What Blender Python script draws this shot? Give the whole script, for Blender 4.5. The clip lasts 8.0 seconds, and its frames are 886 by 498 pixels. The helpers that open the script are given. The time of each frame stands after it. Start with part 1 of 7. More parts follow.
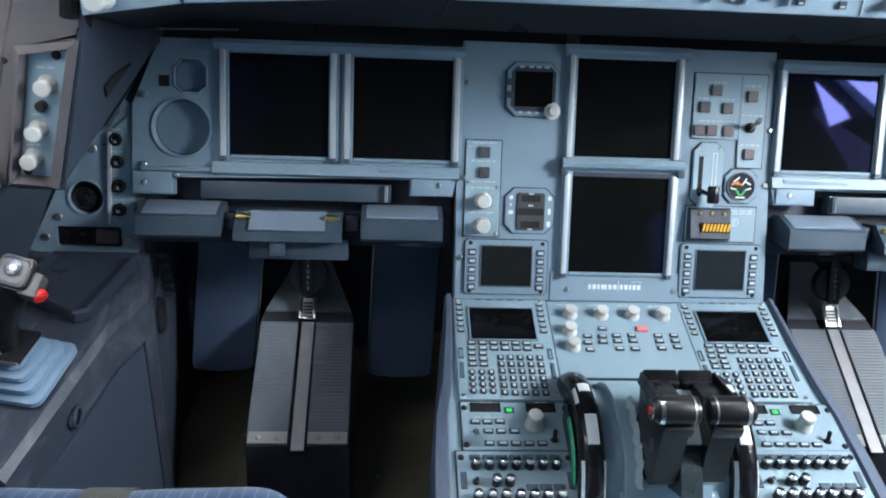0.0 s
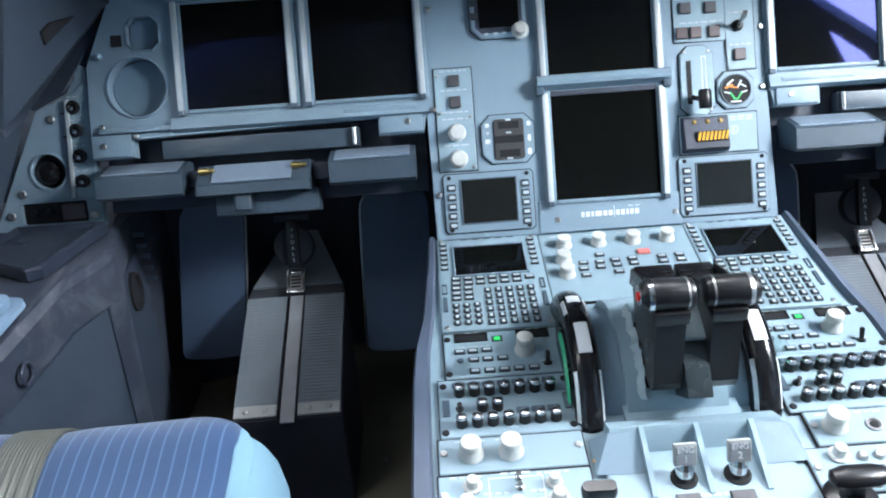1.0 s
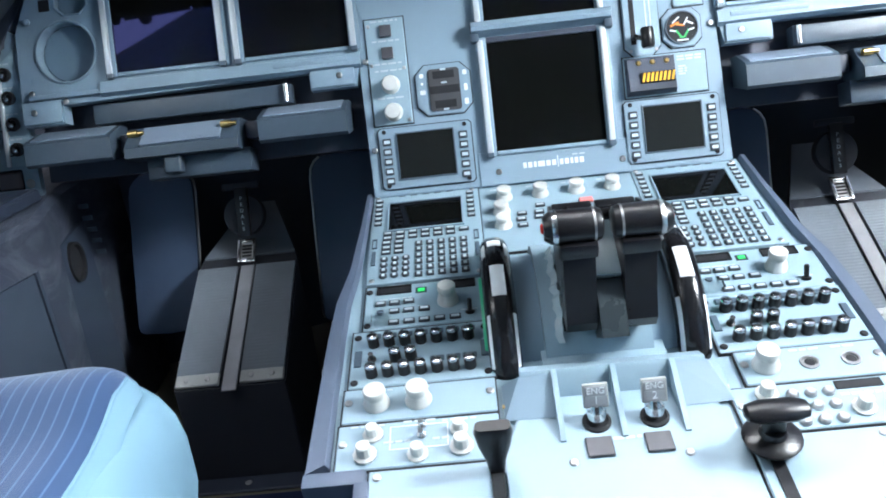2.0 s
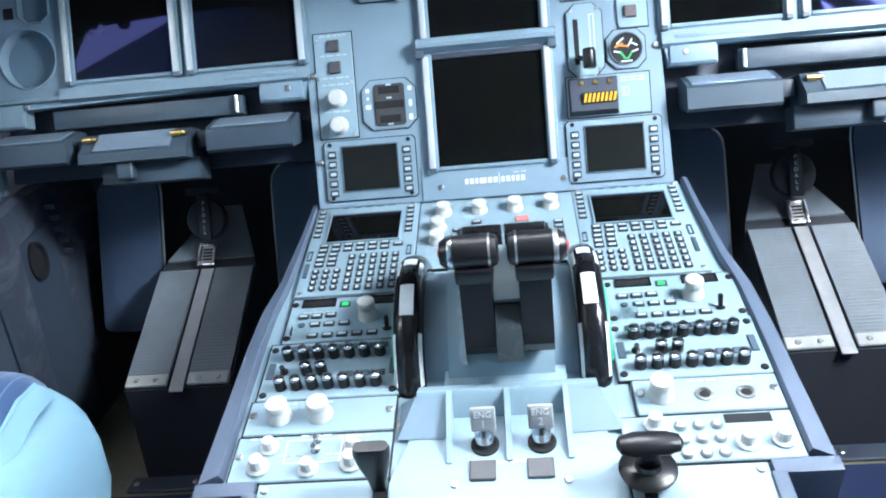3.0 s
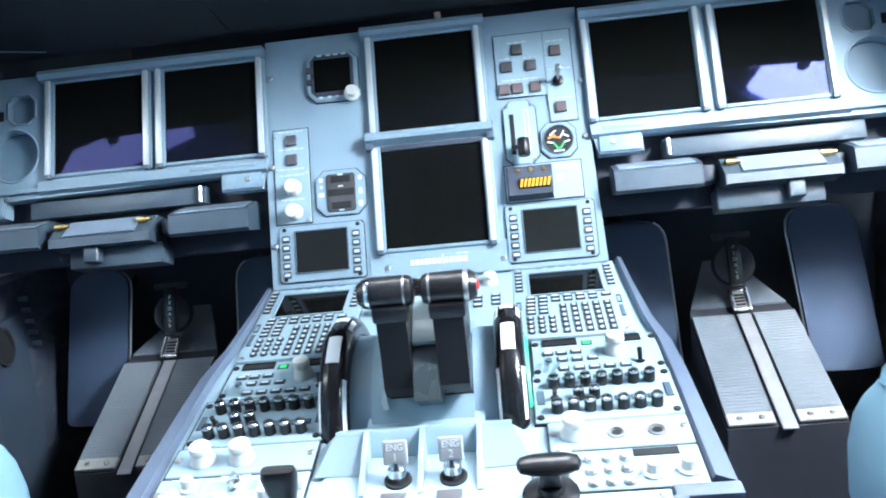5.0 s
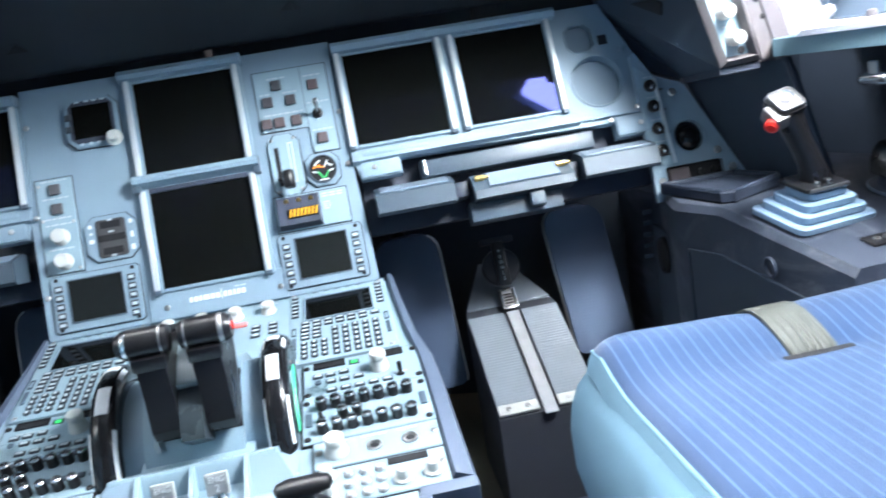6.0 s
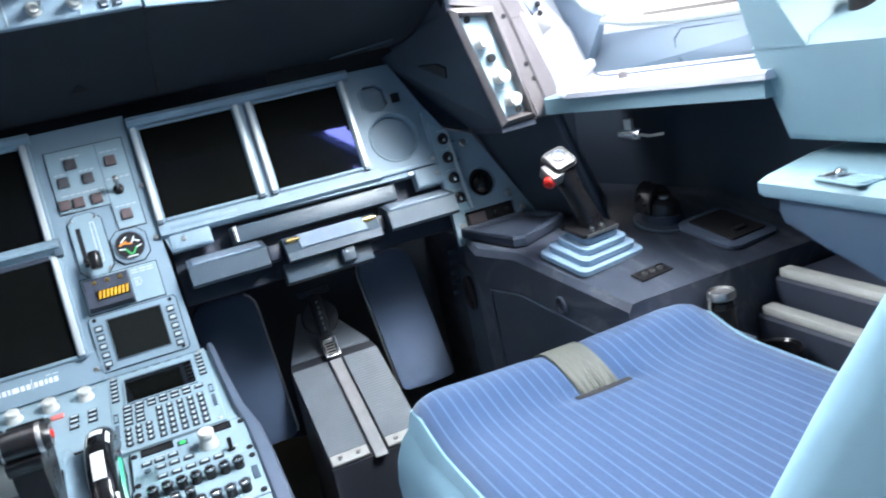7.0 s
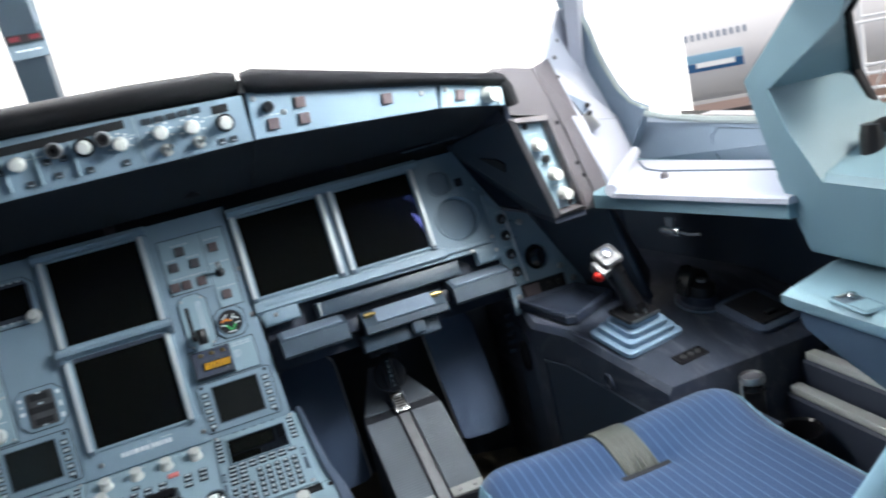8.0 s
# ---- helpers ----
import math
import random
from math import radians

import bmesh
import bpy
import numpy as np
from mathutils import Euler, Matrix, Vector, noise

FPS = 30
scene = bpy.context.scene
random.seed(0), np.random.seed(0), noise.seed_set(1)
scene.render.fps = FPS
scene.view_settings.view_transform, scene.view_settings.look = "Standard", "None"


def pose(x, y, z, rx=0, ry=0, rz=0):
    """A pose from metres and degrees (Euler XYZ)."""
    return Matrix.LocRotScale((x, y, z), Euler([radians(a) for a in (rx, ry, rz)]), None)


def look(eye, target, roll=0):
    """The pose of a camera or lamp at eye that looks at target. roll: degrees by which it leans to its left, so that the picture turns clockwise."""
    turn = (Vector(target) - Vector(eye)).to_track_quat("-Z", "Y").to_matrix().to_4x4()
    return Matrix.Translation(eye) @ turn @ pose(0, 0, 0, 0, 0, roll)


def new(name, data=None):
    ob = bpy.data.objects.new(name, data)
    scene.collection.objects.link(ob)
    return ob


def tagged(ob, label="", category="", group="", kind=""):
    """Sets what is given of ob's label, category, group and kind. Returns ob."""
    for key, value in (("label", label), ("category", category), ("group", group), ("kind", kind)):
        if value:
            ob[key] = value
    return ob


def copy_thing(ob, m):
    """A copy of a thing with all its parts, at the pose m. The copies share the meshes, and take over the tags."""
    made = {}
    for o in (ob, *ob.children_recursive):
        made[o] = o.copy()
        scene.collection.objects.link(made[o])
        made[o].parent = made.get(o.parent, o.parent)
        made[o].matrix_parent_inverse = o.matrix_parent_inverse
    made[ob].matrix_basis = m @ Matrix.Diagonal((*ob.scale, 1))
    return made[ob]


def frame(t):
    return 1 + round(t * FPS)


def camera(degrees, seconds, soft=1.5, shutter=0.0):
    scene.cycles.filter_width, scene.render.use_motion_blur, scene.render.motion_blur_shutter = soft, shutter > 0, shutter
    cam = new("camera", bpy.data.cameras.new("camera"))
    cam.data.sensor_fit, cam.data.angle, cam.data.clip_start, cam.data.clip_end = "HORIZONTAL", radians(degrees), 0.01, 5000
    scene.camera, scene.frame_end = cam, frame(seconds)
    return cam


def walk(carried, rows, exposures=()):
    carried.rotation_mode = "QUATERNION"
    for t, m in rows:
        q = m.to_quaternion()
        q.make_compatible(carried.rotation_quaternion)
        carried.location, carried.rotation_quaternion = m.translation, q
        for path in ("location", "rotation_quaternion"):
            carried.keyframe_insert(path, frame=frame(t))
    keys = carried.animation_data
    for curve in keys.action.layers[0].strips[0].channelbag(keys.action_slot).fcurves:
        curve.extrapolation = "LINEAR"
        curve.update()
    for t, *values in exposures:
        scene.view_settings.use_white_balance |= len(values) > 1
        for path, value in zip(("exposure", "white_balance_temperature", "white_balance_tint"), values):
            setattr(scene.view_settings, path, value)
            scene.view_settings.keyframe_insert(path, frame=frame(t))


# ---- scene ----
cam = camera(57.0, 8.0, 1.8, 0.25)
PATH = [
    (0, (-0.379, -1.162, 1.114), (-0.239, 0.606, 0.19), 3.3),
    (0.5, (-0.33, -1.151, 1.009), (-0.263, 0.641, 0.123), 0.3),
    (1, (-0.262, -1.172, 0.895), (-0.256, 0.673, 0.121), -4.1),
    (1.5, (-0.184, -1.156, 0.853), (-0.189, 0.687, 0.078), -6.2),
    (1.7, (-0.158, -1.159, 0.796), (-0.201, 0.694, 0.045), -7.0),
    (2.8, (0.004, -1.156, 0.815), (-0.178, 0.675, 0.032), -5.8),
    (3, (0.029, -1.158, 0.817), (-0.158, 0.683, 0.057), -6.3),
    (3.5, (0.063, -1.173, 0.79), (-0.147, 0.709, 0.147), -6.8),
    (4, (0.071, -1.183, 0.77), (-0.169, 0.72, 0.203), -7.3),
    (4.2, (0.072, -1.197, 0.754), (-0.175, 0.723, 0.254), -5.9),
    (5.5, (0.185, -1.271, 0.684), (0.107, 0.694, 0.319), -8.4),
    (6, (0.236, -1.309, 0.738), (0.434, 0.635, 0.31), -9.6),
    (6.5, (0.244, -1.324, 0.782), (0.706, 0.562, 0.301), -11.6),
    (7, (0.249, -1.359, 0.83), (0.871, 0.476, 0.335), -12.1),
    (7.5, (0.238, -1.431, 0.973), (1.045, 0.306, 0.398), -13.2),
    (8, (0.207, -1.484, 1.021), (0.73, 0.385, 0.539), -12.9),
]

# ---------------------------------------------------------------- world and light
EXPOSURES = [(0.0, 2.1, 6650, 15), (0.5, 2.65, 6650, 15), (1.0, 2.52, 6650, 15), (1.5, 2.52, 6650, 15), (3.0, 2.7, 6350, 13), (3.5, 2.82, 6350, 13), (4.0, 2.9, 6350, 13), (5.5, 3.2, 6350, 13), (6.0, 2.8, 6600, 15), (6.5, 2.55, 6600, 15), (7.0, 2.42, 6600, 15), (7.5, 1.87, 6800, 14), (8.0, 1.42, 6800, 14)]
walk(cam, [(t, look(eye, target, roll)) for t, eye, target, roll in PATH], EXPOSURES)

sky_world = bpy.data.worlds.new("overcast_sky")
scene.world = sky_world
sky_world.use_nodes = True
wn = sky_world.node_tree.nodes
wl = sky_world.node_tree.links
wn.clear()
sky = wn.new("ShaderNodeTexSky")
sky.sky_type = "NISHITA"
sky.sun_disc = False
sky.sun_elevation = radians(55)
sky.sun_rotation = radians(167)
sky.dust_density = 3.0
sky_bg = wn.new("ShaderNodeBackground")
sky_bg.inputs["Strength"].default_value = 0.078
sky_out = wn.new("ShaderNodeOutputWorld")
wl.new(sky.outputs["Color"], sky_bg.inputs["Color"])
wl.new(sky_bg.outputs["Background"], sky_out.inputs["Surface"])

sun_data = bpy.data.lights.new("sun", "SUN")
sun_data.energy = 0.8
sun_data.angle = radians(12)
sun_data.color = (1.0, 0.96, 0.9)
sun_ob = new("sun", sun_data)
sun_ob.matrix_world = look((0, 0, 20), (-3.2, 13.5, 0))


def window_lamp(name, eye, target, w, h, power, color=(1.0, 0.97, 0.93), lean=0.0):
    d = bpy.data.lights.new(name, "AREA")
    d.shape = "RECTANGLE"
    d.size, d.size_y = w, h
    d.energy, d.color = power, color
    o = new(name, d)
    o.matrix_world = look(eye, target) @ Matrix.Rotation(radians(lean), 4, "Z")
    return o


window_lamp("windshield_daylight", (0.0, -0.05, 1.41), (0.0, -0.5, 0.2), 0.85, 0.35, 6.6, (0.91, 0.965, 1.0))
window_lamp("side_window_daylight", (0.9, -0.645, 1.21), (-0.75, -0.12, 0.68), 0.36, 0.29, 4.9, (0.86, 0.955, 1.0))
window_lamp("side_window_daylight", (-0.9, -0.575, 1.18), (0.0, -0.3, 0.8), 0.1, 0.48, 0.24, (0.9, 0.97, 1.0), -38)


# ---------------------------------------------------------------- materials
def mat(name, color, rough=0.5, metal=0.0, fine=900.0, coarse=14.0, vary=0.12, wear=0.12, bump=0.12, spec=0.5, tint=None):
    m = bpy.data.materials.new(name)
    m.use_nodes = True
    n, l = m.node_tree.nodes, m.node_tree.links
    b = n["Principled BSDF"]
    b.inputs["Metallic"].default_value = metal
    b.inputs["Specular IOR Level"].default_value = spec
    if tint:
        b.inputs["Specular Tint"].default_value = (*tint, 1)
    co = n.new("ShaderNodeTexCoord")
    nf, nc = n.new("ShaderNodeTexNoise"), n.new("ShaderNodeTexNoise")
    nf.inputs["Scale"].default_value, nf.inputs["Detail"].default_value = fine, 3
    nc.inputs["Scale"].default_value, nc.inputs["Detail"].default_value = coarse, 6
    l.new(co.outputs["Object"], nf.inputs["Vector"])
    l.new(co.outputs["Object"], nc.inputs["Vector"])
    add = n.new("ShaderNodeMath")
    add.operation = "MULTIPLY_ADD"
    add.inputs[1].default_value = vary
    l.new(nf.outputs["Fac"], add.inputs[0])
    sub = n.new("ShaderNodeMath")
    sub.operation = "MULTIPLY_ADD"
    sub.inputs[1].default_value, sub.inputs[2].default_value = wear, 1.0 - (vary + wear) / 2
    l.new(nc.outputs["Fac"], sub.inputs[0])
    l.new(sub.outputs[0], add.inputs[2])
    mul = n.new("ShaderNodeVectorMath")
    mul.operation = "SCALE"
    mul.inputs[0].default_value = color
    l.new(add.outputs[0], mul.inputs["Scale"])
    l.new(mul.outputs[0], b.inputs["Base Color"])
    ro = n.new("ShaderNodeMath")
    ro.operation = "MULTIPLY_ADD"
    ro.inputs[1].default_value, ro.inputs[2].default_value = min(0.2, rough), rough - min(0.2, rough) / 2
    l.new(nc.outputs["Fac"], ro.inputs[0])
    l.new(ro.outputs[0], b.inputs["Roughness"])
    if bump:
        bu = n.new("ShaderNodeBump")
        bu.inputs["Strength"].default_value, bu.inputs["Distance"].default_value = bump, 0.0006
        l.new(nf.outputs["Fac"], bu.inputs["Height"])
        l.new(bu.outputs["Normal"], b.inputs["Normal"])
    return m


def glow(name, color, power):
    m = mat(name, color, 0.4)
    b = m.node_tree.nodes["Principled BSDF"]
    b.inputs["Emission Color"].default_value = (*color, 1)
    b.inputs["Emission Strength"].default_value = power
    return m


def striped(name, base, line, pitch, width, axis="X", rough=0.9):
    """Woven cloth with narrow light stripes."""
    m = mat(name, base, rough, 0, 2200, 20, 0.5, 0.15, 0.5, 0.2)
    n, l = m.node_tree.nodes, m.node_tree.links
    b = n["Principled BSDF"]
    b.inputs["Sheen Weight"].default_value = 0.25
    co = n.new("ShaderNodeTexCoord")
    se = n.new("ShaderNodeSeparateXYZ")
    l.new(co.outputs["Object"], se.inputs[0])
    ma = n.new("ShaderNodeMath")
    ma.operation = "MULTIPLY"
    ma.inputs[1].default_value = 1 / pitch
    l.new(se.outputs[axis], ma.inputs[0])
    fr = n.new("ShaderNodeMath")
    fr.operation = "PINGPONG"
    fr.inputs[1].default_value = 0.5
    l.new(ma.outputs[0], fr.inputs[0])
    rp = n.new("ShaderNodeMapRange")
    rp.inputs["From Min"].default_value, rp.inputs["From Max"].default_value = width * 0.35, width * 0.75
    rp.inputs["To Min"].default_value, rp.inputs["To Max"].default_value = 1, 0
    l.new(fr.outputs[0], rp.inputs["Value"])
    mx = n.new("ShaderNodeMix")
    mx.data_type = "RGBA"
    l.new(rp.outputs["Result"], mx.inputs["Factor"])
    old = b.inputs["Base Color"].links[0].from_socket
    l.new(old, mx.inputs["A"])
    mx.inputs["B"].default_value = (*line, 1)
    l.new(mx.outputs["Result"], b.inputs["Base Color"])
    return m


def ribbed(name, color, pitch, axis="Y", rough=0.45, metal=0.0, depth=0.4):
    m = mat(name, color, rough, metal, 700, 16, 0.1, 0.15, 0.0)
    n, l = m.node_tree.nodes, m.node_tree.links
    co = n.new("ShaderNodeTexCoord")
    wv = n.new("ShaderNodeTexWave")
    wv.bands_direction = axis
    wv.inputs["Scale"].default_value = 0.314 / pitch
    l.new(co.outputs["Object"], wv.inputs["Vector"])
    bu = n.new("ShaderNodeBump")
    bu.inputs["Strength"].default_value, bu.inputs["Distance"].default_value = depth, 0.0012
    l.new(wv.outputs["Fac"], bu.inputs["Height"])
    l.new(bu.outputs["Normal"], n["Principled BSDF"].inputs["Normal"])
    return m


def scuffed(m, color, scale, lo, hi):
    """Adds pale rubbed streaks to a material."""
    n, l = m.node_tree.nodes, m.node_tree.links
    b = n["Principled BSDF"]
    co, mp, ns, rp, mx = (n.new("ShaderNode" + k) for k in ("TexCoord", "Mapping", "TexNoise", "MapRange", "Mix"))
    mp.inputs["Rotation"].default_value = (0, 0, 0.6)
    mp.inputs["Scale"].default_value = (1.0, 0.3, 0.6)
    ns.inputs["Scale"].default_value, ns.inputs["Detail"].default_value, ns.inputs["Distortion"].default_value = scale, 9, 1.2
    ns.inputs["Roughness"].default_value = 0.7
    l.new(co.outputs["Object"], mp.inputs["Vector"])
    l.new(mp.outputs["Vector"], ns.inputs["Vector"])
    rp.inputs["From Min"].default_value, rp.inputs["From Max"].default_value = lo, hi
    l.new(ns.outputs["Fac"], rp.inputs["Value"])
    mx.data_type = "RGBA"
    l.new(rp.outputs["Result"], mx.inputs["Factor"])
    l.new(b.inputs["Base Color"].links[0].from_socket, mx.inputs["A"])
    mx.inputs["B"].default_value = (*color, 1)
    l.new(mx.outputs["Result"], b.inputs["Base Color"])
    return m


def glass(name):
    m = bpy.data.materials.new(name)
    m.use_nodes = True
    b = m.node_tree.nodes["Principled BSDF"]
    b.inputs["Transmission Weight"].default_value = 1.0
    b.inputs["Roughness"].default_value = 0.0
    b.inputs["IOR"].default_value = 1.05
    b.inputs["Base Color"].default_value = (0.97, 0.99, 0.98, 1)
    return m


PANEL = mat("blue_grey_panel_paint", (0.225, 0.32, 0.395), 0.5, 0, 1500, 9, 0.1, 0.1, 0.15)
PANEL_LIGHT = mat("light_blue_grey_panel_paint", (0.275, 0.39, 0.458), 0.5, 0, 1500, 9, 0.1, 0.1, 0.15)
RAIL = mat("satin_metal_rail", (0.66, 0.7, 0.72), 0.38, 0.3, 900, 20, 0.1, 0.15, 0.05)
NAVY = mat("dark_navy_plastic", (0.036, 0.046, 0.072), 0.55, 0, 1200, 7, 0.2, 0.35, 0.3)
NAVY_WALL = mat("navy_side_wall_plastic", (0.033, 0.049, 0.074), 0.6, 0, 1200, 6, 0.2, 0.3, 0.3)
LOCKER_BLUE = mat("slate_blue_locker_plastic", (0.045, 0.078, 0.118), 0.5, 0, 1200, 6, 0.15, 0.25, 0.25)
RIM = mat("lavender_grey_pedestal_rim", (0.095, 0.125, 0.18), 0.5, 0, 1200, 9, 0.15, 0.2, 0.25)
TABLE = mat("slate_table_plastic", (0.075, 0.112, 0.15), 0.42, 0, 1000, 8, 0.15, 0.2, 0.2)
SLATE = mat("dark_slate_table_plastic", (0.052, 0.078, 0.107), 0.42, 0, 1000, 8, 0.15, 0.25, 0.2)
# paler than SLATE; on the rest blocks it paints the light on their tops
TABLE_TOP = mat("pale_slate_plastic", (0.22, 0.28, 0.36), 0.38, 0, 1000, 8, 0.15, 0.2, 0.2)
LINING = mat("pale_blue_lining_plastic", (0.155, 0.265, 0.315), 0.55, 0, 1400, 5, 0.1, 0.12, 0.25)
LINING_BLUE = mat("slate_blue_lining_plastic", (0.2, 0.27, 0.34), 0.55, 0, 1400, 5, 0.1, 0.12, 0.25)
PILLAR = mat("white_lavender_pillar_paint", (0.43, 0.46, 0.53), 0.5, 0, 1400, 8, 0.1, 0.12, 0.15)
TRIM = mat("mauve_grey_trim_plastic", (0.115, 0.107, 0.116), 0.6, 0, 1600, 10, 0.2, 0.25, 0.4)
CONSOLE = mat("scuffed_charcoal_console_plastic", (0.038, 0.048, 0.07), 0.4, 0, 1500, 12, 0.3, 0.4, 0.45)
scuffed(CONSOLE, (0.16, 0.17, 0.2), 22, 0.5, 0.78)
LABEL_GREY = mat("grey_label_plate", (0.34, 0.35, 0.36), 0.4, 0, 900, 30, 0.1, 0.15, 0.05)
SILVER = mat("silver_label_paint", (0.42, 0.43, 0.42), 0.4, 0, 900, 30, 0.1, 0.15, 0.05)
PAD = mat("dark_slate_moulded_plastic", (0.03, 0.04, 0.062), 0.32, 0, 1000, 12, 0.15, 0.3, 0.2)
HANGAR = mat("pale_grey_hangar_cladding", (0.13, 0.135, 0.125), 0.8, 0, 3, 0.3, 0.2, 0.2, 0.0)
CONTAINER = mat("brown_container_paint", (0.22, 0.15, 0.12), 0.7, 0, 4, 0.6, 0.2, 0.3, 0.0)
POST_PAINT = mat("slate_blue_post_paint", (0.1, 0.145, 0.18), 0.55, 0, 1200, 6, 0.15, 0.15, 0.2)
DISC = mat("blue_grey_blanking_plate", (0.16, 0.24, 0.31), 0.5, 0, 1500, 9, 0.1, 0.1, 0.15)
GLOSS = mat("polished_black_plastic", (0.012, 0.012, 0.014), 0.14, 0, 900, 20, 0.1, 0.2, 0.04)
BLACK = mat("black_plastic", (0.012, 0.012, 0.014), 0.3, 0, 900, 20, 0.1, 0.2, 0.08)
MATTE = mat("matte_black", (0.008, 0.009, 0.012), 0.75, 0, 900, 20, 0.1, 0.2, 0.2)
GLARE = mat("anthracite_glareshield_cloth", (0.032, 0.036, 0.043), 0.9, 0, 2500, 12, 0.5, 0.3, 0.6, 0.2)
PADDING = mat("black_padded_leatherette", (0.014, 0.014, 0.016), 0.8, 0, 1400, 10, 0.2, 0.3, 0.5, 0.15)
SCREEN = mat("dark_coated_display_glass", (0.005, 0.0056, 0.005), 0.035, 0, 300, 5, 0, 0.2, 0, 0.2, (0.26, 0.3, 1.0))
SCREEN_GREY = mat("dark_grey_display_glass", (0.012, 0.014, 0.014), 0.2, 0, 300, 5, 0, 0.2, 0, 0.4)
IVORY = mat("ivory_knob_plastic", (0.6, 0.61, 0.585), 0.45, 0, 1200, 30, 0.05, 0.1, 0.05)
WHITE = mat("white_paint_marking", (0.8, 0.83, 0.84), 0.5)
CHROME = mat("bright_metal", (0.72, 0.73, 0.74), 0.22, 1.0, 700, 30, 0.1, 0.15, 0.05)
STEEL = mat("brushed_steel", (0.5, 0.5, 0.5), 0.36, 1.0, 1500, 20, 0.15, 0.2, 0.2)
WORN_METAL = mat("worn_dull_metal", (0.17, 0.17, 0.175), 0.42, 0.6, 1200, 40, 0.25, 0.4, 0.25)
BRASS = mat("brass_pin", (0.75, 0.52, 0.2), 0.3, 1.0)
RED = mat("red_button_plastic", (0.75, 0.03, 0.02), 0.35)
DIM_RED = mat("dim_red_digits", (0.12, 0.012, 0.02), 0.4)
PINK = mat("pale_red_button_plastic", (0.8, 0.22, 0.2), 0.4)
YELLOW = mat("yellow_hatch_paint", (0.85, 0.42, 0.01), 0.45)
ORANGE = mat("orange_scale_paint", (0.85, 0.25, 0.03), 0.45)
GREEN_MARK = mat("green_scale_paint", (0.03, 0.5, 0.12), 0.45)
GREEN = glow("green_indicator", (0.01, 0.5, 0.1), 0.22)
GREEN_BAND = mat("green_band_paint", (0.03, 0.5, 0.26), 0.45)
BEZEL = mat("dark_grey_instrument_bezel", (0.05, 0.05, 0.055), 0.5, 0, 900, 30, 0.1, 0.1, 0.05)
KEY = mat("dark_key_cap", (0.04, 0.052, 0.064), 0.45, 0, 900, 30, 0.1, 0.1, 0.05)
KEY_GREY = mat("grey_lamp_cap", (0.085, 0.085, 0.095), 0.4, 0, 900, 30, 0.1, 0.1, 0.05)
KEY_BROWN = mat("brownish_lamp_cap", (0.13, 0.1, 0.105), 0.4, 0, 900, 30, 0.1, 0.1, 0.05)
LEGEND = mat("pale_key_legend", (0.5, 0.58, 0.62), 0.5)
CLOTH = striped("blue_striped_seat_cloth", (0.0265, 0.06, 0.132), (0.068, 0.128, 0.23), 0.0142, 0.115)
CLOTH_SIDE = mat("pale_cyan_seat_cloth", (0.165, 0.3, 0.387), 0.9, 0, 2400, 6, 0.25, 0.12, 0.5, 0.2)
WEBBING = ribbed("olive_grey_webbing", (0.085, 0.09, 0.078), 0.004, "X", 0.5)
BOOT = mat("pale_blue_rubber_bellows", (0.215, 0.325, 0.44), 0.5, 0, 1200, 12, 0.1, 0.15, 0.2)
PEDALBOX = mat("charcoal_pedal_box_plastic", (0.024, 0.028, 0.038), 0.65, 0, 1200, 10, 0.2, 0.3, 0.3)
STRIP = mat("worn_slate_strip_metal", (0.42, 0.43, 0.45), 0.4, 0.5, 900, 25, 0.15, 0.5, 0.15)
HEELREST = mat("ribbed_grey_heel_rest", (0.15, 0.175, 0.205), 0.6, 0, 900, 14, 0.2, 0.45, 0.06)
PEDAL = ribbed("worn_blue_black_pedal_rubber", (0.05, 0.08, 0.14), 0.006, "Z", 0.5, 0.0, 0.03)
CARPET = mat("navy_ribbed_carpet", (0.025, 0.035, 0.085), 0.95, 0, 900, 8, 0.6, 0.3, 0.9, 0.1)
FLOORPLATE = mat("worn_olive_floor_plate", (0.19, 0.178, 0.13), 0.55, 0.1, 900, 9, 0.2, 0.6, 0.3)
CEIL = mat("grey_overhead_lining", (0.16, 0.185, 0.2), 0.7)
BEIGE = mat("beige_edge_trim", (0.5, 0.52, 0.5), 0.55)
GLASS = glass("clear_window_glass")
FRAME_WIN = mat("grey_green_window_seal", (0.3, 0.36, 0.36), 0.6)
REAR = mat("dark_rear_bulkhead_paint", (0.04, 0.043, 0.047), 0.8)
TARMAC = mat("pale_concrete_apron", (0.33, 0.335, 0.33), 0.85, 0, 30, 0.3, 0.2, 0.3, 0.2)
SKIN = mat("white_airliner_skin", (0.78, 0.79, 0.8), 0.35, 0, 20, 1, 0.05, 0.1, 0.0)
# emission stands in for the daylight on the curtain, which is no lamp
DOOR_GLOW = glow("glowing_white_door_curtain", (0.9, 0.9, 0.9), 0.5)
BAND_LIGHT = mat("light_blue_airliner_band", (0.25, 0.5, 0.68), 0.4, 0, 20, 1, 0.05, 0.1, 0.0)
BAND = mat("blue_airliner_band", (0.03, 0.15, 0.35), 0.4, 0, 20, 1, 0.05, 0.1, 0.0)


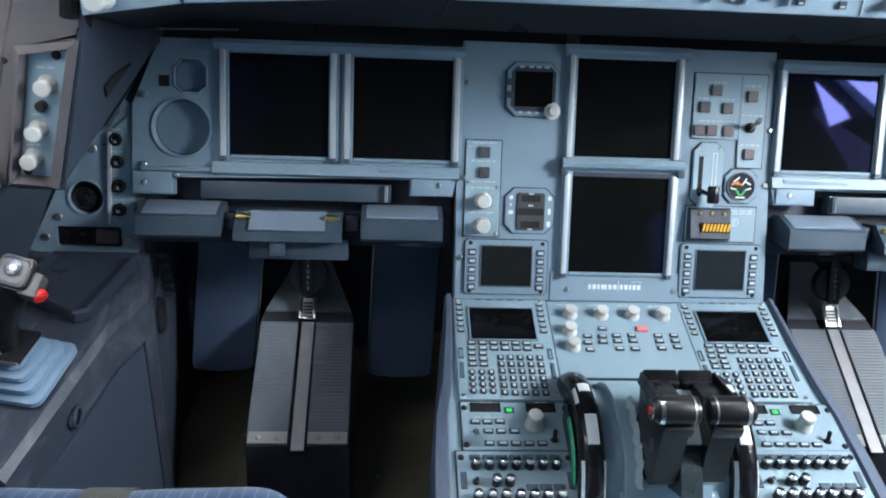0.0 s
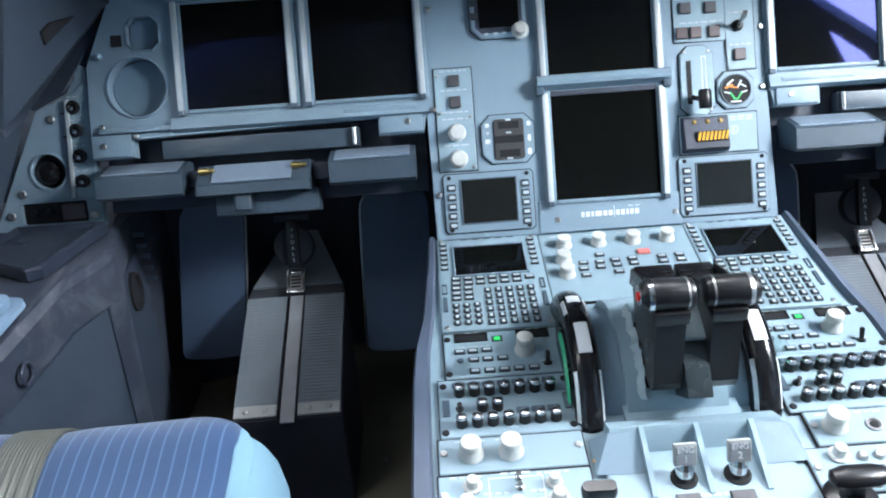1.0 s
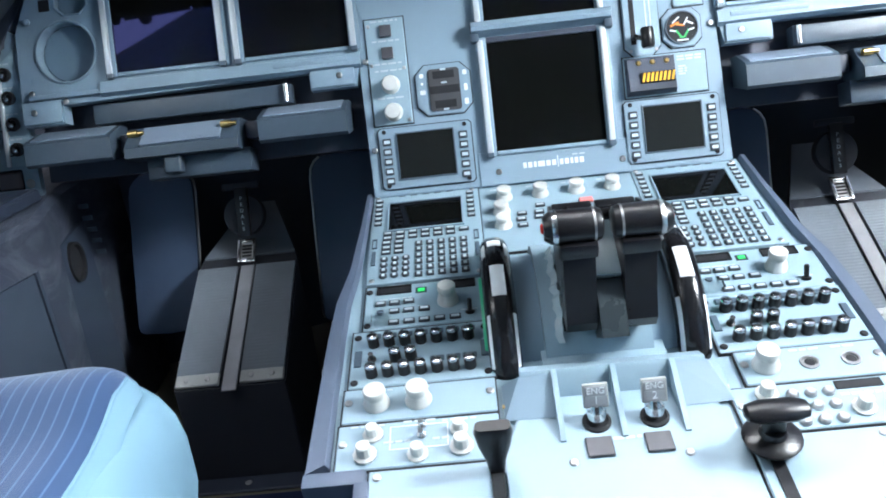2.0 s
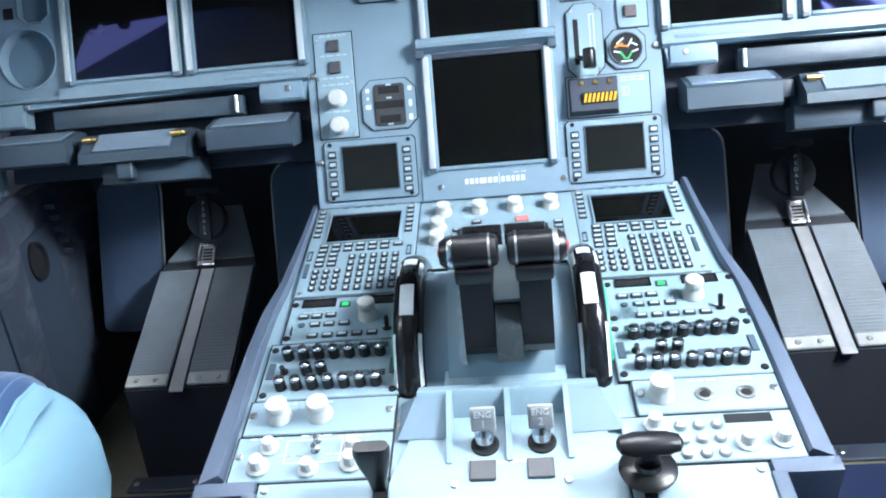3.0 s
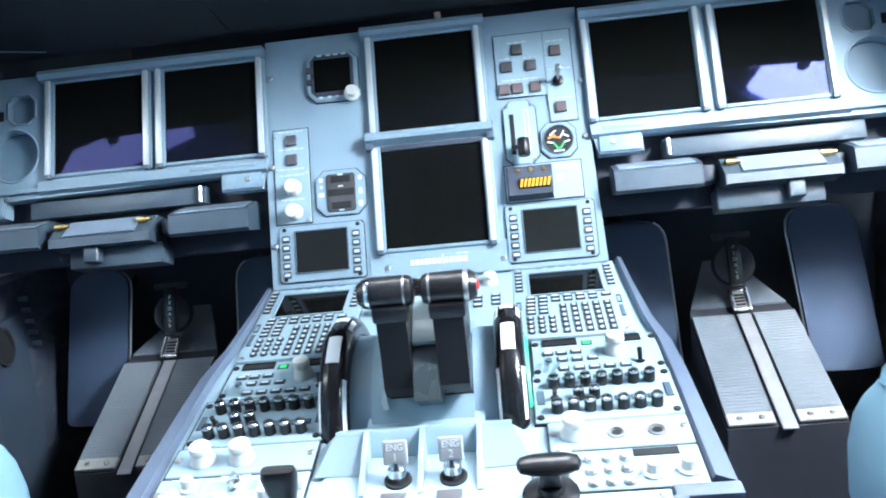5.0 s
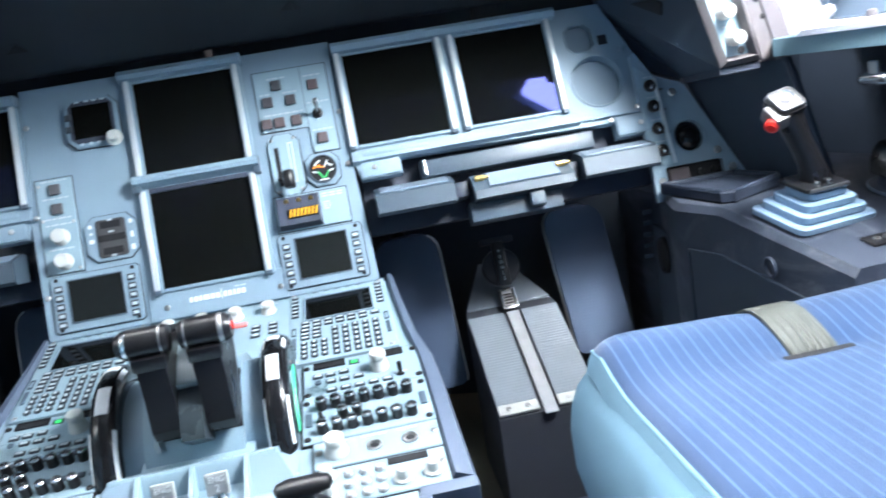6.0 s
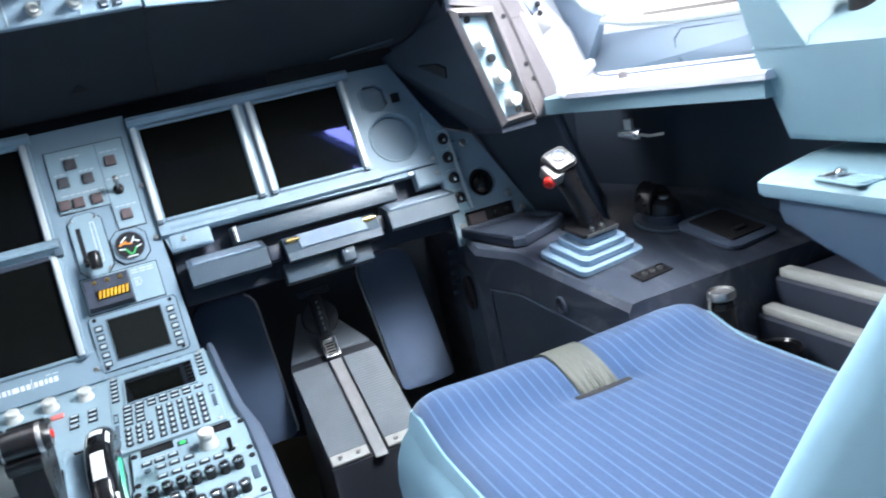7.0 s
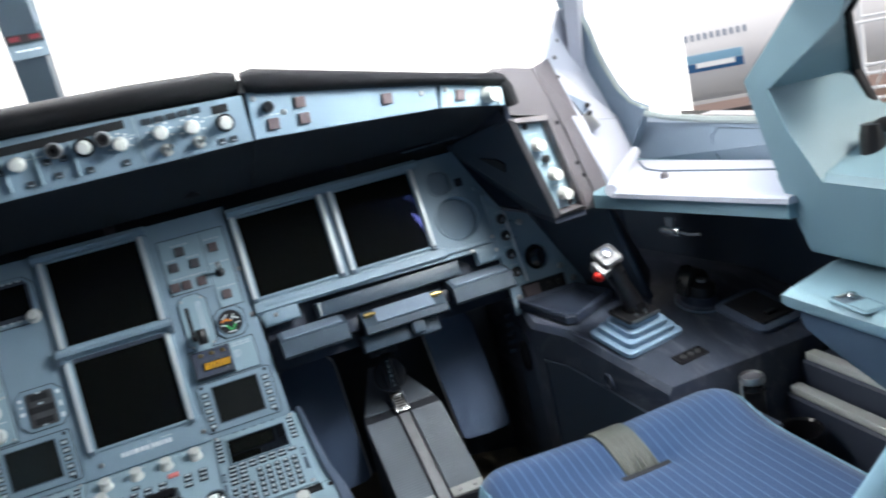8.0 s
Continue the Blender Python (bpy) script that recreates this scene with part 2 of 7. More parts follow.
# ---------------------------------------------------------------- mesh helpers
def box(bm, x0, x1, y0, y1, z0, z1, bev=0.0, seg=2, top=None):
    """A box; top=(dx, dy) draws its upper face in on all sides; bev rounds all edges."""
    ix, iy = top or (0, 0)
    c = [(x0, y0, z0), (x1, y0, z0), (x1, y1, z0), (x0, y1, z0), (x0 + ix, y0 + iy, z1), (x1 - ix, y0 + iy, z1), (x1 - ix, y1 - iy, z1), (x0 + ix, y1 - iy, z1)]
    v = [bm.verts.new(p) for p in c]
    fs = [bm.faces.new([v[i] for i in q]) for q in ((3, 2, 1, 0), (4, 5, 6, 7), (0, 1, 5, 4), (1, 2, 6, 5), (2, 3, 7, 6), (3, 0, 4, 7))]
    if bev:
        es = list({e for f in fs for e in f.edges})
        bmesh.ops.bevel(bm, geom=es, offset=bev, segments=seg, affect="EDGES", profile=0.6)
    return bm


def poly(bm, pts, z0, z1, bev=0.0):
    """A flat polygon in x and y, drawn out from z0 to z1."""
    lo = [bm.verts.new((x, y, z0)) for x, y in pts]
    hi = [bm.verts.new((x, y, z1)) for x, y in pts]
    n = len(pts)
    f_lo, f_hi = bm.faces.new(lo), bm.faces.new(hi)
    for i in range(n):
        bm.faces.new((lo[i], lo[(i + 1) % n], hi[(i + 1) % n], hi[i]))
    if bev:
        bmesh.ops.bevel(bm, geom=list(f_hi.edges), offset=bev, segments=2, affect="EDGES")
    return bm


def pierced(bm, outline, holes, z0, z1):
    """A flat plate in x and y with holes through it, from z0 to z1."""
    for loop in [outline] + holes:
        lo = [bm.verts.new((x, y, z0)) for x, y in loop]
        hi = [bm.verts.new((x, y, z1)) for x, y in loop]
        n = len(loop)
        for i in range(n):
            bm.faces.new((lo[i], lo[(i + 1) % n], hi[(i + 1) % n], hi[i]))
    for z in (z0, z1):
        rim = [e for e in bm.edges if all(abs(v.co.z - z) < 1e-7 for v in e.verts)]
        bmesh.ops.triangle_fill(bm, use_beauty=True, use_dissolve=False, edges=rim)
    return bm


def lathe(bm, prof, cx=0.0, cy=0.0, n=20, ripple=0.0):
    """A turned body from (radius, height) pairs about the z axis at cx, cy."""
    rings = []
    for r, z in prof:
        rings.append([bm.verts.new((cx + r * (1 + ripple * (i % 2)) * math.cos(2 * math.pi * i / n), cy + r * (1 + ripple * (i % 2)) * math.sin(2 * math.pi * i / n), z)) for i in range(n)])
    for a, b in zip(rings, rings[1:]):
        for i in range(n):
            bm.faces.new((a[i], a[(i + 1) % n], b[(i + 1) % n], b[i]))
    bm.faces.new(rings[0])
    bm.faces.new(rings[-1])
    return bm


def hoop(bm, prof, cx=0.0, cy=0.0, n=32):
    """An open turned ring from a closed run of (radius, height) pairs about the z axis at cx, cy."""
    return loft(bm, [[(cx + r * math.cos(2 * math.pi * i / n), cy + r * math.sin(2 * math.pi * i / n), z) for i in range(n)] for r, z in prof], True)


def loft(bm, rings, closed=False):
    """Skins rings of equally many points, and caps the ends unless closed on itself."""
    vs = [[bm.verts.new(p) for p in r] for r in rings]
    n = len(vs[0])
    for a, b in zip(vs, vs[1:] + (vs[:1] if closed else [])):
        for i in range(n):
            bm.faces.new((a[i], a[(i + 1) % n], b[(i + 1) % n], b[i]))
    if not closed:
        bm.faces.new(vs[0])
        bm.faces.new(vs[-1])
    return bm


def rrect(x0, x1, y0, y1, r, k=5):
    """The outline of a rectangle with rounded corners."""
    out = []
    for cx, cy, a in ((x1 - r, y1 - r, 0), (x0 + r, y1 - r, 90), (x0 + r, y0 + r, 180), (x1 - r, y0 + r, 270)):
        for i in range(k + 1):
            t = radians(a + 90 * i / k)
            out.append((cx + r * math.cos(t), cy + r * math.sin(t)))
    return out


def octagon(x0, x1, y0, y1, c):
    return [(x0 + c, y0), (x1 - c, y0), (x1, y0 + c), (x1, y1 - c), (x1 - c, y1), (x0 + c, y1), (x0, y1 - c), (x0, y0 + c)]


def rods(bm, pts, r, n=8):
    """A round rod along a line of points."""
    pts = [Vector(p) for p in pts]
    rings = []
    for i, p in enumerate(pts):
        d = (pts[min(i + 1, len(pts) - 1)] - pts[max(i - 1, 0)]).normalized()
        a = d.orthogonal().normalized()
        b = d.cross(a)
        if rings and (rings[-1][0] - pts[i - 1]).dot(a) < 0:
            a, b = -a, -b
        rings.append([p + r * (a * math.cos(2 * math.pi * k / n) + b * math.sin(2 * math.pi * k / n)) for k in range(n)])
    return loft(bm, rings)


def mesh_of(name, bm, material, smooth=True):
    bmesh.ops.recalc_face_normals(bm, faces=bm.faces)
    me = bpy.data.meshes.new(name)
    bm.to_mesh(me)
    bm.free()
    if smooth:
        for p in me.polygons:
            p.use_smooth = True
        me.set_sharp_from_angle(angle=radians(34))
    me.materials.append(material)
    return me


def part(name, bm, material, parent, label="", m=None):
    """Links a bmesh (or a mesh) as one object under a thing or a part."""
    me = bm if isinstance(bm, bpy.types.Mesh) else mesh_of(name, bm, material)
    o = new(name, me)
    o.parent = parent
    if m is not None:
        o.matrix_local = m
    if label:
        tagged(o, label)
    return o


def thing(name, label, category, m=None, bm=None, material=None, group="", kind=""):
    o = new(name, mesh_of(name, bm, material) if bm else None)
    if m is not None:
        o.matrix_world = m
    return tagged(o, label, category, group, kind)


def B():
    return bmesh.new()


def at2(x, y, z=0.0, turn=0.0):
    return pose(x, y, z, 0, 0, turn)


def rim4(bm, x0, x1, y0, y1, wx, wy, z0, z1, bev=0.001):
    """Four bars round a rectangular opening."""
    box(bm, x0 - wx, x0, y0 - wy, y1 + wy, z0, z1, bev)
    box(bm, x1, x1 + wx, y0 - wy, y1 + wy, z0, z1, bev)
    box(bm, x0, x1, y1, y1 + wy, z0, z1, bev)
    box(bm, x0, x1, y0 - wy, y0, z0, z1, bev)
    return bm


KNOB_IVORY = mesh_of("knob", lathe(B(), [(0.0125, 0), (0.013, 0.003), (0.0085, 0.0045), (0.008, 0.0165), (0.0068, 0.018)], n=22, ripple=0.05), IVORY)
KNOB_SILVER = mesh_of("knob", lathe(B(), [(0.0125, 0), (0.013, 0.003), (0.0085, 0.0045), (0.008, 0.0165), (0.0068, 0.018)], n=22, ripple=0.05), SILVER)
KNOB_BIG = mesh_of("knob", lathe(B(), [(0.0142, 0), (0.0142, 0.003), (0.013, 0.005), (0.0122, 0.011), (0.0106, 0.0145), (0.01, 0.017), (0.0106, 0.0195), (0.0118, 0.021), (0.0118, 0.028), (0.0108, 0.0295), (0.009, 0.0298)], n=26, ripple=0.02), IVORY)
KNOB_BLACK = mesh_of("knob", lathe(B(), [(0.0068, 0), (0.0066, 0.013), (0.006, 0.0145)], n=14), BLACK)
KNOB_TIP = mesh_of("knob_cap", lathe(B(), [(0.0064, 0.0118), (0.0066, 0.0145), (0.0056, 0.0158), (0.003, 0.0166)], n=12), CHROME)
SCREW = mesh_of("screw", lathe(B(), [(0.0045, 0), (0.0045, 0.001), (0.0032, 0.002)], n=12), STEEL)
FASTENER = mesh_of("fastener", lathe(B(), [(0.0058, 0), (0.0058, 0.0016), (0.0042, 0.0028)], n=12), MATTE)
KEY_RECT = mesh_of("key", box(B(), -0.0068, 0.0068, -0.0042, 0.0042, 0, 0.003, 0.0008, 1), KEY)
KEY_BAR = mesh_of("legend", box(B(), -0.0048, 0.0048, -0.0019, 0.0019, 0.003, 0.0034), LEGEND)
KEY_SQUARE = mesh_of("key", box(B(), -0.0052, 0.0052, -0.0052, 0.0052, 0, 0.003, 0.0008, 1), KEY)
KEY_DOT = mesh_of("legend", box(B(), -0.0022, 0.0022, -0.0028, 0.0028, 0.003, 0.0034), LEGEND)
KEY_ROUND = mesh_of("key", lathe(B(), [(0.0056, 0), (0.0056, 0.0025), (0.0045, 0.0032)], n=14), KEY)
LAMP_CAP = mesh_of("lamp_button", box(B(), -0.0085, 0.0085, -0.0085, 0.0085, 0, 0.005, 0.001, 1), KEY_GREY)
LAMP_BROWN = mesh_of("lamp_button", box(B(), -0.0085, 0.0085, -0.0085, 0.0085, 0, 0.005, 0.001, 1), KEY_BROWN)
POINTER = mesh_of("pointer", box(B(), -0.0013, 0.0013, -0.011, 0.011, 0.018, 0.022, 0.0006, 1), WHITE)


def writing(parent, x0, x1, y, h=0.0028, z=0.0016, material=None, rows=1):
    """Small lettering that cannot be read: bars of its size."""
    rnd = random.Random(round((x0 * 7 + y * 13 + x1) * 10000))
    bm = B()
    for r in range(rows):
        x = x0
        while x < x1 - 0.003:
            w = min(rnd.uniform(0.005, 0.012), x1 - x)
            box(bm, x, x + w, y - r * h * 1.8, y - r * h * 1.8 + h, z, z + 0.0003)
            x += w + 0.0025
    return part("lettering", bm, material or LEGEND, parent)


# ---------------------------------------------------------------- frames of the instrument panel and of the pedestal
M_PANEL = pose(0, 0, 0.47, -20, 0, 0)
FACE = M_PANEL @ pose(0, 0, 0, 90, 0, 0)
PED = M_PANEL @ pose(0, 0, -0.056, 33, 0, 0)
PAIR = {-1: 0.4525, 1: 0.439}


def world_quad(bm, pts, thick, towards=(0, 0, 0)):
    """A slab on a flat polygon given by world points, thickened away from a point."""
    p = [Vector(q) for q in pts]
    nrm = (p[1] - p[0]).cross(p[2] - p[0]).normalized()
    c = sum(p, Vector()) / len(p)
    if (Vector(towards) - c).dot(nrm) > 0:
        nrm = -nrm
    return loft(bm, [p, [q + nrm * thick for q in p]])


# ---------------------------------------------------------------- the cockpit's shell
INSIDE = (0, -0.7, 0.9)
thing("floor", "navy ribbed cockpit carpet over the floor", "floor", None, box(B(), -1.4, 1.4, -2.3, -0.13, -0.04, 0.0), CARPET, kind="structure")
foot_floor = thing("floor_footwell", "worn olive-grey floor plate in the footwell", "floor", None, box(B(), -1.4, 1.4, -0.13, 1.0, -0.04, 0.0), FLOORPLATE, kind="structure")
for x in (-0.655, -0.385, -0.315, 0.285, 0.355, 0.625):
    for y in (-0.1, 0.02, 0.14):
        part("floor_screw", lathe(B(), [(0.0055, 0.0), (0.005, 0.0015), (0.003, 0.002)], n=12), STEEL, foot_floor, "", at2(x, y))
LOW = [(0, 0.50, 0.96), (1.06, 0.17, 0.80), (1.14, -0.53, 0.785), (1.2, -1.45, 0.80)]
TOP = [(0, -0.12, 1.50), (0.77, -0.48, 1.44), (0.80, -1.22, 1.42), (0.85, -1.65, 1.42)]
for s, side in ((1, "right"), (-1, "left")):
    w = [(x * s, y, z) for x, y, z in LOW]
    u = [(x * s, y, z) for x, y, z in TOP]
    for i in range(3):
        o, zt = (0.06 * s, 0.70) if i else (0, None)
        foot = [(w[i][0] + o, w[i][1], zt or w[i][2]), (w[i + 1][0] + (o or 0.06 * s), w[i + 1][1], zt or w[i + 1][2]), (w[i + 1][0] + 0.06 * s, w[i + 1][1] + 0.03, -0.02), (w[i][0] + 0.06 * s, w[i][1] + 0.1, -0.02)]
        bm = B()
        world_quad(bm, [foot[0], foot[1], foot[2]], 0.03, INSIDE)
        world_quad(bm, [foot[0], foot[2], foot[3]], 0.03, INSIDE)
        thing("wall_%s_%s" % (side, "front mid rear".split()[i]), "dark navy lower side wall of the cockpit", "wall", None, bm, NAVY_WALL, kind="structure")
    for i in (0, 1, 3):
        if i == 0 and s < 0:
            continue
        a, b = Vector(w[i]), Vector(u[i])
        if i == 0:
            a, b = a + Vector((-0.035, 0, 0)), b + Vector((0.03, 0, 0))
        d = 0.037 if i == 0 else (0.016 if i == 1 else 0.05)
        ax = Vector((1, 0, 0)) if i == 0 else (Vector(w[min(i + 1, 3)]) - Vector(w[i - 1])).normalized()
        out = (b - a).cross(ax).normalized()
        ring = lambda p: [p + ax * d + out * 0.03, p - ax * d + out * 0.03, p - ax * d * 0.8 - out * 0.03, p + ax * d * 0.8 - out * 0.03]
        bm = loft(B(), [ring(a - (b - a) * 0.08), ring(b + (b - a) * 0.05)])
        thing("window_post_%s" % ("centre" if i == 0 else side), "grey-blue post between the cockpit windows", "window post", None, bm, PILLAR if i == 1 else LINING if i > 0 else POST_PAINT, kind="structure")
    for i in range(3):
        a, b, c, d = (Vector(w[i]), Vector(w[i + 1]), Vector(u[i + 1]), Vector(u[i]))
        bm = world_quad(B(), [a, b, c, d], 0.012, INSIDE)
        win = thing("window_%s_%s" % (side, "front mid rear".split()[i]), "clear cockpit window pane in a grey-green seal", "window", None, None, None, kind="structure")
        pane = part("pane", bm, GLASS, win, "clear glass")
        pane.visible_shadow = False
        bm = B()
        for p, q in (((a, b), (c, d)) if i == 0 else ((c, d),)):
            rods(bm, [p, q], 0.016, 6)
        part("seal", bm, FRAME_WIN, win)
    bm = B()
    world_quad(bm, [u[0], u[1], (0.62 * s, -2.2, 1.62), (0, -2.2, 1.64)], 0.04, INSIDE)
    world_quad(bm, [u[1], u[2], u[3], (0.9 * s, -2.2, 1.45), (0.62 * s, -2.2, 1.62)][0:3] + [(0.62 * s, -2.2, 1.62)], 0.04, INSIDE)
    world_quad(bm, [u[2], u[3], (0.95 * s, -2.2, 1.42), (0.62 * s, -2.2, 1.62)], 0.04, INSIDE)
    thing("ceiling_%s" % side, "grey overhead lining of the cockpit", "ceiling", None, bm, CEIL, kind="structure")
    thing("wall_%s_back" % side, "pale blue rear side wall lining", "wall", None, world_quad(B(), [w[3], u[3], (0.95 * s, -2.2, 1.42), (1.2 * s, -2.2, -0.02), (1.24 * s, -1.22, -0.02)], 0.03, INSIDE), LINING, kind="structure")
thing("wall_rear", "dark grey rear bulkhead of the cockpit", "wall", None, box(B(), -1.3, 1.3, -2.24, -2.2, -0.04, 1.7), REAR, kind="structure")
thing("bulkhead_front", "black front bulkhead behind the pedals", "wall", None, box(box(B(), -1.12, 1.12, 0.62, 0.66, -0.04, 0.8), -0.3, 0.3, 0.62, 0.66, 0.8, 0.93), MATTE, kind="structure")

# ---------------------------------------------------------------- glareshield
gs_line = [(0.0, -0.235, 0.953, 1.027), (0.16, -0.225, 0.948, 1.022), (0.31, -0.21, 0.94, 1.012), (0.61, -0.19, 0.917, 0.958), (0.735, -0.17, 0.894, 0.93)]


def gs_at(x):
    """The glareshield's front edge at a distance from the middle: y, lower and upper height."""
    a = abs(x)
    for p, q in zip(gs_line, gs_line[1:]):
        if a <= q[0] + 1e-6:
            k = (a - p[0]) / (q[0] - p[0])
            return [p[i] + (q[i] - p[i]) * k for i in (1, 2, 3)]
    return list(gs_line[-1][1:])


def pad_height(x):
    """The padded lip grows thinner towards its outer ends."""
    return 1.0 if abs(x) < 0.33 else 1.0 - 0.45 * min(1.0, (abs(x) - 0.33) / 0.28)


XS = [-0.735, -0.67, -0.61, -0.46, -0.31, -0.16, 0.0, 0.16, 0.31, 0.46, 0.61, 0.67, 0.735]
rings = []
for x in XS:
    y, lo, hi = gs_at(x)
    back = 0.10 if abs(x) < 0.7 else 0.02
    f = pad_height(x)
    rings.append([(x, y, lo), (x, y, hi), (x, y - 0.012, hi + 0.008 * f), (x, y - 0.014, hi + 0.02 * f), (x, y + 0.016, hi + 0.022 * f), (x, 0.10, hi - 0.012), (x, 0.50 - 0.3 * abs(x), 0.95), (x, 0.13, 0.83), (x, back, 0.835)])
glare = thing("glareshield", "anthracite glareshield with a padded black lip over the instrument panel", "glareshield", None, loft(B(), rings), GLARE)
for x0, x1 in ((-0.735, -0.315), (-0.308, 0.308), (0.315, 0.735)):
    rs = []
    n = 25
    for i in range(n):
        x = x0 + (x1 - x0) * i / (n - 1)
        y, lo, hi = gs_at(x)
        e = 0.7 if i in (0, n - 1) else 1
        rs.append([(x, y - 0.004 + 0.024 * math.cos(a) - 0.006, hi + (0.018 + 0.019 * e * math.sin(a)) * pad_height(x)) for a in [2 * math.pi * k / 20 for k in range(20)]])
    part("padded_lip", loft(B(), rs), PADDING, glare, "black padded roll")
for s in (1, -1):
    part("triangle_marking", poly(B(), [(-0.016, 0), (0.016, 0), (0, 0.013)], 0, 0.0012), MATTE, glare, "", look((0.2 * s, 0.01, 0.866), (0.2 * s, 0.21, 0.93)) @ pose(0, 0, 0.02))
    part("shield_clip", box(B(), -0.004, 0.004, -0.006, 0.006, 0, 0.02, 0.001, 1), CHROME, glare, "", pose(0.3115 * s, gs_at(0.31)[0] - 0.02, 1.012))
    rods_bm = rods(B(), [(0.6 * s, 0.055, 0.832), (0.7 * s, 0.0, 0.842)], 0.0014)
    part("underside_seam", rods(B(), [(0.3105 * s, -0.2, 0.936), (0.3105 * s, -0.05, 0.8865), (0.3105 * s, 0.09, 0.8375)], 0.0016, 6), MATTE, glare, "dark seam")
    part("rear_filler", box(B(), *sorted((0.5 * s, 0.81 * s)), 0.132, 0.144, 0.76, 0.845), MATTE, glare, "black closing strip")
    part("grab_wire", rods_bm, TABLE, glare)
    part("end_roll", rods(B(), [(0.722 * s, -0.176, 0.945), (0.737 * s, -0.178, 0.938), (0.746 * s, -0.177, 0.922), (0.752 * s, -0.174, 0.893)], 0.011, 10), PADDING, glare, "black padded end roll")


def gs_frame(x, x1):
    """The plane of the control panel on the glareshield's front between x and x1: x along it, y up."""
    y0, l0, h0 = gs_at(x)
    y1, l1, h1 = gs_at(x1)
    a, b = Vector((x, y0, l0)), Vector((x1, y1, l1))
    ex = (b - a).normalized()
    ez = Vector((0, -1, 0)) - ex * ex.dot(Vector((0, -1, 0)))
    ez.normalize()
    ey = ez.cross(ex)
    m = Matrix((ex, ey, ez)).transposed().to_4x4()
    m.translation = a
    return m, (b - a).length


def on_panel(parent, mesh, x, y, z=0.0, name="", mats=None, turn=0.0):
    return part(name or mesh.name.split(".")[0], mesh, None, parent, "", at2(x, y, z, turn))


m, wid = gs_frame(-0.308, 0.308)
m.translation += Vector((0, -0.031, 0))
fcu = thing("flight_control_panel", "blue-grey autopilot control panel with ivory knobs in the glareshield", "control panel", m)
part("plate", poly(B(), [(0, 0.002), (wid, 0.002), (wid, 0.07), (wid * 0.5, 0.083), (0, 0.07)], -0.03, 0.0, 0.0015), PANEL, fcu)
part("display_window", box(B(), 0.167, 0.449, 0.062, 0.074, 0.0, 0.0012, 0.0005, 1), MATTE, fcu, "long black display window")
part("display_window", box(B(), 0.57, 0.593, 0.052, 0.064, 0.0, 0.0012, 0.0005, 1), MATTE, fcu)
part("display_window", box(B(), 0.023, 0.046, 0.052, 0.064, 0.0, 0.0012, 0.0005, 1), MATTE, fcu)
def small_knob(x, y, k=0.74):
    part("knob", KNOB_BIG, None, fcu, "", at2(x, y) @ Matrix.Diagonal((k, k, k, 1)))


for x, y in ((0.302, 0.047), (0.39, 0.049), (0.437, 0.042), (0.493, 0.044), (0.537, 0.042), (0.584, 0.037), (0.226, 0.047), (0.179, 0.042), (0.123, 0.044), (0.079, 0.042), (0.032, 0.037)):
    small_knob(x, y)
for x in (0.351, 0.416, 0.265, 0.2):
    part("push_switch", lathe(B(), [(0.0078, 0), (0.0078, 0.012), (0.0045, 0.012), (0.0045, 0.006)], n=14), MATTE, fcu, "black push switch", at2(x, 0.054))
    part("switch_ring", hoop(B(), [(0.0115, 0.0), (0.0112, 0.0085), (0.0098, 0.01), (0.0085, 0.0085), (0.0082, 0.0)], n=24), LABEL_GREY, fcu, "pale grey switch ring", at2(x, 0.054))
for cx, cy, r0 in ((0.493, 0.044, 0.0165), (0.537, 0.042, 0.0165), (0.437, 0.042, 0.0155), (0.123, 0.044, 0.0165), (0.079, 0.042, 0.0165), (0.179, 0.042, 0.0155)):
    for k in range(7):
        a = radians(-20 + 220 * k / 6)
        part("scale_mark", box(B(), -0.0024, 0.0024, -0.0011, 0.0011, 0.0, 0.0004), WHITE, fcu, "", at2(cx + r0 * math.cos(a), cy + r0 * 0.95 * math.sin(a), 0.0002))
for cx, cy in ((0.584, 0.037), (0.032, 0.037), (0.39, 0.049), (0.226, 0.047)):
    part("knob_base", lathe(B(), [(0.0135, 0.0), (0.0135, 0.002), (0.0125, 0.003)], n=24), MATTE, fcu, "black knob base", at2(cx, cy))
for x, y in ((0.338, 0.041), (0.36, 0.041), (0.348, 0.02), (0.389, 0.017), (0.438, 0.015), (0.31, 0.017), (0.573, 0.012), (0.59, 0.012), (0.226, 0.017), (0.178, 0.015), (0.026, 0.012), (0.043, 0.012), (0.255, 0.041), (0.277, 0.041)):
    k = part("key", KEY_SQUARE, None, fcu, "", at2(x, y) @ Matrix.Diagonal((0.95, 0.85, 1, 1)))
    part("legend", box(B(), -0.0028, 0.0028, -0.0028, -0.0012, 0.003, 0.0033), LEGEND, k)
for i in range(5):
    on_panel(fcu, KEY_RECT, 0.479 + i * 0.0172, 0.064)
    on_panel(fcu, KEY_RECT, 0.068 + i * 0.0172, 0.064)
for x in (0.493, 0.539, 0.079, 0.123):
    part("switch_lever", rods(B(), [(0, 0, 0), (0, 0.002, 0.012), (0, 0.006, 0.02)], 0.003), CHROME, fcu, "", at2(x + 0.01, 0.018))
    part("knob", KNOB_SILVER, None, fcu, "", at2(x + 0.002, 0.019) @ Matrix.Diagonal((0.7, 0.7, 0.8, 1)))
for x in (0.02, 0.09, 0.16, 0.235, 0.31, 0.385, 0.43, 0.555):
    writing(fcu, x, x + 0.03, 0.0495, 0.002, 0.0002)
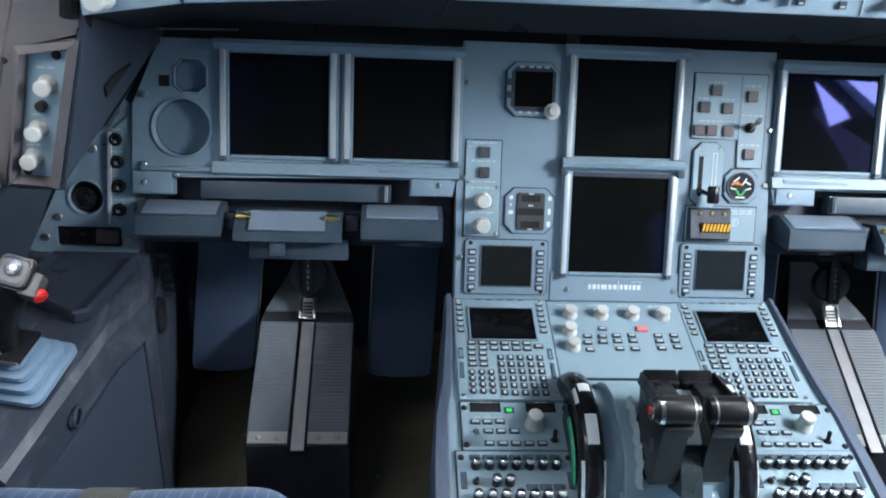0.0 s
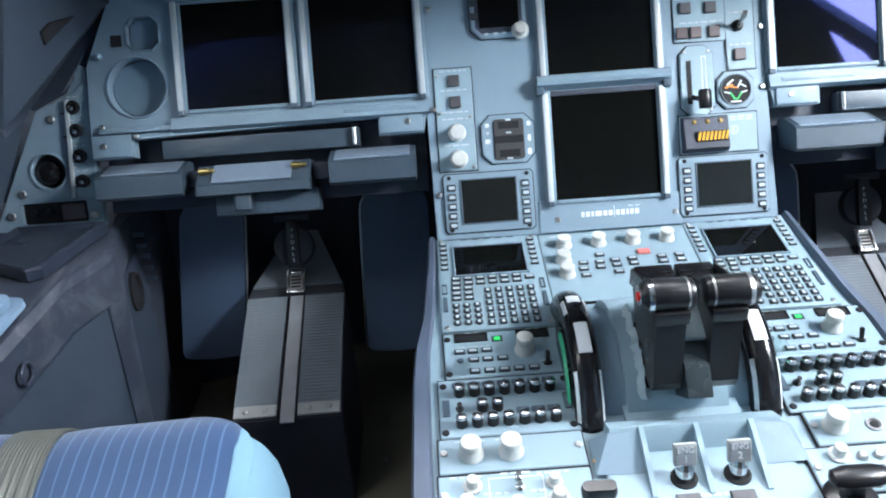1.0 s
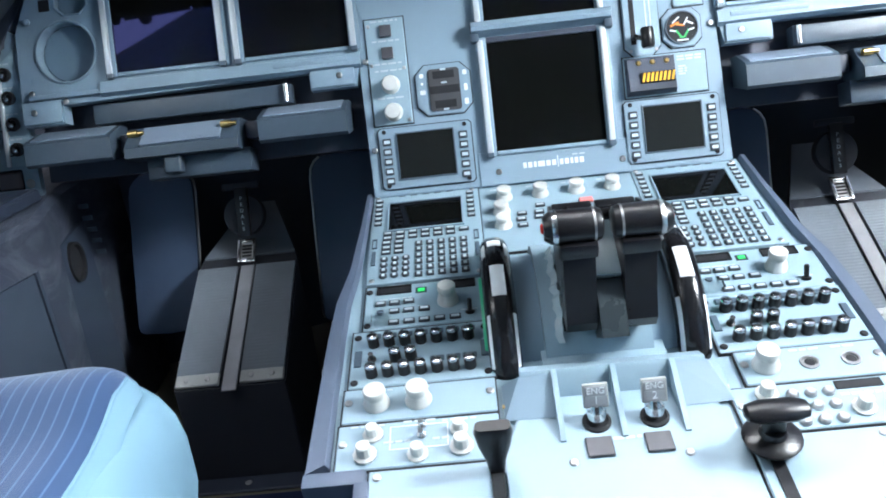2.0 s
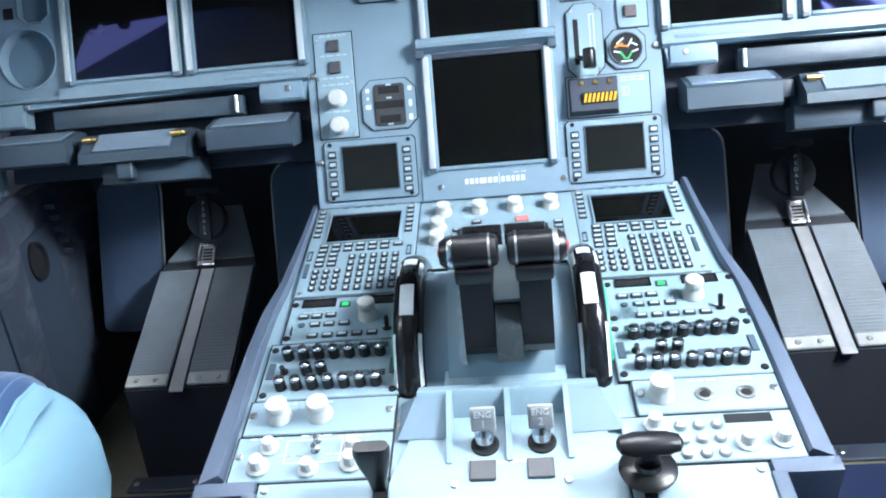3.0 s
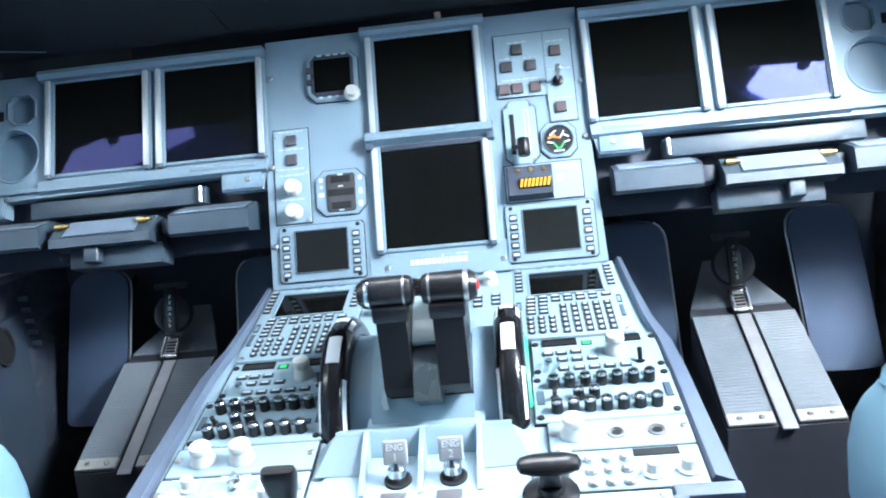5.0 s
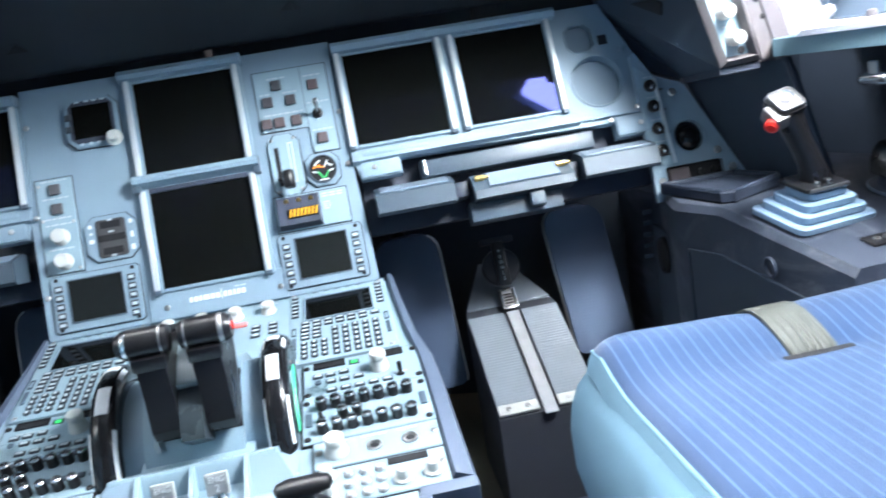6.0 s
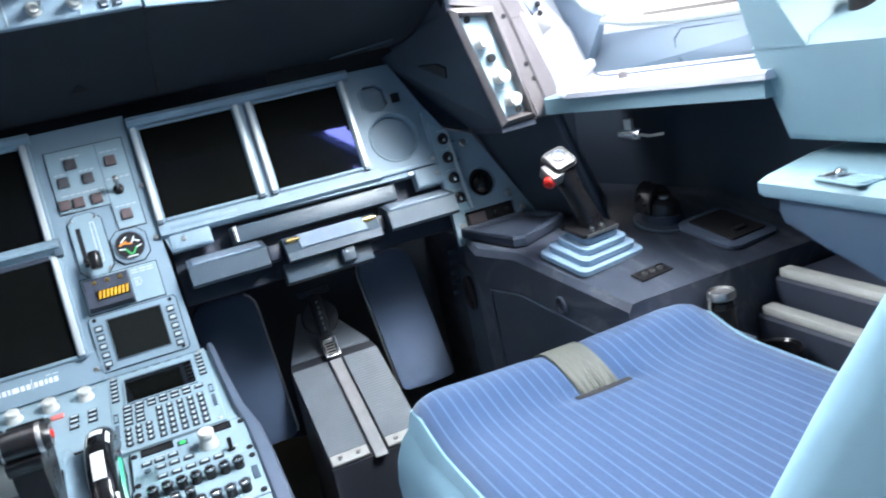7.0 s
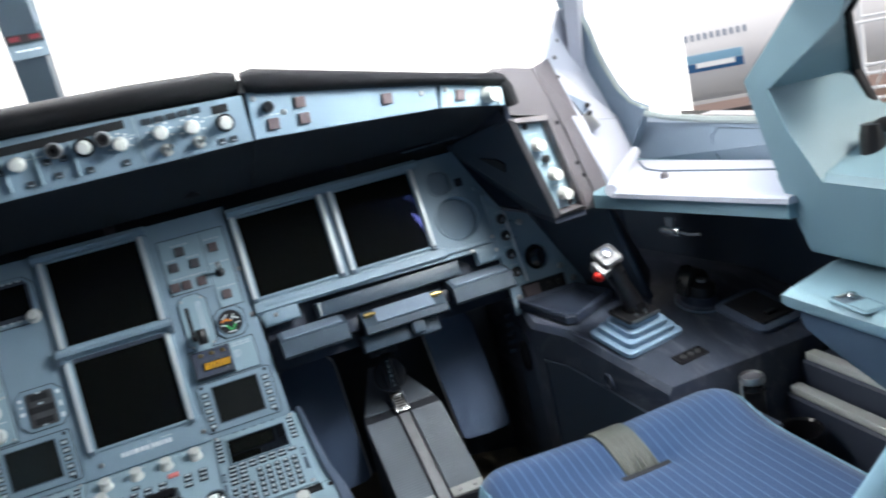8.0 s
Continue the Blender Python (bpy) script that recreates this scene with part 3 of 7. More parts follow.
for x in (0.325, 0.374, 0.284):
    part("guard_rib", box(B(), x - 0.0012, x + 0.0012, 0.012, 0.058, 0.0, 0.006, 0.0006, 1), PANEL_LIGHT, fcu)
part("divider", box(B(), 0.4615, 0.4625, 0.004, 0.074, 0.0, 0.0012), LEGEND, fcu)
part("divider", box(B(), 0.5445, 0.5455, 0.004, 0.05, 0.0, 0.0012), LEGEND, fcu)

for s in (1, -1):
    a, b = (0.3125, 0.612) if s > 0 else (-0.612, -0.3125)
    m, wid = gs_frame(a, b)
    m.translation += Vector((0, -0.012, 0))
    gp = thing("glareshield_side_panel", "blue-grey warning panel with dark lamp buttons in the glareshield", "control panel", m, group="glareshield side panels")
    f = (lambda x: x) if s > 0 else (lambda x: wid - x)
    part("plate", poly(B(), [(f(0), 0.002), (f(wid), 0.002), (f(wid), 0.042), (f(0), 0.072)], -0.03, 0, 0.0012), PANEL, gp)
    part("rotary_switch", lathe(B(), [(0.009, 0), (0.009, 0.006), (0.006, 0.012)], n=16), BLACK, gp, "", at2(f(0.028), 0.047))
    on_panel(gp, LAMP_BROWN, f(0.032), 0.021)
    on_panel(gp, LAMP_BROWN, f(0.077), 0.047)
    on_panel(gp, LAMP_BROWN, f(0.08), 0.022)
    on_panel(gp, LAMP_BROWN, f(0.215), 0.031)
    writing(gp, min(f(0.018), f(0.05)), max(f(0.018), f(0.05)), 0.034, 0.0018, 0.0002)
    for x, y in ((0.05, 0.036), (0.275, 0.03), (0.008, 0.062)):
        on_panel(gp, SCREW, f(x), y)
    a, b = (0.616, 0.734) if s > 0 else (-0.734, -0.616)
    m, wid = gs_frame(a, b)
    m.translation += Vector((0, -0.012, 0))
    ge = thing("glareshield_end_panel", "small blue-grey panel with an ivory knob at the glareshield's end", "control panel", m, group="glareshield end panels")
    part("plate", poly(B(), [(f(0), 0.002), (f(wid), 0.002), (f(wid - 0.006), 0.034), (f(0), 0.04)] if s > 0 else [(0, 0.002), (wid, 0.002), (wid, 0.04), (0.006, 0.034)], -0.03, 0, 0.0012), PANEL_LIGHT, ge)
    g = (lambda x: x) if s > 0 else (lambda x: wid - x)
    on_panel(ge, LAMP_BROWN, g(0.035), 0.022)
    on_panel(ge, KNOB_BIG, g(0.088), 0.02)
    on_panel(ge, SCREW, g(0.01), 0.032)
    on_panel(ge, SCREW, g(0.108), 0.008)

# ---------------------------------------------------------------- main instrument panel
centre = thing("centre_dashboard", "blue-grey painted centre instrument panel", "dashboard", FACE)
part("plate", poly(B(), [(-0.266, -0.05), (0.258, -0.05), (0.25, 0.16), (0.247, 0.365), (-0.262, 0.365), (-0.268, 0.16)], -0.03, 0, 0.002), PANEL, centre)
part("lower_plate", box(B(), -0.108, 0.11, -0.049, 0.0, 0, 0.0022, 0.0008, 1), PANEL, centre)
for x, y in ((-0.258, 0.15), (-0.258, 0.02), (0.243, 0.15), (-0.08, -0.03), (0.1, -0.03), (0.245, 0.24), (-0.255, 0.3)):
    on_panel(centre, SCREW, x, y, 0.0022)
bars = B()
x = -0.044
for i, w in enumerate((0.006, 0.007, 0.005, 0.011, 0.007, 0.007, 0.002, 0.006, 0.007, 0.005, 0.006, 0.007)):
    if x + w > 0.055:
        break
    box(bars, x, x + w - 0.001, -0.0285 + (0.0 if i != 6 else -0.003), -0.0205 + (0.0 if i != 6 else 0.006), 0.0024, 0.0028)
    x += w + 0.0012
plate = part("registration_plate", box(B(), -0.052, 0.082, -0.037, -0.011, 0.0, 0.0024), PANEL, centre, "registration plate with white lettering")
part("lettering", bars, WHITE, plate)
writing(plate, 0.028, 0.05, -0.0165, 0.0018, 0.0026)


def display_unit(parent_m, x0, x1, y0, y1, label, group, rail=0.017, hood=True):
    d = thing("display_unit", label, "display", parent_m, group=group)
    part("screen", box(B(), x0 - 0.002, x1 + 0.002, y0 - 0.002, y1 + 0.002, 0.0, 0.003), SCREEN, d, "dark switched-off display glass")
    for a, sgn in ((x0, -1), (x1, 1)):
        lo, hi = sorted((a, a + sgn * rail))
        r = part("side_rail", box(B(), lo + 0.0005, hi - 0.0005, y0 - 0.006, y1 + 0.008, 0, 0.007, 0.0012, 2), PANEL, d)
        c = a + sgn * rail * 0.5
        part("rail_edge", box(B(), c - 0.0052, c + 0.0032, y0 - 0.002, y1 + 0.004, 0.007, 0.0125, 0.0015, 2), RAIL, r, "polished metal edge strip")
        part("latch", box(B(), c - 0.006, c + 0.004, y0 - 0.009, y0 - 0.001, 0.003, 0.012, 0.0012, 1), TABLE, r)
    part("bottom_bar", box(B(), x0, x1, y0 - 0.006, y0, 0, 0.006, 0.0012, 1), PANEL, d)
    if hood:
        part("top_bar", box(B(), x0, x1, y1, y1 + 0.009, 0, 0.006, 0.0012, 1), PANEL, d)
    return d


display_unit(FACE, -0.0795, 0.0795, 0.189, 0.344, "switched-off upper systems display in a blue-grey bezel", "main displays")
display_unit(FACE, -0.0795, 0.0795, 0.0, 0.157, "switched-off lower systems display in a blue-grey bezel", "main displays")
ledge = thing("display_ledge", "blue-grey ledge bar between the two centre displays", "panel bar", FACE)
part("bar", loft(B(), [[(x, 0.187, 0.0), (x, 0.185, 0.019), (x, 0.178, 0.024), (x, 0.172, 0.022), (x, 0.165, 0.004), (x, 0.162, 0.0)] for x in (-0.1, -0.097, 0.097, 0.1)]), PANEL, ledge)
# raised navy strip paints the shade that the bar throws beneath it
part("shade_strip", box(B(), -0.0795, 0.0795, 0.157, 0.1645, 0.0, 0.0068), NAVY, ledge, "dark strip for the shade below the bar")
for x in (-0.096, 0.096):
    part("end_block", box(B(), x - 0.006, x + 0.006, 0.1585, 0.187, 0, 0.016, 0.002, 2), TABLE, ledge)
hood = thing("display_hood", "blue-grey hood bar above the centre displays", "panel bar", FACE)
part("bar", loft(B(), [[(x, 0.366, 0.0), (x, 0.364, 0.016), (x, 0.356, 0.02), (x, 0.35, 0.016), (x, 0.346, 0.0)] for x in (-0.1, 0.1)]), PANEL, hood)

for s in (-1, 1):
    sd = "left" if s < 0 else "right"
    M = FACE @ at2(s * PAIR[s], 0)
    X = lambda u: s * u
    sp = thing("pilot_dashboard", "blue-grey pilot's instrument panel with blanked round instrument recesses", "dashboard", M, group="pilot dashboards")
    outline = [(-0.19, 0.352), (-0.19, 0.17), (-0.1785, 0.118), (-0.11, 0.118), (-0.11, 0.145), (0.262, 0.138), (0.262, 0.111), (0.325, 0.111), (0.322, 0.25), (0.28, 0.352)]
    disc_line = [(X(0.2485) + 0.0435 * math.cos(2 * math.pi * k / 48), 0.2155 + 0.0435 * math.sin(2 * math.pi * k / 48)) for k in range(48)]
    oct_line = octagon(X(0.2335) - 0.0245, X(0.2335) + 0.0245, 0.2695, 0.3205, 0.0115)
    part("plate", pierced(B(), [(X(a), b) for a, b in outline], [disc_line, oct_line], -0.022, 0.002), PANEL, sp)
    cx, cy = X(0.2485), 0.2155
    part("recess_ring", hoop(B(), [(0.0475, 0.0018), (0.0465, 0.0038), (0.0445, 0.0042), (0.0434, 0.0022), (0.043, -0.0195), (0.0436, -0.0195)], cx, cy, 48), PANEL, sp, "ring round a blanked instrument recess")
    part("blanking_disc", lathe(B(), [(0.0425, -0.019), (0.0425, -0.0162), (0.0412, -0.015)], cx, cy, 48), DISC, sp, "recessed blue-grey blanking disc")
    part("blanking_plate", poly(B(), octagon(X(0.2335) - 0.0235, X(0.2335) + 0.0235, 0.2705, 0.3195, 0.011), -0.018, -0.0105, 0.001), DISC, sp, "recessed octagonal blanking plate")
    part("recess_rim", rods(B(), [(px_, py_, 0.0022) for px_, py_ in oct_line + oct_line[:1]], 0.0018, 6), PANEL, sp, "raised octagonal rim")
    part("square_opening", box(B(), X(0.2735) - 0.008, X(0.2735) + 0.008, 0.278, 0.295, 0.002, 0.0028), MATTE, sp, "small black square opening")
    part("stud", lathe(B(), [(0.005, 0.002), (0.005, 0.007), (0.003, 0.008)], X(0.302), 0.265, 14), PANEL, sp)
    part("ledge_strip", box(B(), *sorted((X(0.2), X(0.31))), 0.148, 0.155, 0.002, 0.009, 0.0015, 2), PANEL, sp)
    part("pull_bar", box(B(), *sorted((X(-0.17), X(-0.06))), 0.153, 0.161, 0.002, 0.011, 0.002, 2), PANEL, sp)
    part("lower_tab", box(B(), *sorted((X(0.263), X(0.323))), 0.113, 0.146, 0.002, 0.006, 0.0012, 2), PANEL, sp)
    part("lower_tab", box(B(), *sorted((X(-0.177), X(-0.112))), 0.12, 0.152, 0.002, 0.006, 0.0012, 2), PANEL, sp)
    part("lower_ledge", loft(B(), [[(X(a), 0.166, 0.002), (X(a), 0.1645, 0.008), (X(a), 0.1475, 0.012), (X(a), 0.143, 0.002)] for a in (-0.188, 0.2)]), PANEL, sp)
    part("hood_bar", loft(B(), [[(X(a), 0.354, 0.0), (X(a), 0.352, 0.02), (X(a), 0.345, 0.024), (X(a), 0.337, 0.018), (X(a), 0.3355, 0.0)] for a in (-0.19, 0.195)]), PANEL, sp, "blue-grey visor bar")
    for a, b in ((0.255, 0.142), (-0.155, 0.135), (0.305, 0.13), (-0.18, 0.16), (0.305, 0.158)):
        part("stud", SCREW, None, sp, "", at2(X(a), b, 0.006))
    for u0, u1, what in ((-0.1735, -0.0185, "navigation"), (0.0205, 0.1735, "flight")):
        a, b = sorted((X(u0), X(u1)))
        display_unit(M, a, b, 0.176, 0.333, "switched-off pilot's %s display in a blue-grey bezel" % what, "main displays")
    # the folding table under the displays
    tb = thing("folding_table", "slate-blue folding table stowed under the pilot's displays", "table", M, group="stowed tables")
    part("table_leaf", box(B(), *sorted((X(-0.08), X(0.222))), 0.105, 0.134, -0.03, -0.006, 0.003, 2), SLATE, tb, "slate table leaf edge")
    part("hinge_pin", lathe(B(), [(0.004, 0), (0.004, 0.026)], n=12), CHROME, tb, "", pose(X(-0.072), 0.107, -0.002, -90, 0, 0))
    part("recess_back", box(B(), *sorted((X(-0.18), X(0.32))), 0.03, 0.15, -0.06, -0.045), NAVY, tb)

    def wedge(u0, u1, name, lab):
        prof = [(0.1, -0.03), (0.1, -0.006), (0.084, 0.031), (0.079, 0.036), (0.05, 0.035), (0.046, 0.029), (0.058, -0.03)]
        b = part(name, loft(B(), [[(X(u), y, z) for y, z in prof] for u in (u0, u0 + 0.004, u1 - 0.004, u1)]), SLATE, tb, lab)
        # pale plate puts the light falling on the block's top into its colour
        part("lit_top_face", loft(B(), [[(X(u), 0.1008, -0.02), (X(u), 0.1012, -0.006), (X(u), 0.0852, 0.0315), (X(u), 0.083, 0.0312), (X(u), 0.0985, -0.006), (X(u), 0.099, -0.02)] for u in (u0 + 0.008, u1 - 0.008)]), TABLE_TOP, b)
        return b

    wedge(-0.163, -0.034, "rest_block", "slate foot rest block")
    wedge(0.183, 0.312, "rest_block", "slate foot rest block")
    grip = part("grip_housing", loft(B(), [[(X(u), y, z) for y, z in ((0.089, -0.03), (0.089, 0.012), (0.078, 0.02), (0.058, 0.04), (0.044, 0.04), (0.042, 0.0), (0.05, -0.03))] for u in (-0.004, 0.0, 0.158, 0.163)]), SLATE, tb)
    part("grip_face", loft(B(), [[(X(u), 0.0902, 0.002), (X(u), 0.0895, 0.0125), (X(u), 0.062, 0.0405), (X(u), 0.058, 0.034)] for u in (0.022, 0.14)]), TABLE_TOP, grip, "pale grip face")
    for u in (0.012, 0.15):
        part("brass_pin", lathe(B(), [(0.005, -0.01), (0.005, 0.004), (0.003, 0.004), (0.003, 0.012)], n=12), BRASS, grip, "brass pin", pose(X(u), 0.081, 0.024, 0, 90, 0))
    for u in (-0.018, 0.172):
        part("link_arm", box(B(), X(u) - 0.012, X(u) + 0.012, 0.058, 0.085, -0.03, 0.004, 0.006, 2), NAVY, tb)
    part("latch_plate", box(B(), *sorted((X(-0.0135), X(0.1425))), 0.012, 0.046, -0.03, 0.012, 0.003, 2), SLATE, tb)
    part("latch_block", box(B(), *sorted((X(0.085), X(0.11))), 0.018, 0.045, 0.012, 0.032, 0.004, 3), SLATE, tb, "latch block")

# small instruments on the centre panel


def small_display(x0, x1, y0, y1, kx, lab):
    d = thing("radio_display_unit", lab, "display", FACE, group="small displays")
    part("bezel", poly(B(), octagon(x0, x1, y0, y1, 0.004), 0, 0.005, 0.001), PANEL, d)
    part("edge_gap", poly(B(), octagon(x0 - 0.0015, x1 + 0.0015, y0 - 0.0015, y1 + 0.0015, 0.0045), 0, 0.0009), MATTE, d, "dark joint")
    c = (x0 + x1) / 2
    part("screen", box(B(), c - 0.041, c + 0.041, y0 + 0.014, y1 - 0.01, 0.005, 0.0058), SCREEN_GREY, d, "dark grey display glass")
    part("screen_rim", rim4(B(), c - 0.041, c + 0.041, y0 + 0.014, y1 - 0.01, 0.002, 0.002, 0.005, 0.0068, 0.0005), TABLE, d)
    for sx in (-1, 1):
        for i in range(5):
            k = part("key", KEY_RECT, None, d, "", at2(c + sx * 0.056, y1 - 0.02 - i * 0.0143, 0.005) @ Matrix.Diagonal((0.9, 1.25, 0.9, 1)))
            part("legend", KEY_BAR, None, k)
        for yy in (y0 + 0.005, y1 - 0.005):
            part("fastener", FASTENER, None, d, "", at2(c + sx * 0.059, yy, 0.005) @ Matrix.Scale(0.55, 4))
    return d


small_display(-0.2505, -0.1145, -0.039, 0.05, 0, "small switched-off radio display with side keys")
small_display(0.108, 0.244, -0.039, 0.05, 0, "small switched-off radio display with side keys")

isis = thing("standby_instrument", "small square standby flight display with a white knob", "instrument", FACE)
part("bezel", poly(B(), octagon(-0.193, -0.109, 0.25, 0.334, 0.014), 0, 0.008, 0.002), PANEL, isis)
part("edge_gap", poly(B(), octagon(-0.1945, -0.1075, 0.2485, 0.3355, 0.0145), 0, 0.0009), MATTE, isis, "dark joint")
part("dark_frame", poly(B(), octagon(-0.186, -0.115, 0.257, 0.328, 0.009), 0.008, 0.0086), NAVY, isis)
part("screen", box(B(), -0.18, -0.12, 0.265, 0.32, 0.0086, 0.0094), SCREEN, isis)
on_panel(isis, KNOB_IVORY, -0.119, 0.259, 0.006)
for y in (0.283, 0.303):
    part("key", KEY_SQUARE, None, isis, "", at2(-0.187, y, 0.008))
for x in (-0.17, -0.155, -0.143, -0.13):
    part("marking", box(B(), x - 0.004, x + 0.004, 0.3255, 0.3285, 0.0086, 0.009), LEGEND, isis)
for x in (-0.17, -0.156, -0.143):
    part("marking", box(B(), x - 0.003, x + 0.003, 0.254, 0.2575, 0.0086, 0.009), LEGEND, isis)

sw = thing("display_switching_panel", "narrow blue-grey switching panel with two ivory knobs", "control panel", FACE)
part("plate", box(B(), -0.254, -0.197, 0.055, 0.21, 0, 0.003, 0.001, 1), PANEL_LIGHT, sw)
part("edge_gap", box(B(), -0.2555, -0.1955, 0.0535, 0.2115, 0, 0.0009), MATTE, sw, "dark joint")
for y in (0.191, 0.159):
    part("lamp_button", LAMP_CAP, None, sw, "", at2(-0.224, y, 0.003))
for y in (0.113, 0.073):
    k = part("knob", KNOB_BIG, None, sw, "", at2(-0.224, y, 0.003) @ Matrix.Diagonal((0.95, 0.95, 0.6, 1)))
    part("pointer", POINTER, None, k, "", at2(0, 0, -0.002))
for y in (0.176, 0.143, 0.133, 0.093, 0.205):
    writing(sw, -0.245, -0.205, y, 0.0022, 0.0032)
for x, y in ((-0.249, 0.143), (-0.202, 0.136), (-0.249, 0.2), (-0.202, 0.06)):
    part("screw", SCREW, None, sw, "", at2(x, y, 0.003) @ Matrix.Scale(0.6, 4))

br = thing("brake_gauge_panel", "octagonal blue-grey panel with three dark display slots", "instrument", FACE)
part("plate", poly(B(), octagon(-0.188, -0.108, 0.062, 0.135, 0.014), 0, 0.005, 0.0015), PANEL, br)
part("edge_gap", poly(B(), octagon(-0.1895, -0.1065, 0.0605, 0.1365, 0.0145), 0, 0.0009), MATTE, br, "dark joint")
part("inner_plate", poly(B(), octagon(-0.1695, -0.1235, 0.067, 0.128, 0.003), 0.005, 0.0075, 0.001), BEZEL, br, "dark grey inner plate")
for y, hw in ((0.119, 0.0155), (0.0975, 0.0215), (0.0765, 0.0155)):
    part("display_slot", box(B(), -0.1465 - hw, -0.1465 + hw, y - 0.0055, y + 0.0055, 0.0075, 0.0079), MATTE, br, "black display slot")
for y in (0.1265, 0.1075, 0.0688):
    part("marking", box(B(), -0.1505, -0.1425, y - 0.0012, y + 0.0012, 0.0075, 0.0079), LEGEND, br)
for x, y, w, h in ((-0.1785, 0.12, 0.006, 0.006), (-0.1785, 0.1085, 0.0035, 0.004), (-0.1785, 0.096, 0.008, 0.0065), (-0.1155, 0.1195, 0.006, 0.007), (-0.1155, 0.098, 0.005, 0.01), (-0.116, 0.0775, 0.006, 0.009)):
    part("marking", poly(B(), octagon(x - w / 2, x + w / 2, y - h / 2, y + h / 2, 0.0012), 0.005, 0.0055), WHITE, br, "white scale marking")

ab = thing("autobrake_panel", "blue-grey landing gear and brake panel with dark lamp buttons", "control panel", FACE)
part("plate", poly(B(), [(0.113, 0.224), (0.192, 0.224), (0.192, 0.178), (0.234, 0.178), (0.234, 0.328), (0.113, 0.328)], 0, 0.003, 0.001), PANEL_LIGHT, ab)
part("edge_gap", poly(B(), [(0.1115, 0.2225), (0.1905, 0.2225), (0.1905, 0.1765), (0.2355, 0.1765), (0.2355, 0.3295), (0.1115, 0.3295)], 0, 0.0009), MATTE, ab, "dark joint")
for x, y in ((0.149, 0.301), (0.131, 0.274), (0.169, 0.273), (0.209, 0.293), (0.21, 0.2)):
    part("lamp_button", LAMP_BROWN if x > 0.2 else LAMP_CAP, None, ab, "", at2(x, y, 0.003))
for x in (0.124, 0.145, 0.173):
    part("lamp_button", LAMP_BROWN, None, ab, "", at2(x, 0.237, 0.003))
for x0, x1, y in ((0.135, 0.165, 0.313), (0.12, 0.14, 0.287), (0.158, 0.18, 0.286), (0.122, 0.185, 0.251), (0.196, 0.228, 0.309), (0.195, 0.23, 0.262), (0.196, 0.228, 0.214)):
    writing(ab, x0, x1, y, 0.0022, 0.0032)
t = part("toggle_switch", lathe(B(), [(0.0085, 0), (0.0085, 0.004), (0.0045, 0.005), (0.0045, 0.009)], n=14), BLACK, ab, "", at2(0.209, 0.243, 0.003))
part("lever", lathe(B(), [(0.002, 0), (0.0025, 0.016), (0.0042, 0.02), (0.0042, 0.03), (0.003, 0.031)], n=12), STEEL, t, "", pose(0, 0, 0.008, -22, 0, 0))
part("divider", box(B(), 0.1905, 0.1915, 0.18, 0.326, 0.003, 0.0034), TABLE, ab)

gr = thing("gear_lever_panel", "octagonal blue-grey panel with a black landing gear lever", "lever panel", FACE)
part("plate", poly(B(), octagon(0.118, 0.169, 0.113, 0.217, 0.013), 0, 0.006, 0.0015), PANEL_LIGHT, gr)
part("edge_gap", poly(B(), octagon(0.1165, 0.1705, 0.1115, 0.2185, 0.0135), 0, 0.0011), MATTE, gr, "dark joint")
part("slot", box(B(), 0.1275, 0.1345, 0.13, 0.195, 0.006, 0.0066), MATTE, gr, "black lever slot")
lv = part("lever", rods(B(), [(0.131, 0.14, 0.0), (0.131, 0.138, 0.022), (0.14, 0.134, 0.03)], 0.004), BLACK, gr, "black gear lever")
part("grip", lathe(B(), [(0.008, -0.014), (0.0095, -0.011), (0.0095, 0.011), (0.008, 0.014)], n=16), BLACK, lv, "black rounded grip", pose(0.1455, 0.134, 0.03, 90, 0, 0))
part("arrow_marking", rim4(B(), 0.1515, 0.1565, 0.135, 0.2, 0.0011, 0.0011, 0.006, 0.0064, 0), WHITE, gr)
for x, y in ((0.1255, 0.121), (0.162, 0.121), (0.162, 0.208), (0.1255, 0.208)):
    part("screw", SCREW, None, gr, "", at2(x, y, 0.006) @ Matrix.Scale(0.6, 4))

ck = thing("brake_pressure_gauge", "round brake pressure gauge with orange, white and green scale marks", "gauge", FACE)
part("plate", poly(B(), octagon(0.173, 0.228, 0.12, 0.175, 0.012), 0, 0.005, 0.0015), PANEL, ck)
part("edge_gap", poly(B(), octagon(0.1715, 0.2295, 0.1185, 0.1765, 0.0125), 0, 0.0007), MATTE, ck, "dark joint")
part("dial", lathe(B(), [(0.0225, 0.005), (0.0225, 0.0058)], 0.2005, 0.1475, 32), MATTE, ck, "black dial")
part("dial_ring", hoop(B(), [(0.0235, 0.005), (0.0235, 0.0075), (0.022, 0.0075), (0.022, 0.005)], 0.2005, 0.1475, 32), TABLE, ck)


def dash(parent, x, y, l, w, a, material):
    part("scale_mark", box(B(), -l / 2, l / 2, -w / 2, w / 2, 0, 0.0005), material, parent, "", at2(0.2005 + x, 0.1475 + y, 0.006, a))


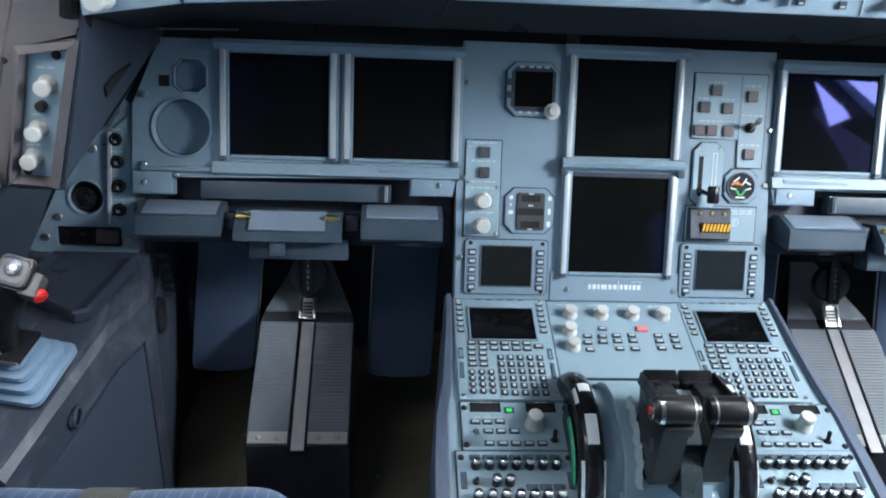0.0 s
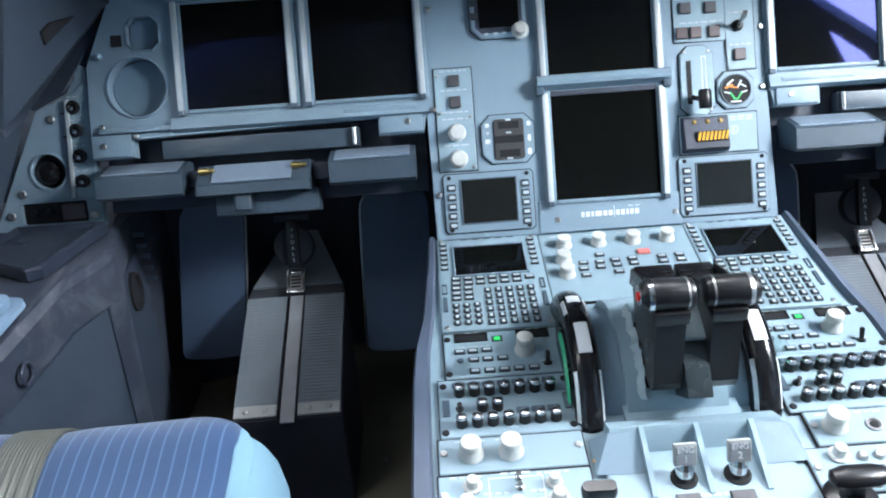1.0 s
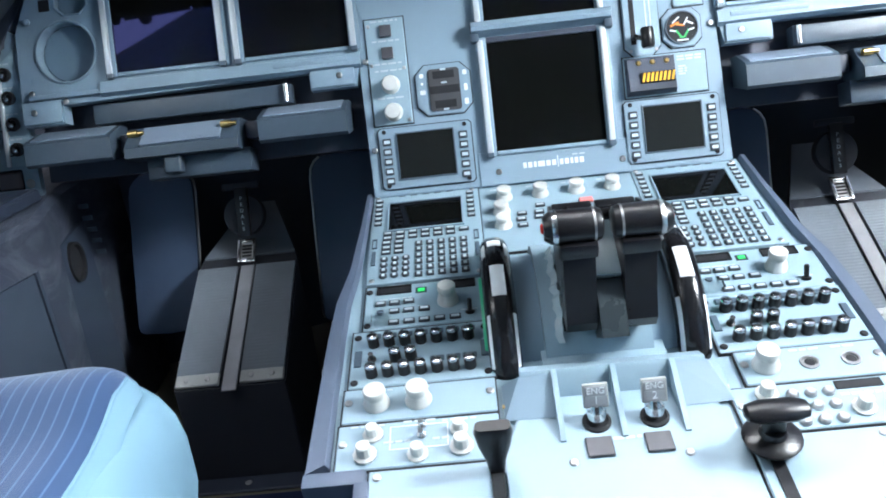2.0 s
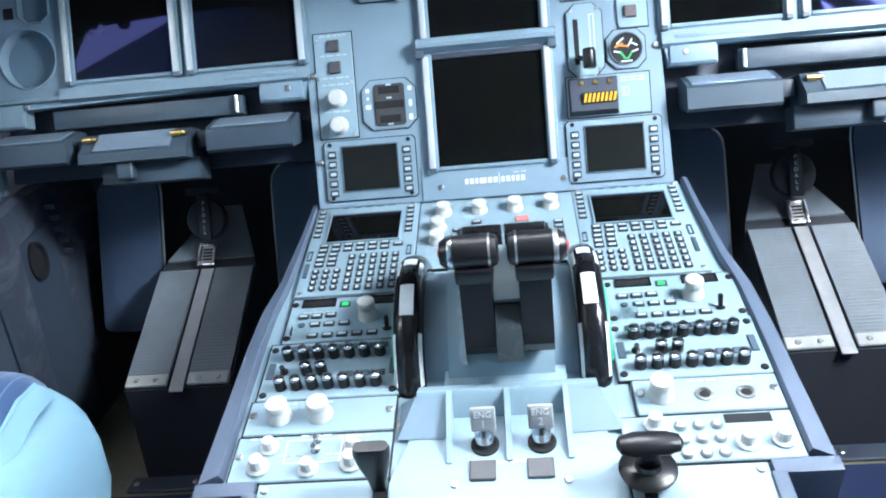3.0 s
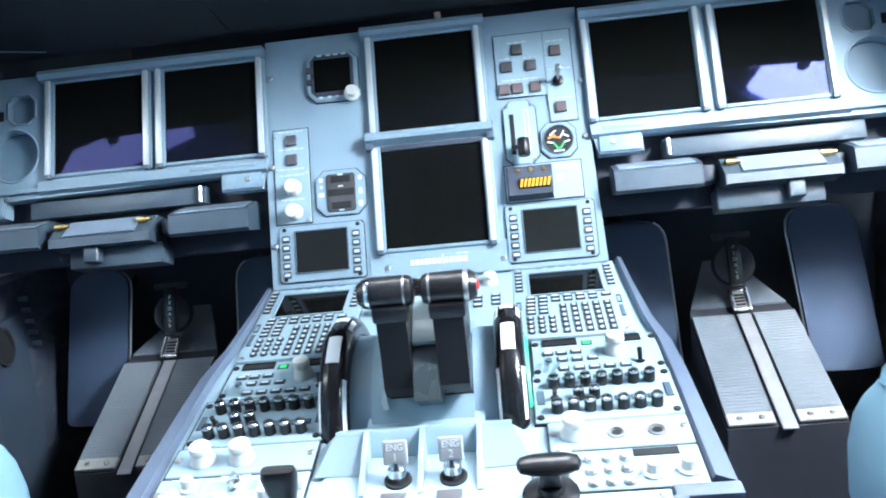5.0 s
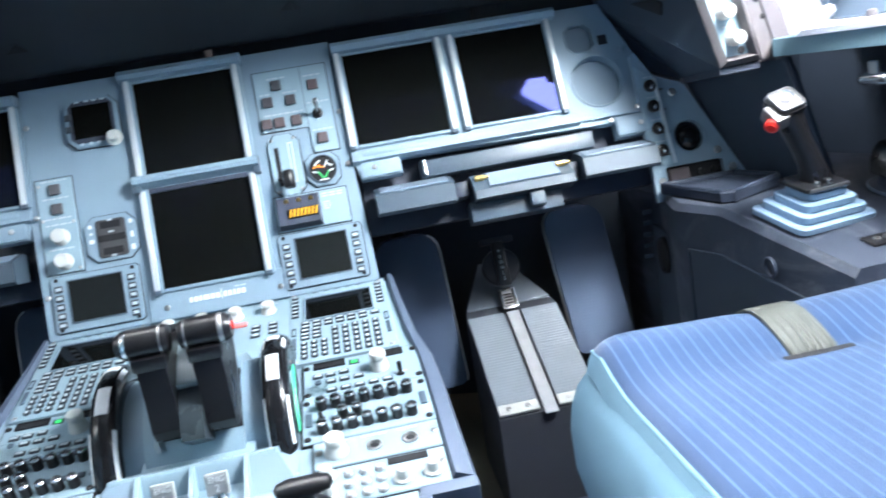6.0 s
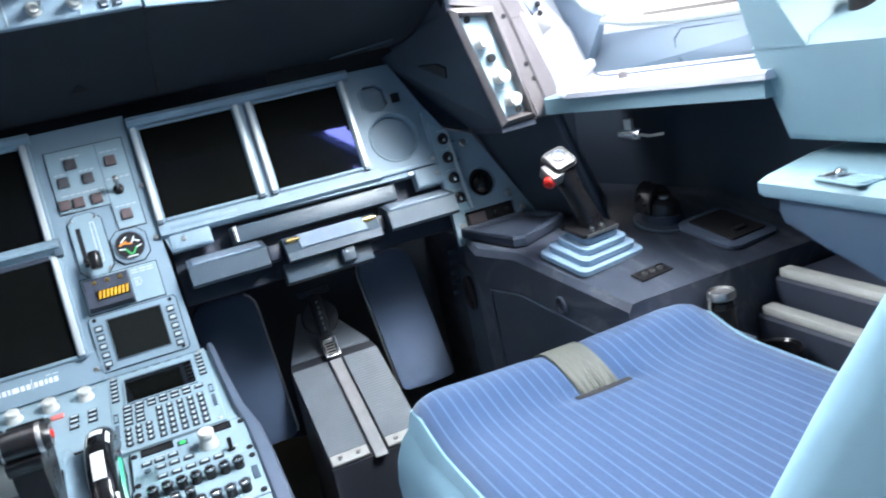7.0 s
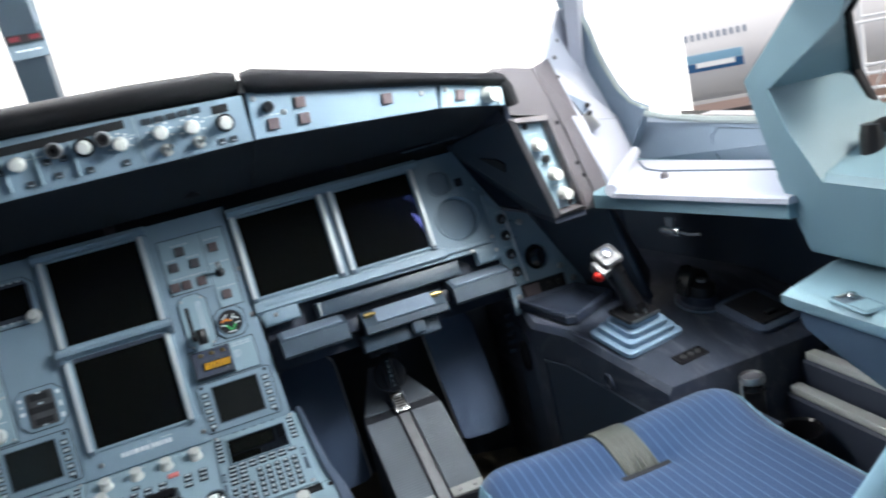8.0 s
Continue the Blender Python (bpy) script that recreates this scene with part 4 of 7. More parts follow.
dash(ck, -0.008, 0.011, 0.013, 0.0022, 38, WHITE)
dash(ck, -0.01, 0.005, 0.013, 0.003, 20, ORANGE)
dash(ck, -0.002, 0.0035, 0.012, 0.0026, -10, ORANGE)
dash(ck, 0.011, 0.006, 0.012, 0.0022, -28, WHITE)
dash(ck, 0.006, 0.008, 0.012, 0.002, 60, WHITE)
dash(ck, -0.005, -0.009, 0.013, 0.0026, -55, GREEN_MARK)
dash(ck, 0.006, -0.009, 0.013, 0.0026, 55, GREEN_MARK)
dash(ck, 0.0, -0.014, 0.008, 0.0022, 0, GREEN_MARK)
dash(ck, -0.013, -0.004, 0.009, 0.002, -15, WHITE)
dash(ck, 0.013, -0.004, 0.009, 0.002, 15, WHITE)
dash(ck, 0.0, -0.018, 0.016, 0.002, 0, WHITE)

gx = thing("gravity_extension_panel", "dark switch box with a yellow hatched guard beside a lettered plate", "control panel", FACE)
part("plate", box(B(), 0.113, 0.231, 0.055, 0.113, 0, 0.003, 0.001, 1), PANEL_LIGHT, gx)
part("edge_gap", box(B(), 0.1115, 0.2325, 0.0535, 0.1145, 0, 0.0009), MATTE, gx, "dark joint")
bx = part("switch_box", loft(B(), [[(0.115, 0.057, 0.003), (0.186, 0.057, 0.003), (0.186, 0.111, 0.003), (0.115, 0.111, 0.003)], [(0.117, 0.062, 0.02), (0.183, 0.062, 0.02), (0.184, 0.108, 0.012), (0.117, 0.108, 0.012)]]), NAVY, gx, "dark navy switch box")
g = part("guard", box(B(), 0.133, 0.182, 0.072, 0.087, 0.014, 0.021, 0.001, 1), MATTE, bx)
for i in range(8):
    x = 0.1345 + i * 0.0059
    part("stripe", poly(B(), [(x, 0.0735), (x + 0.0033, 0.0735), (x + 0.0063, 0.0862), (x + 0.003, 0.0862)], 0.021, 0.0215), YELLOW, bx, "yellow hatch stripe")
for x in (0.133, 0.153, 0.173):
    part("brass_screw", SCREW, None, bx, "", at2(x, 0.102, 0.013) @ Matrix.Scale(0.8, 4)).data = mesh_of("screw", lathe(B(), [(0.0045, 0), (0.0045, 0.001), (0.0032, 0.003)], n=12), BRASS)
writing(gx, 0.19, 0.226, 0.106, 0.0024, 0.0032, None, 2)
writing(gx, 0.191, 0.203, 0.092, 0.002, 0.0032, None, 4)

# ---------------------------------------------------------------- centre pedestal
pd = thing("centre_pedestal", "centre pedestal with a lavender-grey padded rim", "pedestal", PED)
half = [(0.272, 0.012), (0.288, -0.215), (0.288, -0.5), (0.252, -0.508), (0.252, -0.62)]
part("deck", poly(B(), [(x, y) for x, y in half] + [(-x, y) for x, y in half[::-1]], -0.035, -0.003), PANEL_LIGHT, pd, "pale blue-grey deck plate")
for s in (1, -1):
    outer = [(0.28, 0.016), (0.284, -0.06), (0.293, -0.17), (0.305, -0.235), (0.309, -0.3), (0.3135, -0.5)]
    inner = [(0.268, 0.016), (0.271, -0.06), (0.277, -0.17), (0.285, -0.235), (0.287, -0.3), (0.289, -0.49)]
    rs = []
    for (xo, y), (xi, y2) in zip(outer, inner):
        rs.append([(s * xo, y, -0.30 - 0.0 * y), (s * xo, y, -0.002), (s * (xo - 0.003), y, 0.006), (s * (xi + 0.003), y2, 0.007), (s * xi, y2, 0.001), (s * xi, y2, -0.03)])
    part("side_rim", loft(B(), rs), RIM, pd, "lavender-grey padded side rim")
    bm = B()
    box(bm, *sorted((s * 0.25, s * 0.3135)), -0.516, -0.498, -0.3, 0.006, 0.003, 2)
    box(bm, *sorted((s * 0.247, s * 0.262)), -0.62, -0.512, -0.3, 0.006, 0.003, 2)
    part("corner_rim", bm, RIM, pd, "lavender-grey rim corner")
part("body", poly(B(), [(-0.262, 0.01), (0.262, 0.01), (0.29, -0.24), (0.295, -0.5), (0.25, -0.51), (0.25, -0.62), (-0.25, -0.62), (-0.25, -0.51), (-0.295, -0.5), (-0.29, -0.24)], -0.42, -0.036), NAVY, pd, "dark navy pedestal body")


def key_grid(parent, mesh, legend, xs, ys, z, scale=1.0):
    for y in ys:
        for x in xs:
            k = part("key", mesh, None, parent, "", at2(x, y, z) @ Matrix.Scale(scale, 4))
            part("legend", legend, None, k)


def span(a, b, n):
    return [a + (b - a) * i / (n - 1) for i in range(n)]


# the keypad display units
mc = thing("keypad_display_unit", "blue-grey keypad unit with a dark display and many small keys", "keypad unit", PED @ at2(-0.1905, -0.097), group="keypad units")
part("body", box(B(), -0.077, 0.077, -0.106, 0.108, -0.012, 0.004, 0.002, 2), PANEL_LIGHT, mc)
part("screen", box(B(), -0.052, 0.051, 0.0115, 0.081, 0.004, 0.0052), SCREEN, mc, "dark display glass")
part("screen_rim", rim4(B(), -0.052, 0.051, 0.0115, 0.081, 0.0025, 0.0025, 0.004, 0.007, 0.0006), PANEL, mc)
for sx in (-0.0675, 0.0645):
    for y in span(0.09, 0.03, 6):
        k = part("key", KEY_RECT, None, mc, "", at2(sx, y, 0.004) @ Matrix.Diagonal((0.8, 0.8, 1, 1)))
        part("legend", KEY_BAR, None, k)
for x in span(-0.035, 0.035, 5):
    part("marking", box(B(), x - 0.005, x + 0.005, 0.1005, 0.1025, 0.004, 0.0043), KEY, mc)
key_grid(mc, KEY_RECT, KEY_BAR, span(-0.0525, 0.034, 6), (0.0035, -0.0075), 0.004, 0.95)
key_grid(mc, KEY_RECT, KEY_BAR, (0.0525,), (-0.002,), 0.004, 1.0)
key_grid(mc, KEY_RECT, KEY_BAR, (-0.0535, -0.0365), (-0.0185, -0.03, -0.0405), 0.004, 0.95)
key_grid(mc, KEY_ROUND, KEY_DOT, (-0.0555, -0.041, -0.0265), span(-0.0555, -0.0915, 4), 0.004, 0.92)
key_grid(mc, KEY_SQUARE, KEY_DOT, span(-0.0095, 0.051, 5), span(-0.026, -0.0945, 6), 0.004, 0.95)
for sx in (-0.07, 0.0685):
    part("lamp_strip", box(B(), sx - 0.0028, sx + 0.0028, -0.066, -0.036, 0.004, 0.0056), TABLE, mc, "slate annunciator strip")
    part("bracket", rim4(B(), sx - 0.002, sx + 0.002, -0.026, -0.008, 0.0015, 0.0015, 0.004, 0.0055, 0), TABLE, mc)
    for y in (-0.099, 0.1):
        part("screw", SCREW, None, mc, "", at2(sx, y, 0.004) @ Matrix.Scale(0.8, 4))
copy_thing(mc, PED @ at2(0.187, -0.097))

# the radio panels
rm = thing("radio_tuner", "blue-grey radio tuner with an ivory double knob and green lamp", "radio", PED @ at2(-0.1885, -0.2475), group="radio panels")
part("plate", box(B(), -0.0785, 0.0785, -0.0415, 0.0415, -0.012, 0.002, 0.0012, 1), PANEL_LIGHT, rm)
part("edge_gap", box(B(), -0.08, 0.08, -0.043, 0.043, -0.011, 0.0006), MATTE, rm, "dark joint")
for x0, x1 in ((-0.063, -0.022), (0.018, 0.058)):
    part("display_slot", rim4(box(B(), x0, x1, 0.0245, 0.0365, 0.002, 0.0028), x0, x1, 0.0245, 0.0365, 0.0014, 0.0014, 0.002, 0.0045, 0.0004), MATTE, rm, "black frequency display")
part("indicator_frame", box(B(), -0.0155, -0.0015, 0.021, 0.031, 0.002, 0.003), KEY, rm)
part("indicator", box(B(), -0.013, -0.004, 0.0225, 0.0295, 0.002, 0.0036, 0.0008, 1), GREEN, rm, "lit green indicator")
part("knob", KNOB_BIG, None, rm, "", at2(0.0245, 0.0, 0.002) @ Matrix.Diagonal((0.92, 0.92, 0.85, 1)))
for x, y in ((-0.0585, 0.0045), (-0.0415, 0.0045), (-0.0235, 0.0055), (-0.0415, -0.0115), (-0.0235, -0.0115), (-0.0045, -0.0115), (-0.0415, -0.032), (-0.0228, -0.032), (-0.0045, -0.032), (0.0138, -0.032), (0.0325, -0.032)):
    k = part("key", KEY_RECT, None, rm, "", at2(x, y, 0.002))
    part("legend", KEY_BAR, None, k)
part("lamp", lathe(B(), [(0.0045, 0.002), (0.004, 0.004)], -0.0585, -0.0115, 14), TABLE, rm)
part("guard", box(B(), -0.068, -0.046, -0.036, -0.0165, 0.002, 0.012, 0.0012, 1), glass("clear_guard_plastic"), rm, "clear plastic switch guard")
part("toggle_switch", lathe(B(), [(0.0055, 0.0), (0.0055, 0.002), (0.0028, 0.003), (0.0032, 0.016), (0.002, 0.018)], n=12), BLACK, rm, "", pose(0.0505, -0.026, 0.002, -18, 0, 0))
for x, y in ((-0.05, 0.039), (0.03, 0.0395), (-0.06, 0.0125), (-0.04, 0.0125), (0.04, -0.021)):
    writing(rm, x, x + 0.02, y, 0.0018, 0.0022)
for x in (-0.0735, 0.0735):
    for y in (-0.034, 0.03):
        part("fastener", FASTENER, None, rm, "", at2(x, y, 0.002) @ Matrix.Scale(0.75, 4))
copy_thing(rm, PED @ at2(0.207, -0.2475))

# the audio panels
ac = thing("audio_panel", "blue-grey audio panel with rows of small black metal-capped knobs", "audio panel", PED @ at2(-0.1965, -0.3375), group="audio panels")
part("plate", box(B(), -0.081, 0.081, -0.0465, 0.0465, -0.012, 0.002, 0.0012, 1), PANEL_LIGHT, ac)
part("edge_gap", box(B(), -0.0825, 0.0825, -0.048, 0.048, -0.011, 0.0008), MATTE, ac, "dark joint")
XK = span(-0.0555, 0.0545, 7)
for x in XK:
    for y in (0.0215, -0.0275):
        if y > 0 or x > -0.06:
            k = part("knob", KNOB_BLACK, None, ac, "", at2(x, y, 0.002))
            part("knob_cap", KNOB_TIP, None, k, "bright metal cap")
    part("selector_cap", box(B(), x - 0.008, x + 0.008, 0.0305, 0.0395, 0.002, 0.0045, 0.0012, 1), TABLE, ac, "slate selector button")
for x in XK[4:]:
    part("selector_cap", box(B(), x - 0.008, x + 0.008, -0.0165, -0.0065, 0.002, 0.0045, 0.0012, 1), TABLE, ac, "slate selector button")
for x in (-0.0295, -0.0115):
    k = part("knob", KNOB_BLACK, None, ac, "", at2(x, -0.005, 0.002))
    part("knob_cap", KNOB_TIP, None, k)
part("toggle_switch", lathe(B(), [(0.005, 0), (0.005, 0.002), (0.0026, 0.003), (0.003, 0.013)], n=12), BLACK, ac, "", pose(-0.0565, -0.003, 0.002, 15, 0, 0))
for x in (-0.0725, 0.0715):
    part("lamp_strip", box(B(), x - 0.0042, x + 0.0042, -0.014, 0.012, 0.002, 0.004, 0.0006, 1), TABLE, ac)
    for y in (-0.0385, 0.0355):
        part("fastener", FASTENER, None, ac, "", at2(x * 1.03, y, 0.002) @ Matrix.Scale(0.75, 4))
copy_thing(ac, PED @ at2(0.2065, -0.3355))


def aft_panel(name, label, x0, x1, y0, y1):
    p = thing(name, label, "control panel", PED)
    part("plate", box(B(), x0, x1, y0, y1, -0.012, 0.002, 0.0012, 1), PANEL_LIGHT, p)
    part("edge_gap", box(B(), x0 - 0.0014, x1 + 0.0014, y0 - 0.0014, y1 + 0.0014, -0.011, 0.0007), MATTE, p, "dark joint")
    for x in (x0 + 0.006, x1 - 0.006):
        part("screw", SCREW, None, p, "", at2(x, (y0 + y1) / 2 + 0.004, 0.002))
    return p


lp = aft_panel("lighting_panel", "pale blue-grey lighting panel with two ivory knobs", -0.281, -0.117, -0.4345, -0.3855)
for x in (-0.2445, -0.1995):
    part("knob", KNOB_BIG, None, lp, "", at2(x, -0.4095, 0.002) @ Matrix.Diagonal((1, 1, 0.75, 1)))
writing(lp, -0.262, -0.228, -0.392, 0.0022, 0.0022)
writing(lp, -0.216, -0.183, -0.392, 0.0022, 0.0022)
lp2 = aft_panel("lighting_panel", "pale blue-grey lighting panel with an ivory knob and two round sockets", 0.138, 0.287, -0.4325, -0.3835)
part("knob", KNOB_BIG, None, lp2, "", at2(0.165, -0.4075, 0.002) @ Matrix.Diagonal((1, 1, 0.8, 1)))
for x in (0.2095, 0.252):
    bs = part("socket", lathe(B(), [(0.0098, 0.002), (0.0098, 0.004), (0.0065, 0.004), (0.006, 0.0025)], x, -0.409, 22), STEEL, lp2, "round socket with a metal rim")
    part("socket_core", lathe(B(), [(0.0065, 0.0022), (0.003, 0.0034)], x, -0.409, 16), MATTE, bs)
writing(lp2, 0.15, 0.178, -0.39, 0.0022, 0.0022)
writing(lp2, 0.195, 0.225, -0.391, 0.0028, 0.0022)
writing(lp2, 0.238, 0.265, -0.391, 0.0028, 0.0022)
rd = aft_panel("weather_radar_panel", "pale blue-grey radar panel with ivory knobs and a toggle switch", -0.283, -0.117, -0.4965, -0.4375)
for x, y, k in ((-0.246, -0.4535, 0.8), (-0.253, -0.479, 0.9), (-0.2, -0.4835, 0.8), (-0.156, -0.4785, 0.9), (-0.158, -0.4555, 0.7)):
    part("knob", KNOB_IVORY, None, rd, "", at2(x, y, 0.002) @ Matrix.Scale(k, 4))
for y in (-0.446, -0.459):
    part("toggle_switch", lathe(B(), [(0.0048, 0), (0.0048, 0.003), (0.0024, 0.004), (0.003, 0.014)], n=12), CHROME, rd, "bright toggle switch", pose(-0.196, y, 0.002, 20, 0, 0))
for x0, x1, y in ((-0.27, -0.235, -0.442), (-0.215, -0.18, -0.4405), (-0.175, -0.14, -0.443), (-0.235, -0.208, -0.466), (-0.185, -0.165, -0.466)):
    writing(rd, x0, x1, y, 0.0026, 0.0022)
part("line_marking", rim4(B(), -0.228, -0.17, -0.474, -0.445, 0.0008, 0.0008, 0.002, 0.0023, 0), WHITE, rd)
tp = aft_panel("transponder_panel", "pale blue-grey transponder panel with a round-key pad and a display slot", 0.118, 0.287, -0.4955, -0.4355)
for i, x in enumerate((0.1765, 0.1945, 0.212)):
    for y in (-0.4515, -0.469, -0.487):
        k = part("key", lathe(B(), [(0.006, 0), (0.006, 0.003), (0.0045, 0.0045)], n=14), STEEL, tp, "", at2(x, y, 0.002))
        part("legend", KEY_DOT, None, k, "", at2(0, 0, 0.0014))
part("display_slot", box(B(), 0.221, 0.267, -0.4495, -0.4385, 0.002, 0.003), MATTE, tp, "black display slot")
for x, y in ((0.236, -0.476), (0.27, -0.474), (0.152, -0.448), (0.152, -0.478)):
    part("knob", KNOB_IVORY, None, tp, "", at2(x, y, 0.002) @ Matrix.Scale(0.85, 4))
writing(tp, 0.222, 0.28, -0.458, 0.003, 0.0022)
for s in (-1, 1):
    ap = thing("aft_pedestal_panel", "pale blue-grey blank panel at the pedestal's rear", "control panel", PED, group="aft panels")
    part("plate", box(B(), *sorted((s * 0.118, s * 0.248)), -0.62, -0.4995, -0.012, 0.002, 0.0012, 1), PANEL_LIGHT, ap)
    part("edge_gap", box(B(), *sorted((s * 0.1166, s * 0.2494)), -0.62, -0.498, -0.011, 0.0005), MATTE, ap, "dark joint")
    for y in (-0.508, -0.606):
        part("screw", SCREW, None, ap, "", at2(s * 0.24, y, 0.002))

# systems display control panel in front of the thrust levers
ec = thing("systems_control_panel", "pale blue-grey systems control panel with ivory knobs and small keys", "control panel", PED)
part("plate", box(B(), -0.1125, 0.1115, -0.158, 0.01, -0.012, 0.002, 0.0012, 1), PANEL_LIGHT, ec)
part("edge_gap", box(B(), -0.114, 0.113, -0.1595, 0.0115, -0.011, 0.0009), MATTE, ec, "dark joint")
for x in (-0.08, -0.028, 0.0235, 0.0745):
    part("knob", KNOB_BIG, None, ec, "", at2(x + 0.003, -0.0265, 0.002) @ Matrix.Diagonal((0.84, 0.84, 0.56, 1)))
    writing(ec, x - 0.016, x + 0.016, -0.004, 0.0022, 0.0022)
for y in (-0.06, -0.093):
    part("knob", KNOB_BIG, None, ec, "", at2(-0.0835, y - 0.004, 0.002) @ Matrix.Diagonal((0.84, 0.84, 0.55, 1)))
for x, y in ((-0.029, -0.057), (-0.056, -0.074), (-0.032, -0.074), (-0.009, -0.072), (0.016, -0.071), (0.059, -0.071), (0.085, -0.07), (-0.058, -0.088), (-0.033, -0.086), (-0.009, -0.084), (0.016, -0.083), (0.059, -0.083), (0.085, -0.082), (-0.057, -0.103), (-0.009, -0.1), (0.016, -0.1), (0.059, -0.098), (0.085, -0.095)):
    k = part("key", KEY_RECT, None, ec, "", at2(x, y, 0.002))
    part("legend", KEY_BAR, None, k)
part("emergency_key", box(B(), 0.026, 0.045, -0.0625, -0.0515, 0.002, 0.006, 0.0012, 1), PINK, ec, "pale red guarded key")

# ---------------------------------------------------------------- thrust levers and trim wheels
tq = thing("throttle_quadrant", "pale blue-grey thrust lever quadrant hump", "throttle quadrant", PED)


def arc(r, a0, a1, n, cy=-0.27, cz=-0.058):
    return [(cy + r * math.cos(radians(a0 + (a1 - a0) * i / (n - 1))), cz + r * math.sin(radians(a0 + (a1 - a0) * i / (n - 1)))) for i in range(n)]


prof = arc(0.118, 30, 150, 16) + [(-0.378, 0.0), (-0.386, -0.012), (-0.16, -0.012)]
part("hump", loft(B(), [[(x, y, z) for y, z in prof] for x in (-0.0585, -0.0565, 0.0565, 0.0585)]), PANEL_LIGHT, tq)
part("foot_plate", box(B(), -0.064, 0.07, -0.402, -0.335, 0.0, 0.006, 0.0015, 2), PANEL_LIGHT, tq)
for s in (-1, 1):
    wing = arc(0.108, 25, 155, 14)
    part("side_cover", loft(B(), [[(s * x, y, z) for y, z in wing + [(-0.37, -0.02), (-0.17, -0.02)]] for x in (0.059, 0.086)]), PANEL, tq, "rounded blue-grey side cover")
    part("screw", SCREW, None, tq, "", at2(s * 0.034 + 0.003, -0.39, 0.006))
    part("lever_slot", loft(B(), [[(s * 0.031 + 0.0115 + dx, y, z) for y, z in arc(0.1186, 92, 134, 12) + arc(0.114, 134, 92, 12)] for dx in (-0.0165, 0.0165)]), MATTE, tq, "black lever slot")
# loose clear film along the hump's edge, with a ragged border
rnd = random.Random(5)
edge_t = [radians(78 + 62 * i / 26) for i in range(27)]
part("loose_film", loft(B(), [[(x, -0.27 + r * math.cos(t), -0.058 + r * math.sin(t)) for x, r in ((-0.0445 + w, 0.1185), (-0.0375 + 0.6 * w, 0.1265 + lift), (-0.0365 + 0.6 * w, 0.1262 + lift), (-0.0425 + w, 0.118))] for t, w, lift in [(t, rnd.uniform(-0.0025, 0.0025), rnd.uniform(-0.004, 0.001)) for t in edge_t]]), mat("crinkled_clear_film", (0.36, 0.45, 0.49), 0.12), tq, "crinkled clear protective film")


def turned_x(stations, cy, cz, k=20, flat=0.92):
    """A round body along x from (x, radius) pairs."""
    return loft(B(), [[(xx, cy + r * math.cos(a), cz + r * flat * math.sin(a)) for a in [2 * math.pi * i / k for i in range(k)]] for xx, r in stations])


for s in (-1, 1):
    tl = thing("thrust_lever", "black thrust lever with a rounded head", "thrust lever", PED @ pose(0.0115, 0, 0), group="thrust levers")
    x = s * 0.031
    blade = [(-0.37, 0.041), (-0.376, 0.056), (-0.366, 0.09), (-0.357, 0.15), (-0.33, 0.152), (-0.27, 0.126), (-0.255, 0.112), (-0.285, 0.07), (-0.312, 0.041)]
    part("arm", loft(B(), [[(x + d, y, z) for y, z in blade] for d in (-0.0165, -0.0145, 0.0145, 0.0165)]), BLACK, tl, "black lever arm")
    head = part("head", turned_x([(s * 0.0045, 0.012), (s * 0.0065, 0.0165), (s * 0.012, 0.0185), (s * 0.05, 0.0188), (s * 0.058, 0.0178), (s * 0.0645, 0.013)], -0.342, 0.158), BLACK, tl, "black cylinder head")
    part("end_cap", turned_x([(s * 0.051, 0.0192), (s * 0.055, 0.0188), (s * 0.0635, 0.0135), (s * 0.065, 0.0115)], -0.342, 0.158), CHROME if s < 0 else STEEL, head, "bright metal ring")
    part("end_cap", turned_x([(s * 0.0125, 0.0189), (s * 0.0148, 0.0191)], -0.342, 0.158), STEEL, head)
    part("disconnect_button", lathe(B(), [(0.0055, 0), (0.0052, 0.0022), (0.0035, 0.003)], n=16), RED, head, "red round button", pose(s * 0.064, -0.342, 0.158, 0, 90 * s, 0))
    part("collar", box(B(), x - 0.02, x + 0.02, -0.364, -0.326, 0.13, 0.148, 0.005, 2), BLACK, tl, "black collar under the head")
    rv = part("reverse_lever", box(B(), *sorted((s * 0.0015, s * 0.0465)), -0.275, -0.25, 0.105, 0.128, 0.003, 2), BLACK, tl, "black reverse thrust lever")
    for u in (0.0125, 0.0355):
        part("finger_pad", turned_x([(s * (u - 0.0085), 0.006), (s * (u - 0.0065), 0.0095), (s * (u + 0.0065), 0.0095), (s * (u + 0.0085), 0.006)], -0.268, 0.12, 12), GLOSS, rv, "glossy finger pad")
    part("link_plate", loft(B(), [[(s * xx, -0.342, 0.166), (s * xx, -0.255, 0.128), (s * xx, -0.255, 0.106), (s * xx, -0.342, 0.142)] for xx in (0.0475, 0.0505)]), BLACK, tl, "black link plate")
tz = thing("thrust_lever_guard", "clear grey block standing between the thrust levers", "guard", PED)
part("block", loft(B(), [[(x, y, z) for y, z in arc(0.175, 92, 117, 8) + arc(0.114, 117, 92, 8)] for x in (-0.002, 0.0, 0.0235, 0.0255)]), mat("pale_smoky_plastic", (0.36, 0.46, 0.5), 0.2), tz)
part("lower_plate", loft(B(), [[(x, y, z) for y, z in arc(0.168, 117.5, 139, 8) + arc(0.114, 139, 117.5, 8)] for x in (-0.002, 0.0255)]), mat("smoky_dark_plastic", (0.038, 0.05, 0.057), 0.3), tz, "darker grey lower plate")

